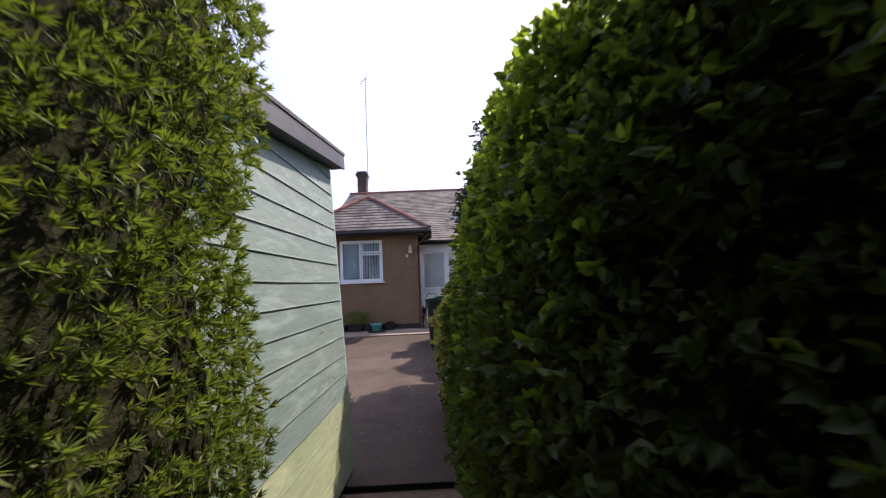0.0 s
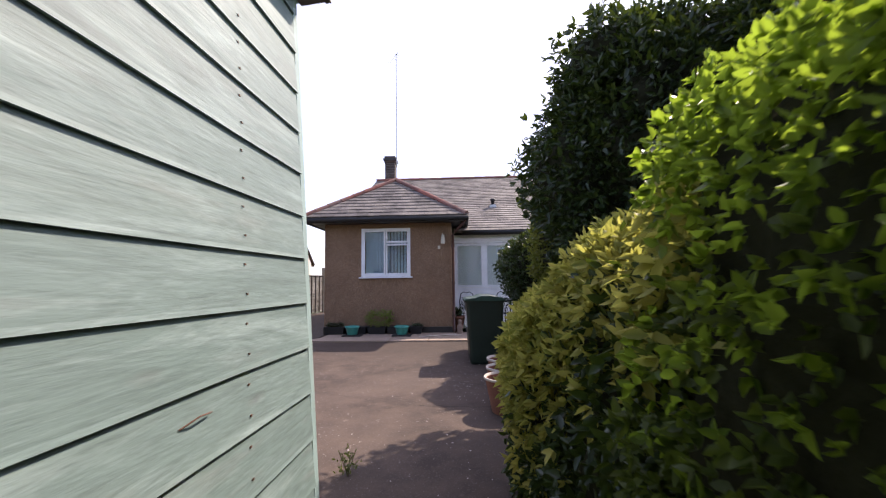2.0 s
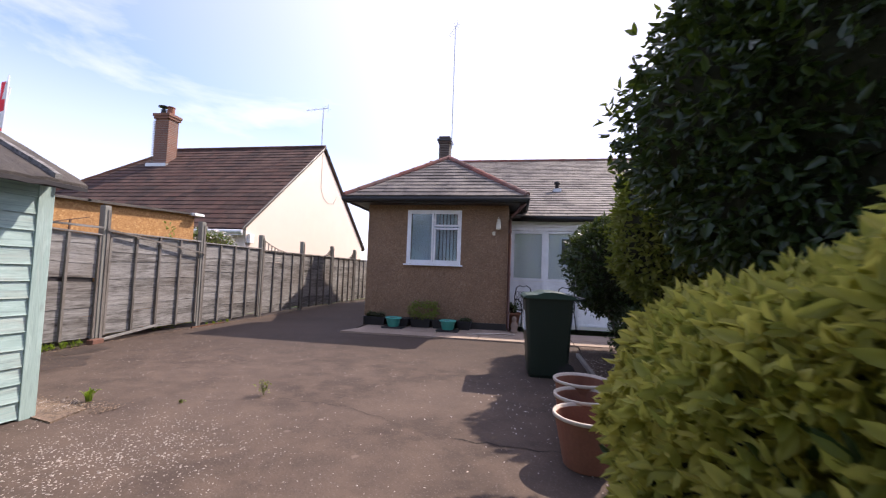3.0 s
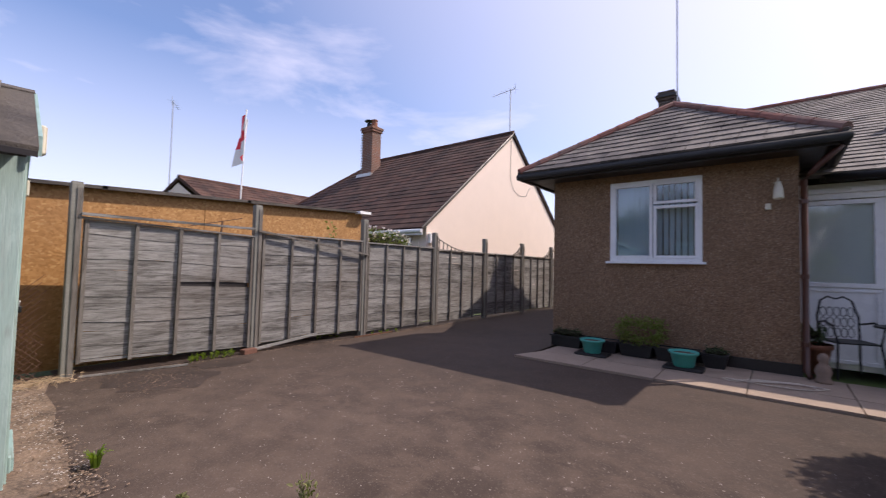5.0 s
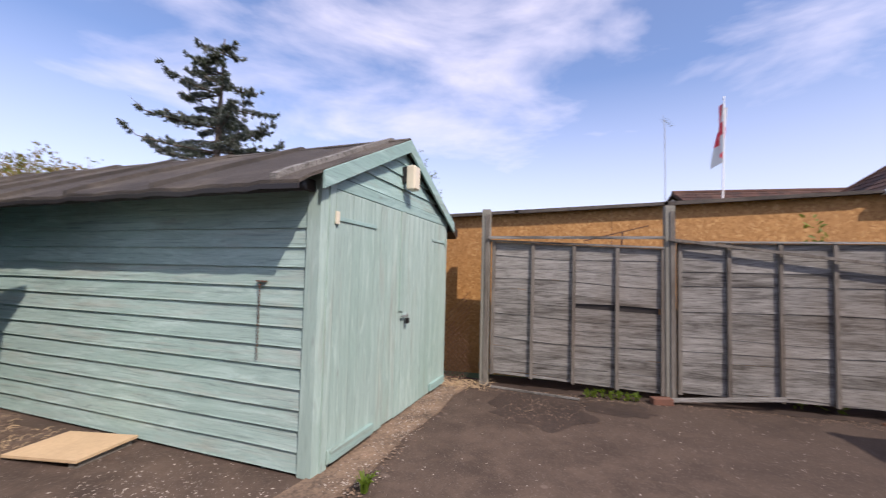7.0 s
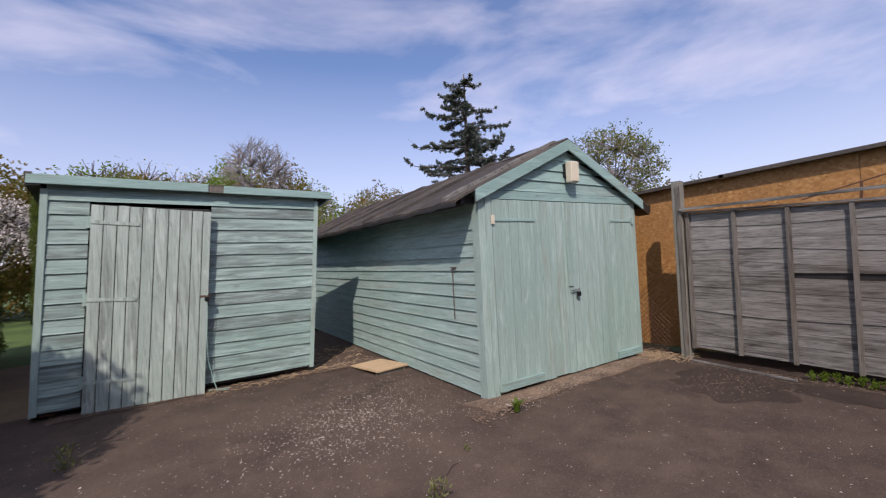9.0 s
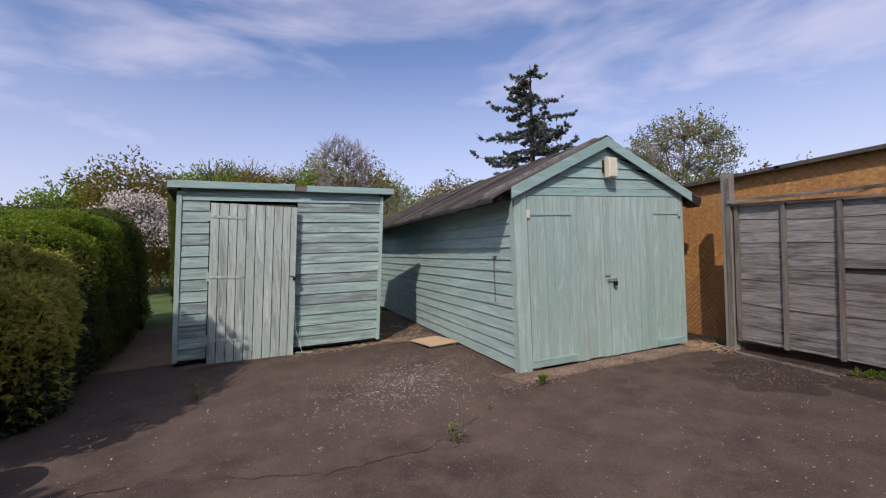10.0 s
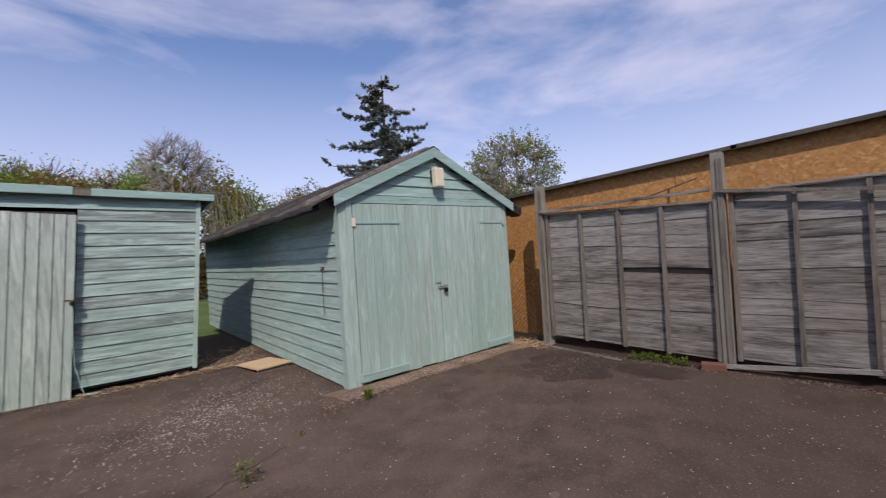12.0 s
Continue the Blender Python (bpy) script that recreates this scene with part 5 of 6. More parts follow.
for i in range(7):
    x0, x1 = -0.66 + i * 0.8, -0.66 + i * 0.8 + 0.76
    part("post", Mesh().box((x0 - 0.04, PY - 0.01, 0.0), (x0, PY + 0.08, 2.28)), upvc, porch)
    part("panel", Mesh().box((x0, PY + 0.02, 0.12), (x1, PY + 0.05, 1.05)), upvc, porch, bevel=0.003)
    part("panel_trim", frame_ring(x0, x1, 0.08, 1.08, PY, PY + 0.06, 0.05), upvc, porch, bevel=0.004)
    w = part("window", frame_ring(x0, x1, 1.09, 2.27, PY - 0.01, PY + 0.07, 0.06), upvc, porch, bevel=0.004)
    g = part("pane", Mesh().box((x0 + 0.05, PY + 0.02, 1.14), (x1 - 0.05, PY + 0.026, 2.22)), glass, w)
    g.visible_shadow = False
part("inner_wall", Mesh().box((-0.73, PY + 0.055, 0.0), (5.0, PY + 0.1, 2.5)), cream_panel, porch, "cream wall inside the porch")
part("inner_window", frame_ring(0.45, 1.15, 1.45, 2.15, PY + 0.035, PY + 0.054, 0.05), upvc, porch)
part("inner_pane", Mesh().box((0.5, PY + 0.04, 1.5), (1.1, PY + 0.05, 2.1)), room_dark, porch)

lantern = thing("wall_lantern", "cream wall lantern under the bungalow eaves", "lantern", pose(-0.93, WY, 2.1))
part("backplate", Mesh().box((-0.035, -0.03, 0.1), (0.035, 0.0, 0.3)), cream_plastic, lantern, bevel=0.004)
part("arm", Mesh().tube([(0, -0.02, 0.26), (0, -0.1, 0.33), (0, -0.12, 0.28)], 0.008, 8), cream_plastic, lantern)
part("shade", Mesh().lathe((0, -0.12, 0.06), [(0.03, 0), (0.055, 0.02), (0.045, 0.14), (0.03, 0.19), (0.01, 0.22)], 8), cream_plastic, lantern)
sensor = thing("motion_sensor", "small cream sensor box under the lantern", "sensor", pose(-1.03, WY, 2.1))
part("body", Mesh().box((-0.03, -0.05, -0.05), (0.03, 0.0, 0.03)), cream_plastic, sensor, bevel=0.008)


def planter(x, w):
    t = thing("plant_trough", "black plastic plant trough on the paving", "planter", pose(x, 12.02, 0.03))
    part("trough", Mesh().hexa([(0.03, 0.03, 0), (w - 0.03, 0.03, 0), (w - 0.03, 0.24, 0), (0.03, 0.24, 0), (0, 0, 0.16), (w, 0, 0.16), (w, 0.27, 0.16), (0, 0.27, 0.16)]), black_plastic, t, bevel=0.01)
    part("rim", frame_flat(-0.01, w + 0.01, -0.01, 0.28, 0.162, 0.18, 0.025), black_plastic, t)
    part("earth", Mesh().box((0.03, 0.03, 0.161), (w - 0.03, 0.24, 0.168)), soil, t)
    return t


def frame_flat(x0, x1, y0, y1, z0, z1, t):
    return Mesh().box((x0, y0, z0), (x1, y0 + t, z1)).box((x0, y1 - t, z0), (x1, y1, z1)).box((x0, y0 + t, z0), (x0 + t, y1 - t, z1)).box((x1 - t, y0 + t, z0), (x1, y1 - t, z1))


for x, w in ((-3.78, 0.48), (-3.27, 0.5), (-2.74, 0.44), (-2.27, 0.5), (-1.72, 0.28)):
    planter(x, max(w, 0.16))


def tub(x, y, z):
    t = thing("plastic_tub", "turquoise plastic plant tub on a black tray", "plant pot", pose(x, y, z), "turquoise tubs under the window")
    part("bowl", Mesh().lathe((0, 0, 0), [(0.105, 0), (0.115, 0.01), (0.145, 0.15), (0.165, 0.16), (0.172, 0.185), (0.16, 0.19), (0.15, 0.165), (0.02, 0.16)], 24), tub_teal, t, smooth=True)
    part("earth", Mesh().lathe((0, 0, 0.162), [(0.13, 0), (0.12, 0.006), (0.01, 0.01)], 16), soil, t)
    part("tray", Mesh().box((-0.22, -0.13, -0.035), (0.22, 0.16, -0.002)), black_plastic, t, bevel=0.01)


tub(-3.02, 11.75, 0.066)
tub(-1.87, 11.72, 0.066)


def shrub(name, label, lo, hi, count, size, mat, at=None, category="shrub", **k):
    t = thing(name, label, category, at)
    seed = k.pop("seed", 3.0)
    rough, scale, power, depth = k.pop("rough", 0.1), k.pop("scale", 1.8), k.pop("power", 2.6), k.pop("depth", 0.12)
    shrink = k.pop("shrink", 0.14)
    if shrink is None and category == "tree":
        cx, cy = (lo[0] + hi[0]) / 2, (lo[1] + hi[1]) / 2
        part("trunk", Mesh().tube([(cx, cy, -0.14), (cx + 0.15, cy, hi[2] * 0.3), (cx, cy + 0.1, hi[2] * 0.7)], [0.2, 0.15, 0.05], 7), bark_mat, t)
    if shrink is not None:
        core("inner_growth", lo, hi, t, shrink, power, rough, scale, seed)
    p, n = shell_points(lo, hi, count, power, rough, scale, seed, depth)
    leaves_mesh(p, n, size, "leaves", mat, t, **k)
    return t


shrub("trough_plant", "bushy green plant in a trough under the window", (-2.82, 11.88, 0.2), (-2.1, 12.3, 0.60), 1100, 0.04, leaf_spring, shrink=None, rough=0.06, scale=5, spread=1.0, category="plant")
shrub("trough_plant", "low dark plant in a trough under the window", (-3.8, 12.02, 0.18), (-3.3, 12.3, 0.3), 500, 0.03, leaf_dark, shrink=0.03, rough=0.04, scale=6, spread=1.0, category="plant")
shrub("trough_plant", "low dark plant in a trough by the tubs", (-1.72, 12.02, 0.15), (-1.42, 12.3, 0.28), 300, 0.03, leaf_dark, shrink=0.03, rough=0.04, scale=6, spread=1.0, category="plant")


hose = thing("garden_hose", "thin pale hose lying in loose loops on the paving", "hose")
r0 = random.Random(12)
loops = [(-0.95 + 0.34 * math.cos(k * 0.55) + 0.03 * k * math.sin(k * 0.2) / 3, 11.62 + 0.17 * math.sin(k * 0.62) + r0.uniform(-0.03, 0.03), 0.04 + 0.004 * (k % 3)) for k in range(34)]
part("tube", Mesh().tube(loops, 0.006, 6), pot_rim, hose, smooth=True)


def iron_chair(m):
    t = thing("iron_chair", "black cast iron garden chair by the porch", "chair", m)
    for x in (-0.2, 0.2):
        part("leg", Mesh().tube([(x, -0.2, 0.42), (x * 1.1, -0.23, 0.2), (x * 1.15, -0.25, 0)], 0.012, 6), black_iron, t)
        part("leg", Mesh().tube([(x, 0.2, 0.42), (x * 1.1, 0.24, 0.2), (x * 1.2, 0.26, 0)], 0.012, 6), black_iron, t)
        part("arm", Mesh().tube([(x * 1.1, 0.2, 0.62), (x * 1.2, 0, 0.66), (x * 1.2, -0.2, 0.62), (x, -0.2, 0.42)], 0.012, 6), black_iron, t)
        part("back_post", Mesh().tube([(x, 0.2, 0.42), (x * 1.05, 0.24, 0.7), (x * 0.8, 0.27, 0.9)], 0.012, 6), black_iron, t)
    part("seat", Mesh().box((-0.21, -0.21, 0.415), (0.21, 0.21, 0.43)), black_iron, t)
    part("top_rail", Mesh().tube([(-0.16, 0.27, 0.9), (-0.08, 0.28, 0.95), (0, 0.28, 0.92), (0.08, 0.28, 0.95), (0.16, 0.27, 0.9)], 0.011, 6), black_iron, t)
    for i in range(5):
        for j in range(3):
            x, z = -0.14 + i * 0.07, 0.5 + j * 0.13
            ring = [(x + 0.034 * math.cos(a), 0.23 + z * 0.03, z + 0.06 * math.sin(a)) for a in np.linspace(0, 2 * math.pi, 9)]
            part("scroll", Mesh().tube(ring, 0.005, 5), black_iron, t)


iron_chair(pose(-0.28, 12.75, 0.03, 0, 0, 20))
iron_chair(pose(0.45, 12.7, 0.03, 0, 0, -25))
tbl = thing("iron_table", "small black cast iron garden table", "table", pose(0.15, 12.25, 0.03))
part("top", Mesh().lathe((0, 0, 0.66), [(0.28, 0), (0.29, 0.01), (0.28, 0.02), (0.02, 0.022)], 24), black_iron, tbl)
for a in (0, 2.1, 4.2):
    part("leg", Mesh().tube([(0.2 * math.cos(a), 0.2 * math.sin(a), 0.66), (0.08 * math.cos(a), 0.08 * math.sin(a), 0.35), (0.24 * math.cos(a), 0.24 * math.sin(a), 0)], 0.012, 6), black_iron, tbl)
statue = thing("garden_ornament", "small weathered stone garden ornament by the downpipe", "ornament", pose(-0.55, 12.15, 0.03))
part("figure", Mesh().lathe((0, 0, 0), [(0.075, 0), (0.08, 0.03), (0.06, 0.06), (0.08, 0.12), (0.06, 0.19), (0.035, 0.215), (0.05, 0.245), (0.05, 0.29), (0.025, 0.325), (0.01, 0.33)], 14), stone_mat, statue, smooth=True)
pot = thing("flower_pot", "red brown glazed flower pot by the porch", "plant pot", pose(-0.62, 12.75, 0.03))
part("body", Mesh().lathe((0, 0, 0), [(0.13, 0), (0.19, 0.3), (0.21, 0.31), (0.21, 0.36), (0.18, 0.36), (0.17, 0.31), (0.02, 0.3)], 20), terracotta, pot, smooth=True)
shrub("potted_plant", "small plant in the flower pot by the porch", (-0.78, 12.58, 0.36), (-0.45, 12.9, 0.62), 250, 0.06, leaf_dark, shrink=0.08, rough=0.05, scale=5, spread=1.0, category="plant")


def big_pot(x, y, r=0.23, h=0.36):
    t = thing("plant_pot", "large terracotta pot with a pale lime stained rim", "plant pot", pose(x, y, 0.0), "empty terracotta pots beside the hedge")
    part("body", Mesh().lathe((0, 0, 0), [(r * 0.66, 0), (r * 0.7, 0.01), (r * 0.95, h * 0.94), (r * 0.9, h * 0.94), (r * 0.84, h * 0.5), (r * 0.02, h * 0.49)], 28), terracotta, t, smooth=False)
    rim = [(r * 0.94, h * 0.93), (r * 1.0, h * 0.935), (r * 1.01, h * 0.985), (r, h), (r * 0.94, h), (r * 0.9, h * 0.9)]
    m = Mesh()
    k = 32
    for q, z in rim:
        m.v += [(q * math.cos(2 * math.pi * i / k), q * math.sin(2 * math.pi * i / k), z) for i in range(k)]
    m.f = [(i * k + j, i * k + (j + 1) % k, (i + 1) * k + (j + 1) % k, (i + 1) * k + j) for i in range(5) for j in range(k)]
    part("rim", m, pot_rim, t, "pale rim", smooth=True)
    part("earth", Mesh().lathe((0, 0, h * 0.5), [(r * 0.82, 0), (r * 0.4, 0.01), (0.01, 0.012)], 18), soil, t)


big_pot(0.04, 7.08)
big_pot(0.0, 6.68, 0.22, 0.34)
big_pot(-0.03, 6.27, 0.23, 0.33)

# wheeled bin
wbin = thing("wheelie_bin", "dark green wheeled rubbish bin with a slightly raised lid", "wheelie bin", pose(-0.14, 8.76, 0.0, 0, 0, 3))


def rounded_frustum(w0, d0, w1, d1, z0, z1, r, n=5):
    m, rings = Mesh(), []
    for w, d, z in ((w0, d0, z0), (w1, d1, z1)):
        ring = []
        for cx, cy, a0 in ((w / 2 - r, d / 2 - r, 0), (-w / 2 + r, d / 2 - r, 90), (-w / 2 + r, -d / 2 + r, 180), (w / 2 - r, -d / 2 + r, 270)):
            ring += [(cx + r * math.cos(radians(a0 + 90 * i / n)), cy + r * math.sin(radians(a0 + 90 * i / n)), z) for i in range(n + 1)]
        rings.append(ring)
    k = len(rings[0])
    return m.add(rings[0] + rings[1], [(i, (i + 1) % k, k + (i + 1) % k, k + i) for i in range(k)] + [tuple(range(k))[::-1], tuple(range(k, 2 * k))])


part("body", rounded_frustum(0.46, 0.48, 0.57, 0.60, 0.04, 0.93, 0.05), bin_green, wbin, smooth=False, bevel=0.0)
part("rim", rounded_frustum(0.61, 0.64, 0.62, 0.65, 0.925, 0.965, 0.05), bin_green, wbin)
lid = Mesh()
prof = [(-0.31, 0.965), (-0.28, 0.99), (-0.15, 1.0), (-0.07, 1.03), (0.06, 1.032), (0.25, 1.0), (0.29, 0.975)]
for x, z in prof:
    lid.v += [(x, -0.35, z - 0.012), (x, -0.30, z), (x, 0.30, z), (x, 0.35, z - 0.012)]
lid.f = [(i * 4 + k, i * 4 + 4 + k, i * 4 + 5 + k, i * 4 + 1 + k) for i in range(len(prof) - 1) for k in range(3)]
base = len(lid.v)
lid.v += [(-0.31, -0.35, 0.945), (0.29, -0.35, 0.945), (0.29, 0.35, 0.945), (-0.31, 0.35, 0.945)]
lid.f += [tuple([base] + [base + 1] + [i * 4 for i in range(len(prof) - 1, -1, -1)]), tuple([base + 2, base + 3] + [i * 4 + 3 for i in range(len(prof))]), (base, 0, 1, 2, 3, base + 3), (base + 1, base + 2, 27, 26, 25, 24)]
part("lid", lid, bin_lid, wbin, "dull green lid")
part("handle", Mesh().tube([(0.3, -0.25, 0.93), (0.41, -0.25, 0.95), (0.41, 0.25, 0.95), (0.3, 0.25, 0.93)], 0.014, 10), bin_green, wbin, smooth=True)
part("axle", Mesh().tube([(0.21, -0.24, 0.095), (0.21, 0.24, 0.095)], 0.012, 8), steel, wbin)
for y in (-0.225, 0.225):
    part("wheel", Mesh().tube([(0.21, y - 0.022, 0.095), (0.21, y + 0.022, 0.095)], 0.095, 20), black_plastic, wbin, "black rubber wheel")
part("label", Mesh().box((-0.284, -0.14, 0.55), (-0.262, 0.1, 0.78)), upvc, wbin, "faded white sticker")
part("base", rounded_frustum(0.43, 0.44, 0.46, 0.48, 0.0, 0.04, 0.05), bin_green, wbin)
edge = thing("bed_edging", "grey concrete kerb round the flower bed", "kerb")
for i in range(5):
    y = 5.5 + i * 0.92
    part("kerb", Mesh().box((0.4, y, 0.0), (0.45, y + 0.9, 0.055)), concrete, edge, bevel=0.008)

# ---- neighbour's house ----
nb = thing("neighbour_house", "cream rendered bungalow with a dark red brown tiled roof", "house")
NX, NY0, NY1, NR, NE, NP = -8.0, 13.5, 22.7, 18.1, 2.2, 5.87
part("gable_wall", Mesh().add([(NX, NY0 + 0.25, 0), (NX, NY1 - 0.25, 0), (NX, NY1 - 0.25, NE + 0.1), (NX, NR, NP - 0.12), (NX, NY0 + 0.25, NE + 0.1), (NX - 0.25, NY0 + 0.25, 0), (NX - 0.25, NY1 - 0.25, 0), (NX - 0.25, NY1 - 0.25, NE + 0.1), (NX - 0.25, NR, NP - 0.12), (NX - 0.25, NY0 + 0.25, NE + 0.1)],
     [(0, 1, 2, 3, 4), (9, 8, 7, 6, 5), (0, 4, 9, 5), (1, 6, 7, 2)]), render_cream, nb, "cream rendered gable wall")
part("front_wall", Mesh().box((-18, NY0 + 0.25, 0), (NX - 0.26, NY0 + 0.45, NE)), render_cream, nb)
front = [(-18.0, NY0, NE), (NX + 0.06, NY0, NE), (NX + 0.06, NR, NP), (-14.6, NR, NP)]
nroof = roof_plane("roof", front, felt, nb, "dark red brown tiled roof", 0.08)
slope_slates("roof_covering", front, (1, 0, 0), (-18.0, NY0, NE), 0.32, 0.26, clay_tile, nroof, thick=0.036)
roof_plane("roof_back", [(-18, NY1, NE), (NX + 0.06, NY1, NE), (NX + 0.06, NR, NP), (-14.6, NR, NP)], clay_tile, nb, "", 0.08)
roof_plane("roof_hip", [(-18, NY0, NE), (-14.6, NR, NP), (-18, NY1, NE)], clay_tile, nb, "", 0.08)
part("verge", Mesh().tube([(NX + 0.06, NY0, NE + 0.02), (NX + 0.06, NR, NP + 0.02), (NX + 0.06, NY1, NE + 0.02)], 0.03, 8), black_paint, nb)
part("ridge", Mesh().tube([(NX + 0.06, NR, NP + 0.02), (-14.6, NR, NP + 0.02)], 0.09, 10), clay_tile, nb)
part("hip_ridge", Mesh().tube([(-14.6, NR, NP + 0.02), (-18, NY0, NE + 0.02)], 0.09, 10), clay_tile, nb)
part("fascia", Mesh().box((-18, NY0 - 0.02, NE - 0.16), (NX + 0.08, NY0 + 0.01, NE - 0.01)), upvc, nb)
part("gutter", Mesh().tube([(-18, NY0 - 0.06, NE - 0.06), (NX + 0.1, NY0 - 0.06, NE - 0.06)], 0.05, 10), upvc, nb)
part("window", Mesh().box((-9.4, NY0 + 0.2, 1.2), (-8.5, NY0 + 0.24, 2.0)), upvc, nb, "white framed window")
part("window", Mesh().box((-9.3, NY0 + 0.18, 1.28), (-8.6, NY0 + 0.2, 1.92)), room_dark, nb, "dark pane")
part("alarm_box", Mesh().box((NX + 0.0, NY0 + 0.3, 1.85), (NX + 0.1, NY0 + 0.5, 2.1)), upvc, nb, "white box", bevel=0.01)
part("cable", Mesh().tube([(NX + 0.01, NR - 0.1, 5.6), (NX + 0.015, NR - 0.12, 4.3), (NX + 0.015, NR + 0.1, 3.95), (NX + 0.015, NR + 0.5, 3.8), (NX + 0.015, NR + 1.0, 3.85), (NX + 0.015, NR + 1.3, 4.2)], 0.006, 6), black_plastic, nb, "loose hanging cable")
nch = part("chimney", Mesh().box((-14.52, 16.95, 4.7), (-13.92, 17.42, 6.8)), brick, nb, "red brick chimney with two pots")
for g, z in ((0.05, 6.8), (0.08, 6.9)):
    part("course", Mesh().box((-14.52 - g, 16.95 - g, z), (-13.92 + g, 17.42 + g, z + 0.1)), brick, nch)
for i in range(27):
    part("mortar", Mesh().box((-14.64, 16.946, 4.9 + i * 0.07), (-13.916, 17.424, 4.91 + i * 0.07)), concrete, nch)
part("pot", Mesh().lathe((-14.1, 17.2, 7.0), [(0.14, 0), (0.12, 0.3), (0.14, 0.3), (0.14, 0.34), (0.02, 0.34)], 14), terracotta, nch)
part("cowl", Mesh().lathe((-14.43, 17.2, 7.0), [(0.1, 0), (0.1, 0.25), (0.05, 0.26), (0.05, 0.34), (0.2, 0.35), (0.2, 0.38), (0.02, 0.44)], 14), black_iron, nch)
part("flashing", Mesh().box((-14.7, 16.8, 4.6), (-13.8, 17.5, 5.02)), steel, nch, "pale lead flashing")
aerial((NX - 0.1, NR, NP - 0.1), 1.7, 170, "television aerial on the neighbour's gable", 7, 1.0)
far_house = thing("far_bungalow", "distant bungalow with a long brown tiled roof", "house")
fa, fb = Vector((-20.2, 12.0, 4.7)), Vector((-22.0, 20.0, 5.0))
side = (fb - fa).cross(Vector((0, 0, 1))).normalized()
for s in (1, -1):
    pl = [fa + side * 4.2 * s - Vector((0, 0, 2.4)), fb + side * 4.2 * s - Vector((0, 0, 2.4)), fb, fa]
    r = roof_plane("roof", pl, clay_tile, far_house, "", 0.1)
    slope_slates("roof_covering", pl, (fb - fa), pl[0], 0.34, 0.3, clay_tile, r, thick=0.03)
ga = [fa + side * 4.0, fa - side * 4.0]
part("gable_wall", Mesh().add([(ga[0].x, ga[0].y, 0), (ga[1].x, ga[1].y, 0), (ga[1].x, ga[1].y, 2.2), (fa.x, fa.y, 4.45), (ga[0].x, ga[0].y, 2.2)], [(0, 1, 2, 3, 4)]), render_cream, far_house)
part("ridge", Mesh().tube([fa, fb], 0.1, 8), clay_tile, far_house)
aerial((-20.9, 11.9, 3.9), 4.1, 150, "tall aerial on a pole above the far bungalow", 5, 1.1)

flag = thing("flag", "white and red flag hanging limp on a thin pole", "flag")
part("pole", Mesh().tube([(-13.2, 11.3, 0), (-13.24, 11.44, 5.8)], [0.03, 0.016], 8), upvc, flag, "thin white pole")


def flag_cloth(u0, u1, w0, w1, off=0.0):
    """A stretch of the hanging cloth: u across the fly, w down the hoist."""
    m, n, k = Mesh(), 8, 10
    v = []
    for j in range(k + 1):
        for i in range(n + 1):
            u, w = u0 + (u1 - u0) * i / n, w0 + (w1 - w0) * j / k
            x = 0.4 * u * (0.35 + 0.65 * w)
            y = 0.14 * math.sin(u * 9 + w * 2) * u + off
            v.append((-13.24 - x * 0.5 + y * 0.6, 11.44 - x * 0.3 + y * 0.8, 5.72 - 1.2 * w - 0.75 * u * (0.35 + 0.3 * w)))
    m.add(v, [(j * (n + 1) + i, j * (n + 1) + i + 1, (j + 1) * (n + 1) + i + 1, (j + 1) * (n + 1) + i) for j in range(k) for i in range(n)])
    return m


cuts = (0.0, 0.37, 0.63, 1.0)
for iu in range(3):
    for iw in range(3):
        part("cloth", flag_cloth(cuts[iu], cuts[iu + 1], cuts[iw], cuts[iw + 1]), red_cloth if iu == 1 or iw == 1 else white_cloth, flag, "red cloth" if iu == 1 or iw == 1 else "white cloth", smooth=True)

# ---- hedges, bushes and trees ----


def sprays(name, p, n, size, mat, parent, droop=0.2, fan=5, spread=0.5, narrow=0.32):
    return leaves_mesh(p, n, size, name, mat, parent, narrow, 0.2, spread, "", fan, droop, oval=False)


con = thing("conifer_hedge", "bright green clipped conifer hedge beside the path", "hedge")
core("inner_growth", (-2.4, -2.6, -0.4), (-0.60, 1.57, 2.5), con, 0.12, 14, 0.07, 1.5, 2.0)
p, n = shell_points((-2.4, -2.6, -0.4), (-0.60, 1.57, 2.5), 70000, 14, 0.07, 1.5, 2.0, 0.11)
near = ((p[:, 0] > -0.85) & (p[:, 1] > -0.5)) | (rng.uniform(0, 1, len(p)) < 0.2)
sprays("sprays", p[near], n[near], 0.026, leaf_conifer, con, -0.35, 18, 0.7, 0.17)

hedge = thing("hedge", "tall green leafy hedge along the path", "hedge")
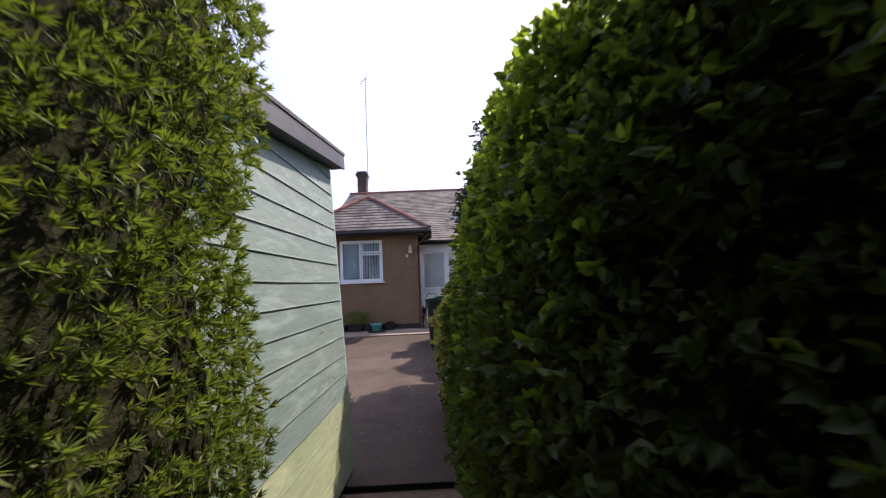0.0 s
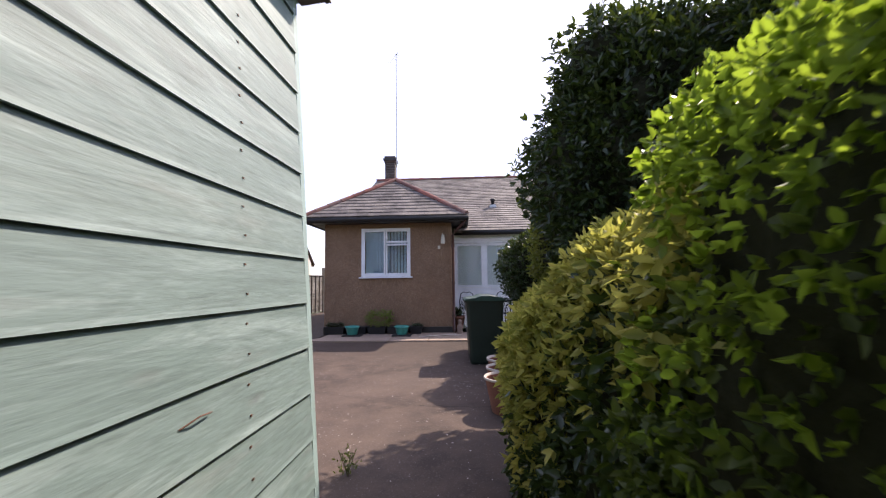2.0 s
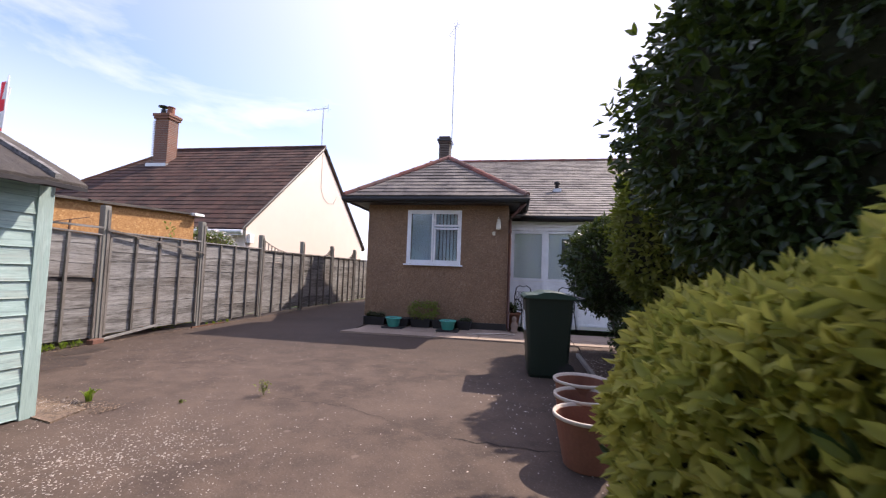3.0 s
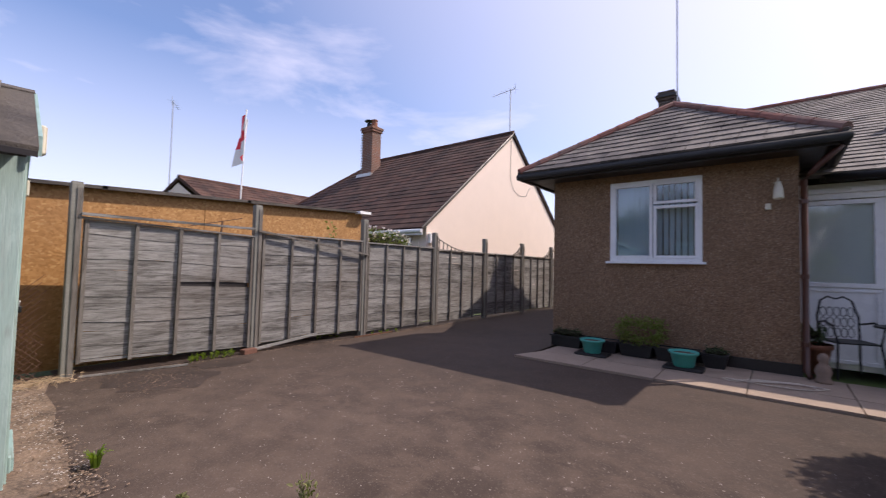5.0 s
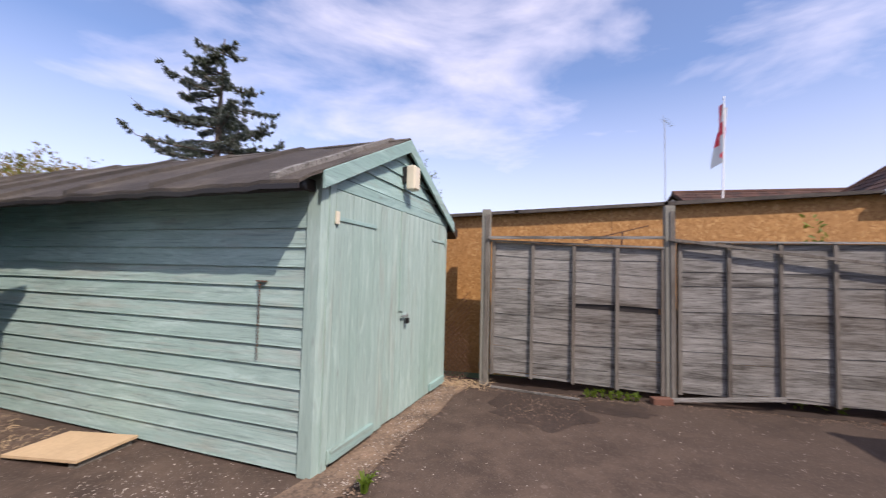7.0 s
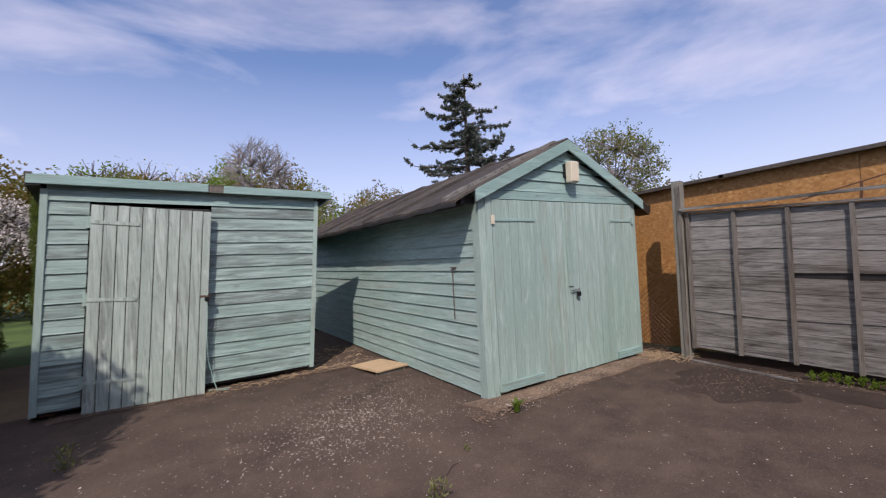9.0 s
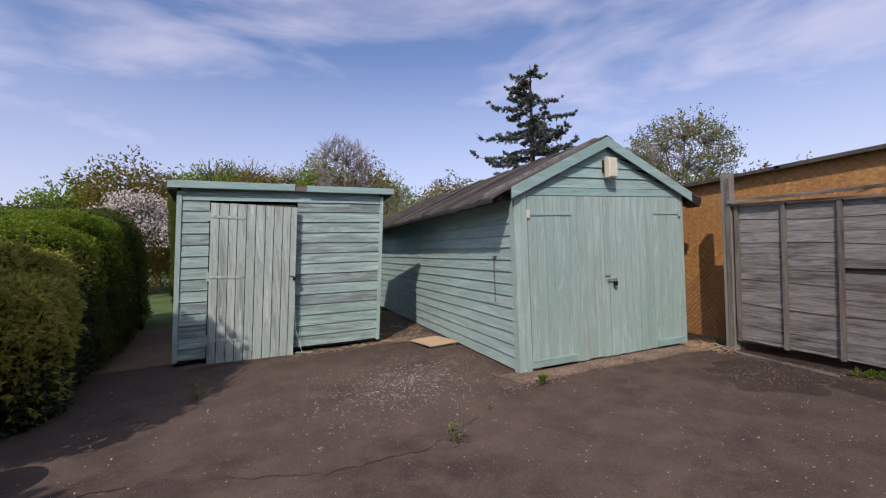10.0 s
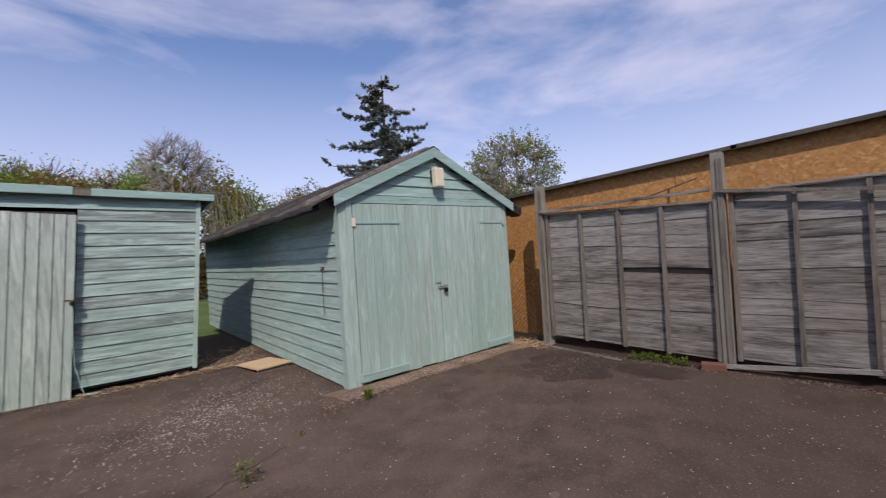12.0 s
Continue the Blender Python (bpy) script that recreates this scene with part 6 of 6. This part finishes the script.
for k, (lo, hi, cnt) in enumerate((((0.14, -2.6, -0.4), (1.9, 1.6, 2.3), 38000), ((-0.1, 0.85, -0.3), (1.8, 2.75, 2.04), 30000), ((-0.07, 2.3, -0.3), (1.7, 3.5, 1.8), 16000))):
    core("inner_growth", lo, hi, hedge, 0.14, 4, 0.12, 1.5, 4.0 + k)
    p, n = shell_points(lo, hi, cnt, 4, 0.12, 1.5, 4.0 + k, 0.14)
    near = ((p[:, 0] < 0.95) & (p[:, 1] > -0.4)) | (rng.uniform(0, 1, len(p)) < 0.45)
    p, n = p[near], n[near]
    # Leaves low down and at the path's start take the shade-coloured copy.
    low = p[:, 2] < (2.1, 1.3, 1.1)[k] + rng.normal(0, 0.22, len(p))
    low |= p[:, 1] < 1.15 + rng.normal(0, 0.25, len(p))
    if k == 2:
        yellow = (p[:, 1] > 3.15 + rng.normal(0, 0.1, len(p))) & (p[:, 2] < 1.45) & (p[:, 2] > 1.0 + rng.normal(0, 0.1, len(p)))
        leaves_mesh(p[yellow], n[yellow], 0.045, "golden_leaves", leaf_gold, hedge, 0.44, 0.3, 0.8, "golden leaves of the next bush grown through", 3, 0.2)
        p, n, low = p[~yellow], n[~yellow], low[~yellow]
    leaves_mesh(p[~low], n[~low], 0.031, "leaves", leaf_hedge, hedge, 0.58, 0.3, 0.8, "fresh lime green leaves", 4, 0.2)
    leaves_mesh(p[low], n[low], 0.031, "inner_leaves", leaf_shade, hedge, 0.58, 0.3, 0.8, "low and near leaves with shade in their colour", 4, 0.2)

gold = thing("golden_bush", "golden yellow variegated bush beside the driveway", "bush")
for k, (lo, hi, cnt) in enumerate((((-0.08, 3.1, -0.2), (1.5, 4.6, 1.52), 13000), ((-0.19, 3.95, -0.2), (1.2, 5.3, 1.26), 13000))):
    core("inner_growth", lo, hi, gold, 0.13, 3.2, 0.12, 2.0, 6.0 + k)
    p, n = shell_points(lo, hi, cnt, 3.2, 0.12, 2.0, 6.0 + k, 0.12)
    # Lower leaves switch to a dark material that stands in for shade.
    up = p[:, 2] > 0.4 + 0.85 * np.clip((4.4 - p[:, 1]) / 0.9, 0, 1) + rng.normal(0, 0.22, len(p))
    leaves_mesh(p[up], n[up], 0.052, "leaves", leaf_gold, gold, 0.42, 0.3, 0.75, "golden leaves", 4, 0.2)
    leaves_mesh(p[~up], n[~up], 0.05, "lower_leaves", leaf_dark, gold, 0.5, 0.25, 0.75, "lower leaves in dark green for shade", 2)


def branch(m, a, b, r0, r1, bend=0.06, sides=6):
    a, b = Vector(a), Vector(b)
    L = (b - a).length
    pts = [a.lerp(b, t) + Vector((random.gauss(0, bend), random.gauss(0, bend), random.gauss(0, bend * 0.5))) * L * (1 if 0 < t < 1 else 0) for t in (0, 0.33, 0.66, 1)]
    m.tube(pts, [r0 + (r1 - r0) * t for t in (0, 0.33, 0.66, 1)], sides, cap=False)
    return pts


tree = thing("evergreen_tree", "tall dark evergreen tree behind the golden bush", "tree")
tm = Mesh()
branch(tm, (1.15, 6.0, 0), (1.15, 6.0, 2.2), 0.12, 0.09, 0.02, 10)
for k in range(9):
    a = k * 2.4
    branch(tm, (1.15, 6.0, 1.0 + k * 0.2), (1.2 + 0.6 * math.cos(a), 6.1 + 0.6 * math.sin(a), 1.5 + k * 0.2), 0.05, 0.02)
part("trunk", tm, bark_mat, tree)
for k, (lo, hi, cnt) in enumerate((((0.2, 5.1, 1.0), (2.3, 7.1, 3.4), 12000), ((0.55, 5.2, 2.0), (2.4, 7.1, 3.85), 7000), ((1.4, 4.5, 1.3), (2.9, 6.0, 3.5), 7000))):
    core("inner_growth", lo, hi, tree, 0.22, 2.4, 0.3, 1.3, 11.0 + k)
    p, n = shell_points(lo, hi, cnt, 2.4, 0.3, 1.3, 11.0 + k, 0.28)
    leaves_mesh(p, n, 0.075, "crown", leaf_dark, tree, 0.42, 0.25, 0.85, "dark glossy leaves", 2, 0.3)


def round_shrub(name, label, c, r, z0, z1, count, size, mat, seed, legs=4, rough=0.16):
    t = thing(name, label, "shrub")
    m = Mesh()
    for k in range(legs):
        a = k * 6.283 / legs + seed
        branch(m, (c[0] + 0.08 * math.cos(a), c[1] + 0.08 * math.sin(a), 0), (c[0] + 0.5 * r * math.cos(a), c[1] + 0.5 * r * math.sin(a), z0 + 0.5), 0.045, 0.025)
    part("trunk", m, bark_mat, t)
    lo, hi = (c[0] - r, c[1] - r, z0), (c[0] + r, c[1] + r, z1)
    core("inner_growth", lo, hi, t, 0.16, 2.3, rough, 1.7, seed)
    p, n = shell_points(lo, hi, count, 2.3, rough, 1.7, seed, 0.22)
    leaves_mesh(p, n, size, "crown", mat, t, 0.45, 0.25, 0.8, "", 2)
    return t


round_shrub("dark_shrub", "rounded dark evergreen shrub by the porch", (1.25, 10.3), 1.0, 0.55, 2.2, 9000, 0.06, leaf_dark, 21.0)
round_shrub("golden_conifer", "golden tipped conifer over the flower bed", (1.58, 8.7), 0.97, 0.75, 2.85, 9000, 0.075, leaf_goldcon, 25.0)
round_shrub("bed_shrub", "low dark shrub in the flower bed", (1.5, 9.6), 0.75, 0.02, 0.8, 2600, 0.05, leaf_dark, 28.0, 2)
round_shrub("bed_shrub", "low dark shrub beside the golden conifer", (1.3, 8.35), 0.68, 0.02, 0.95, 3600, 0.05, leaf_dark, 33.0, 3)


def tuft(at, blades, length, mat, label, name="strappy_plant", width=0.02):
    t = thing(name, label, "plant", pose(*at))
    m = Mesh()
    for k in range(blades):
        a, r = random.uniform(0, 6.28), random.uniform(0.35, 1.0)
        L = length * random.uniform(0.6, 1.1)
        d, s = Vector((math.cos(a), math.sin(a), 0)), Vector((-math.sin(a), math.cos(a), 0))
        pts = [Vector((0, 0, 0)) + d * 0.02, d * L * 0.3 * r + Vector((0, 0, L * 0.55)), d * L * 0.6 * r + Vector((0, 0, L * 0.85)), d * L * 0.85 * r + Vector((0, 0, L * 0.8))]
        w = [width, width * 0.9, width * 0.6, 0.001]
        v = []
        for q, ww in zip(pts, w):
            v += [q - s * ww / 2, q + s * ww / 2 + Vector((0, 0, ww * 0.3))]
        m.add(v, [(0, 1, 3, 2), (2, 3, 5, 4), (4, 5, 7, 6)])
    part("blades", m, mat, t)


for x, y in ((1.9, 8.15), (2.2, 8.7), (2.5, 9.2), (1.4, 8.0)):
    tuft((x, y, 0.025), 26, 0.4, leaf_spring, "strappy green leaves in the flower bed")
tuft((0.2, -0.9, -0.11), 34, 0.42, leaf_hedge, "dark strappy plant at the hedge foot", width=0.035)


def weed(at, size, label, count=40, mat=leaf_weed):
    t = thing("weed", label, "weed", pose(*at))
    m = Mesh()
    for k in range(5):
        a = random.uniform(0, 6.28)
        m.tube([(0, 0, 0), (0.2 * size * math.cos(a), 0.2 * size * math.sin(a), size * 0.6), (0.35 * size * math.cos(a), 0.35 * size * math.sin(a), size)], 0.0025, 4)
    part("stem", m, mat, t)
    p = rng.normal(0, 0.22 * size, (count, 3))
    p[:, 2] = np.abs(rng.uniform(0.1, 1, count)) * size
    leaves_mesh(p, rng.normal(0, 1, (count, 3)) + (0, 0, 0.4), 0.03, "leaves", mat, t, 0.45, 0.2, 0.4)


weed((-1.2, 4.95, 0), 0.16, "pale green weed growing through the tarmac", 60)
weed((-2.83, 7.0, 0), 0.14, "thin pale weed growing through the tarmac", 45)
weed((-3.35, 6.6, 0), 0.03, "tiny weed in the tarmac", 12)
tuft((-4.07, 6.4, 0.01), 40, 0.11, leaf_hedge, "bright green weed before the garage corner", "weed_clump", 0.014)
for k in range(7):
    weed((FX + 0.13 + random.uniform(-0.03, 0.08), 7.78 + k * 0.08, 0), 0.08, "leafy weed at the fence foot", 36, leaf_hedge)
for k in range(4):
    weed((FX + 0.12, 10.7 + k * 0.2, 0), 0.06, "small weed at the fence foot", 20, leaf_hedge)
shrub("fence_bush", "white flowering bush behind the fence", (-8.9, 11.3, 0.6), (-7.1, 12.7, 2.05), 3000, 0.05, leaf_shade, spread=0.9)
p, n = shell_points((-8.9, 11.3, 0.6), (-7.1, 12.7, 2.08), 900, 2.6, 0.1, 1.8, 3.0, 0.02)
leaves_mesh(p, n, 0.05, "flowers", blossom, None, 0.8, 0.2, 0.9, "white flowers on the bush behind the fence", kind="stuff")
shrub("creeper", "pale green creeper over the fence", (-6.98, 9.75, -0.4), (-6.73, 10.2, 1.97), 520, 0.07, leaf_spring, shrink=None, spread=1.0)


def spruce(at, h):
    t = thing("spruce_tree", "blue green spruce with drooping tiers of branches", "tree", pose(*at))
    part("trunk", Mesh().tube([(0, 0, 0), (0.02, 0, h * 0.5), (0, 0.02, h)], [0.13, 0.08, 0.012], 8), bark_mat, t)
    m, P, N = Mesh(), [], []
    z = 0.8
    while z < h - 0.15:
        k = (h - z) / h
        for b in range(5 if k > 0.25 else 4):
            a = random.uniform(0, 6.28)
            L = (0.2 + 3.0 * k ** 0.8) * random.uniform(0.65, 1.15)
            d = Vector((math.cos(a), math.sin(a), 0))
            pts = [Vector((0, 0, z)), Vector((0, 0, z - 0.02)) + d * L * 0.5, Vector((0, 0, z + 0.02 * L)) + d * L * 0.85, Vector((0, 0, z + 0.16 * L)) + d * L]
            m.tube(pts, [0.02, 0.014, 0.008, 0.003], 4, cap=False)
            for i in range(int(L * 26)):
                s = random.uniform(0.12, 1.0)
                q = pts[0].lerp(pts[2], s / 0.85) if s < 0.85 else pts[2].lerp(pts[3], (s - 0.85) / 0.15)
                lat = Vector((-d.y, d.x, 0)) * random.choice((-1, 1))
                w = (0.05 + 0.26 * L * (1.05 - s)) * random.uniform(0.2, 1)
                tip = q + lat * w + Vector((0, 0, -0.2 * w)) + d * 0.5 * w
                for _ in range(6):
                    qq = q.lerp(tip, random.uniform(0, 1))
                    P.append(qq)
                    N.append((lat * 0.7 + d * 0.8 + Vector((0, 0, -0.1))).normalized())
        z += 0.21 + 0.12 * k
    part("bough", m, bark_mat, t)
    leaves_mesh([tuple(q) for q in P], [tuple(q) for q in N], 0.075, "needles", leaf_spruce, t, 0.26, 0.3, 0.5, "", 4, -0.25)


spruce((-8.85, 0.57, 0), 6.15)


def bare_tree(at, h, spread, mat, leaf=None, leaf_n=0, name="bare_tree", label="leafless tree with a dome of fine twigs", size=0.06, depth=5, forks=4):
    t = thing(name, label, "tree", pose(*at))
    m, tips = Mesh(), []

    def grow(a, d, L, r, lvl):
        b = a + d * L
        m.tube([a, a.lerp(b, 0.5) + Vector((random.gauss(0, 0.03), random.gauss(0, 0.03), 0)) * L, b], [r, r * 0.8, r * 0.6], 5 if lvl < 3 else 3, cap=False)
        if lvl >= depth:
            tips.append(b)
            return
        for _ in range(forks if lvl else forks + 2):
            e = (d + Vector((random.gauss(0, spread), random.gauss(0, spread), random.gauss(0.12, spread * 0.6)))).normalized()
            grow(a.lerp(b, random.uniform(0.55, 1.0)), e, L * random.uniform(0.6, 0.85), r * 0.58, lvl + 1)
            if lvl >= 2:
                tips.append(b)

    grow(Vector((0, 0, 0)), Vector((0, 0, 1)), h * 0.3, h * 0.025, 0)
    top = max(q[2] for q in m.v)
    k = h / top
    m.v = [(x * k, y * k, z * k) for x, y, z in m.v]
    part("bough", m, mat, t)
    if leaf:
        P = np.array([tuple(q * k) for q in tips])
        P = P[rng.integers(0, len(P), leaf_n)] + rng.normal(0, 0.12, (leaf_n, 3))
        leaves_mesh(P, rng.normal(0, 1, (leaf_n, 3)), size, "leaves", leaf, t, 0.6, 0.2, 0.5)




def domed_tree(name, label, at, z0, z1, r, twigs, mat, leaf=None, leaf_n=0, size=0.08, thick=0.016, squash=1.0, fine=3):
    """A round headed tree: limbs that reach an even dome, each ending in a spray of twigs."""
    t = thing(name, label, "tree", pose(*at))
    m, ends = Mesh(), []
    mid, half = (z0 + z1) / 2, (z1 - z0) / 2
    root = Vector((0, 0, z0 * 0.75))
    m.tube([(0, 0, 0), (0.04, 0.02, z0 * 0.4), root], [r * 0.09, r * 0.07, r * 0.06], 8, cap=False)
    limbs = []
    for k in range(9):
        a = k * 2.4
        e = Vector((0.5 * r * math.cos(a), 0.5 * r * math.sin(a), mid + half * random.uniform(-0.3, 0.5)))
        limbs.append([root.lerp(e, s) + Vector((random.gauss(0, 0.03), random.gauss(0, 0.03), 0)) * r for s in (0.0, 0.4, 0.7, 1.0)])
        m.tube(limbs[-1], [r * 0.035, r * 0.026, r * 0.018, r * 0.012], 5, cap=False)
    for _ in range(twigs):
        u = Vector((random.gauss(0, 1), random.gauss(0, 1), random.gauss(0.25, 0.8))).normalized()
        rr = random.uniform(0.78, 1.03) + 0.10 * noise.noise(u * 2.3)
        tip = Vector((u.x * r * rr, u.y * r * rr * squash, mid + u.z * half * rr))
        at_limb = min((q for l in limbs for q in l[1:]), key=lambda q: (q - tip).length + random.uniform(0, 0.5) * r)
        mid1 = at_limb.lerp(tip, 0.5) + Vector((random.gauss(0, 0.06), random.gauss(0, 0.06), 0.05)) * r
        m.tube([at_limb, mid1, tip], [thick, thick * 0.7, thick * 0.3], 3, cap=False)
        ends += [at_limb.lerp(mid1, random.random()), mid1.lerp(tip, random.random()), tip]
        for _ in range(fine):
            q = mid1.lerp(tip, random.uniform(0, 0.8))
            e = q + ((tip - mid1).normalized() + Vector((random.gauss(0, 0.5), random.gauss(0, 0.5), random.gauss(0.2, 0.4)))) * 0.14 * r
            m.tube([q, e], [thick * 0.5, thick * 0.25], 3, cap=False)
            ends.append(e)
    part("bough", m, mat, t)
    if leaf:
        P = np.array([tuple(q) for q in ends])
        P = P[rng.integers(0, len(P), leaf_n)] + rng.normal(0, 0.03 * r, (leaf_n, 3))
        leaves_mesh(P, rng.normal(0, 1, (leaf_n, 3)), size, "leaves", leaf, t, 0.6, 0.2, 0.5)


domed_tree("bare_tree", "leafless tree with a round dome of fine grey twigs", (-5.92, -8.84, 0), 3.3, 6.5, 1.5, 420, twig_mat, thick=0.014)
domed_tree("budding_tree", "rounded tree breaking into pale green leaf", (-9.85, 3.96, 0), 1.9, 3.85, 1.08, 380, twig_mat, leaf_spring, 9000, 0.042, 0.009)
bare_tree((1.9, -9.0, 0), 3.9, 0.36, bark_mat, blossom, 9500, "blossom_tree", "small tree covered in pale pink blossom", 0.075)
bare_tree((-1.2, -15.5, 0), 6.6, 0.5, bark_mat, leaf_spring, 900, "bare_tree", "gnarled tree with sparse leaves", 0.09, 4)
bare_tree((-3.4, -15.0, 0), 6.9, 0.42, bark_mat, blossom, 1800, "russet_tree", "tree with sparse pink brown leaves", 0.1, 5, 3)
for k in range(22):
    heading = radians(112 + k * 4.1)
    d = (26, 22, 24.5)[k % 3]
    x, y = -1.6 - d * math.sin(heading), 9.6 + d * math.cos(heading)
    h = (6.5, 5.7, 6.2, 5.9, 6.9)[k % 5] - (1.6 if k < 12 else 0.0) - (1.4 if k > 18 else 0.0)
    r = 1.9 + 0.4 * math.sin(k * 3.1)
    shrub("far_hedge", ("loose olive green tree at the garden's end", "rust tinged spring tree at the garden's end", "dark green tree at the garden's end")[k % 3], (x - r, y - r, -0.3), (x + r, y + r, h), 8500, 0.13,
          (leaf_spring, leaf_russet, leaf_hedge)[k % 3], category="tree", rough=1.0, scale=0.8, seed=30.0 + k, depth=1.3, spread=1.0, shrink=None, fan=2, power=2.1)
shrub("garden_bush", "dark green bush beyond the hedge", (2.9, -7.5, -0.3), (4.8, -2.0, 2.6), 8000, 0.08, leaf_hedge, category="bush", rough=0.3, scale=0.8, seed=77.0, depth=0.3, spread=0.9, shrink=0.3, fan=2)
sprigs = thing("climbing_shrub", "yellow green shoots behind the garage roof", "shrub")
sp = Mesh()
P = []
for k in range(90):
    x, y = random.uniform(-8.9, -4.9), random.uniform(-2.6, -1.1)
    h = random.uniform(2.4, 3.4)
    sp.tube([(x, y, 0), (x + random.gauss(0, 0.1), y, h * 0.6), (x + random.gauss(0, 0.2), y + random.gauss(0, 0.1), h)], 0.006, 4, cap=False)
    P += [(x + random.gauss(0, 0.08), y + random.gauss(0, 0.08), random.uniform(1.4, h)) for _ in range(36)]
part("stem_cluster", sp, twig_mat, sprigs)
leaves_mesh(P, rng.normal(0, 1, (len(P), 3)), 0.06, "leaves", leaf_spring, sprigs, 0.5, 0.2, 0.5)
for x, y, h, r in ((-14, 27, 4.5, 2.2), (-19, 26, 4.6, 2.0), (10, 24, 5, 3), (-26, 5, 4, 2.5)):
    shrub("far_tree", "distant leafy tree beyond the roofs", (x - r, y - r, -0.2), (x + r, y + r, h), 3500, 0.16, leaf_spring, category="tree", rough=0.5, scale=0.7, seed=50 + x, depth=0.4, spread=0.9, shrink=0.4)
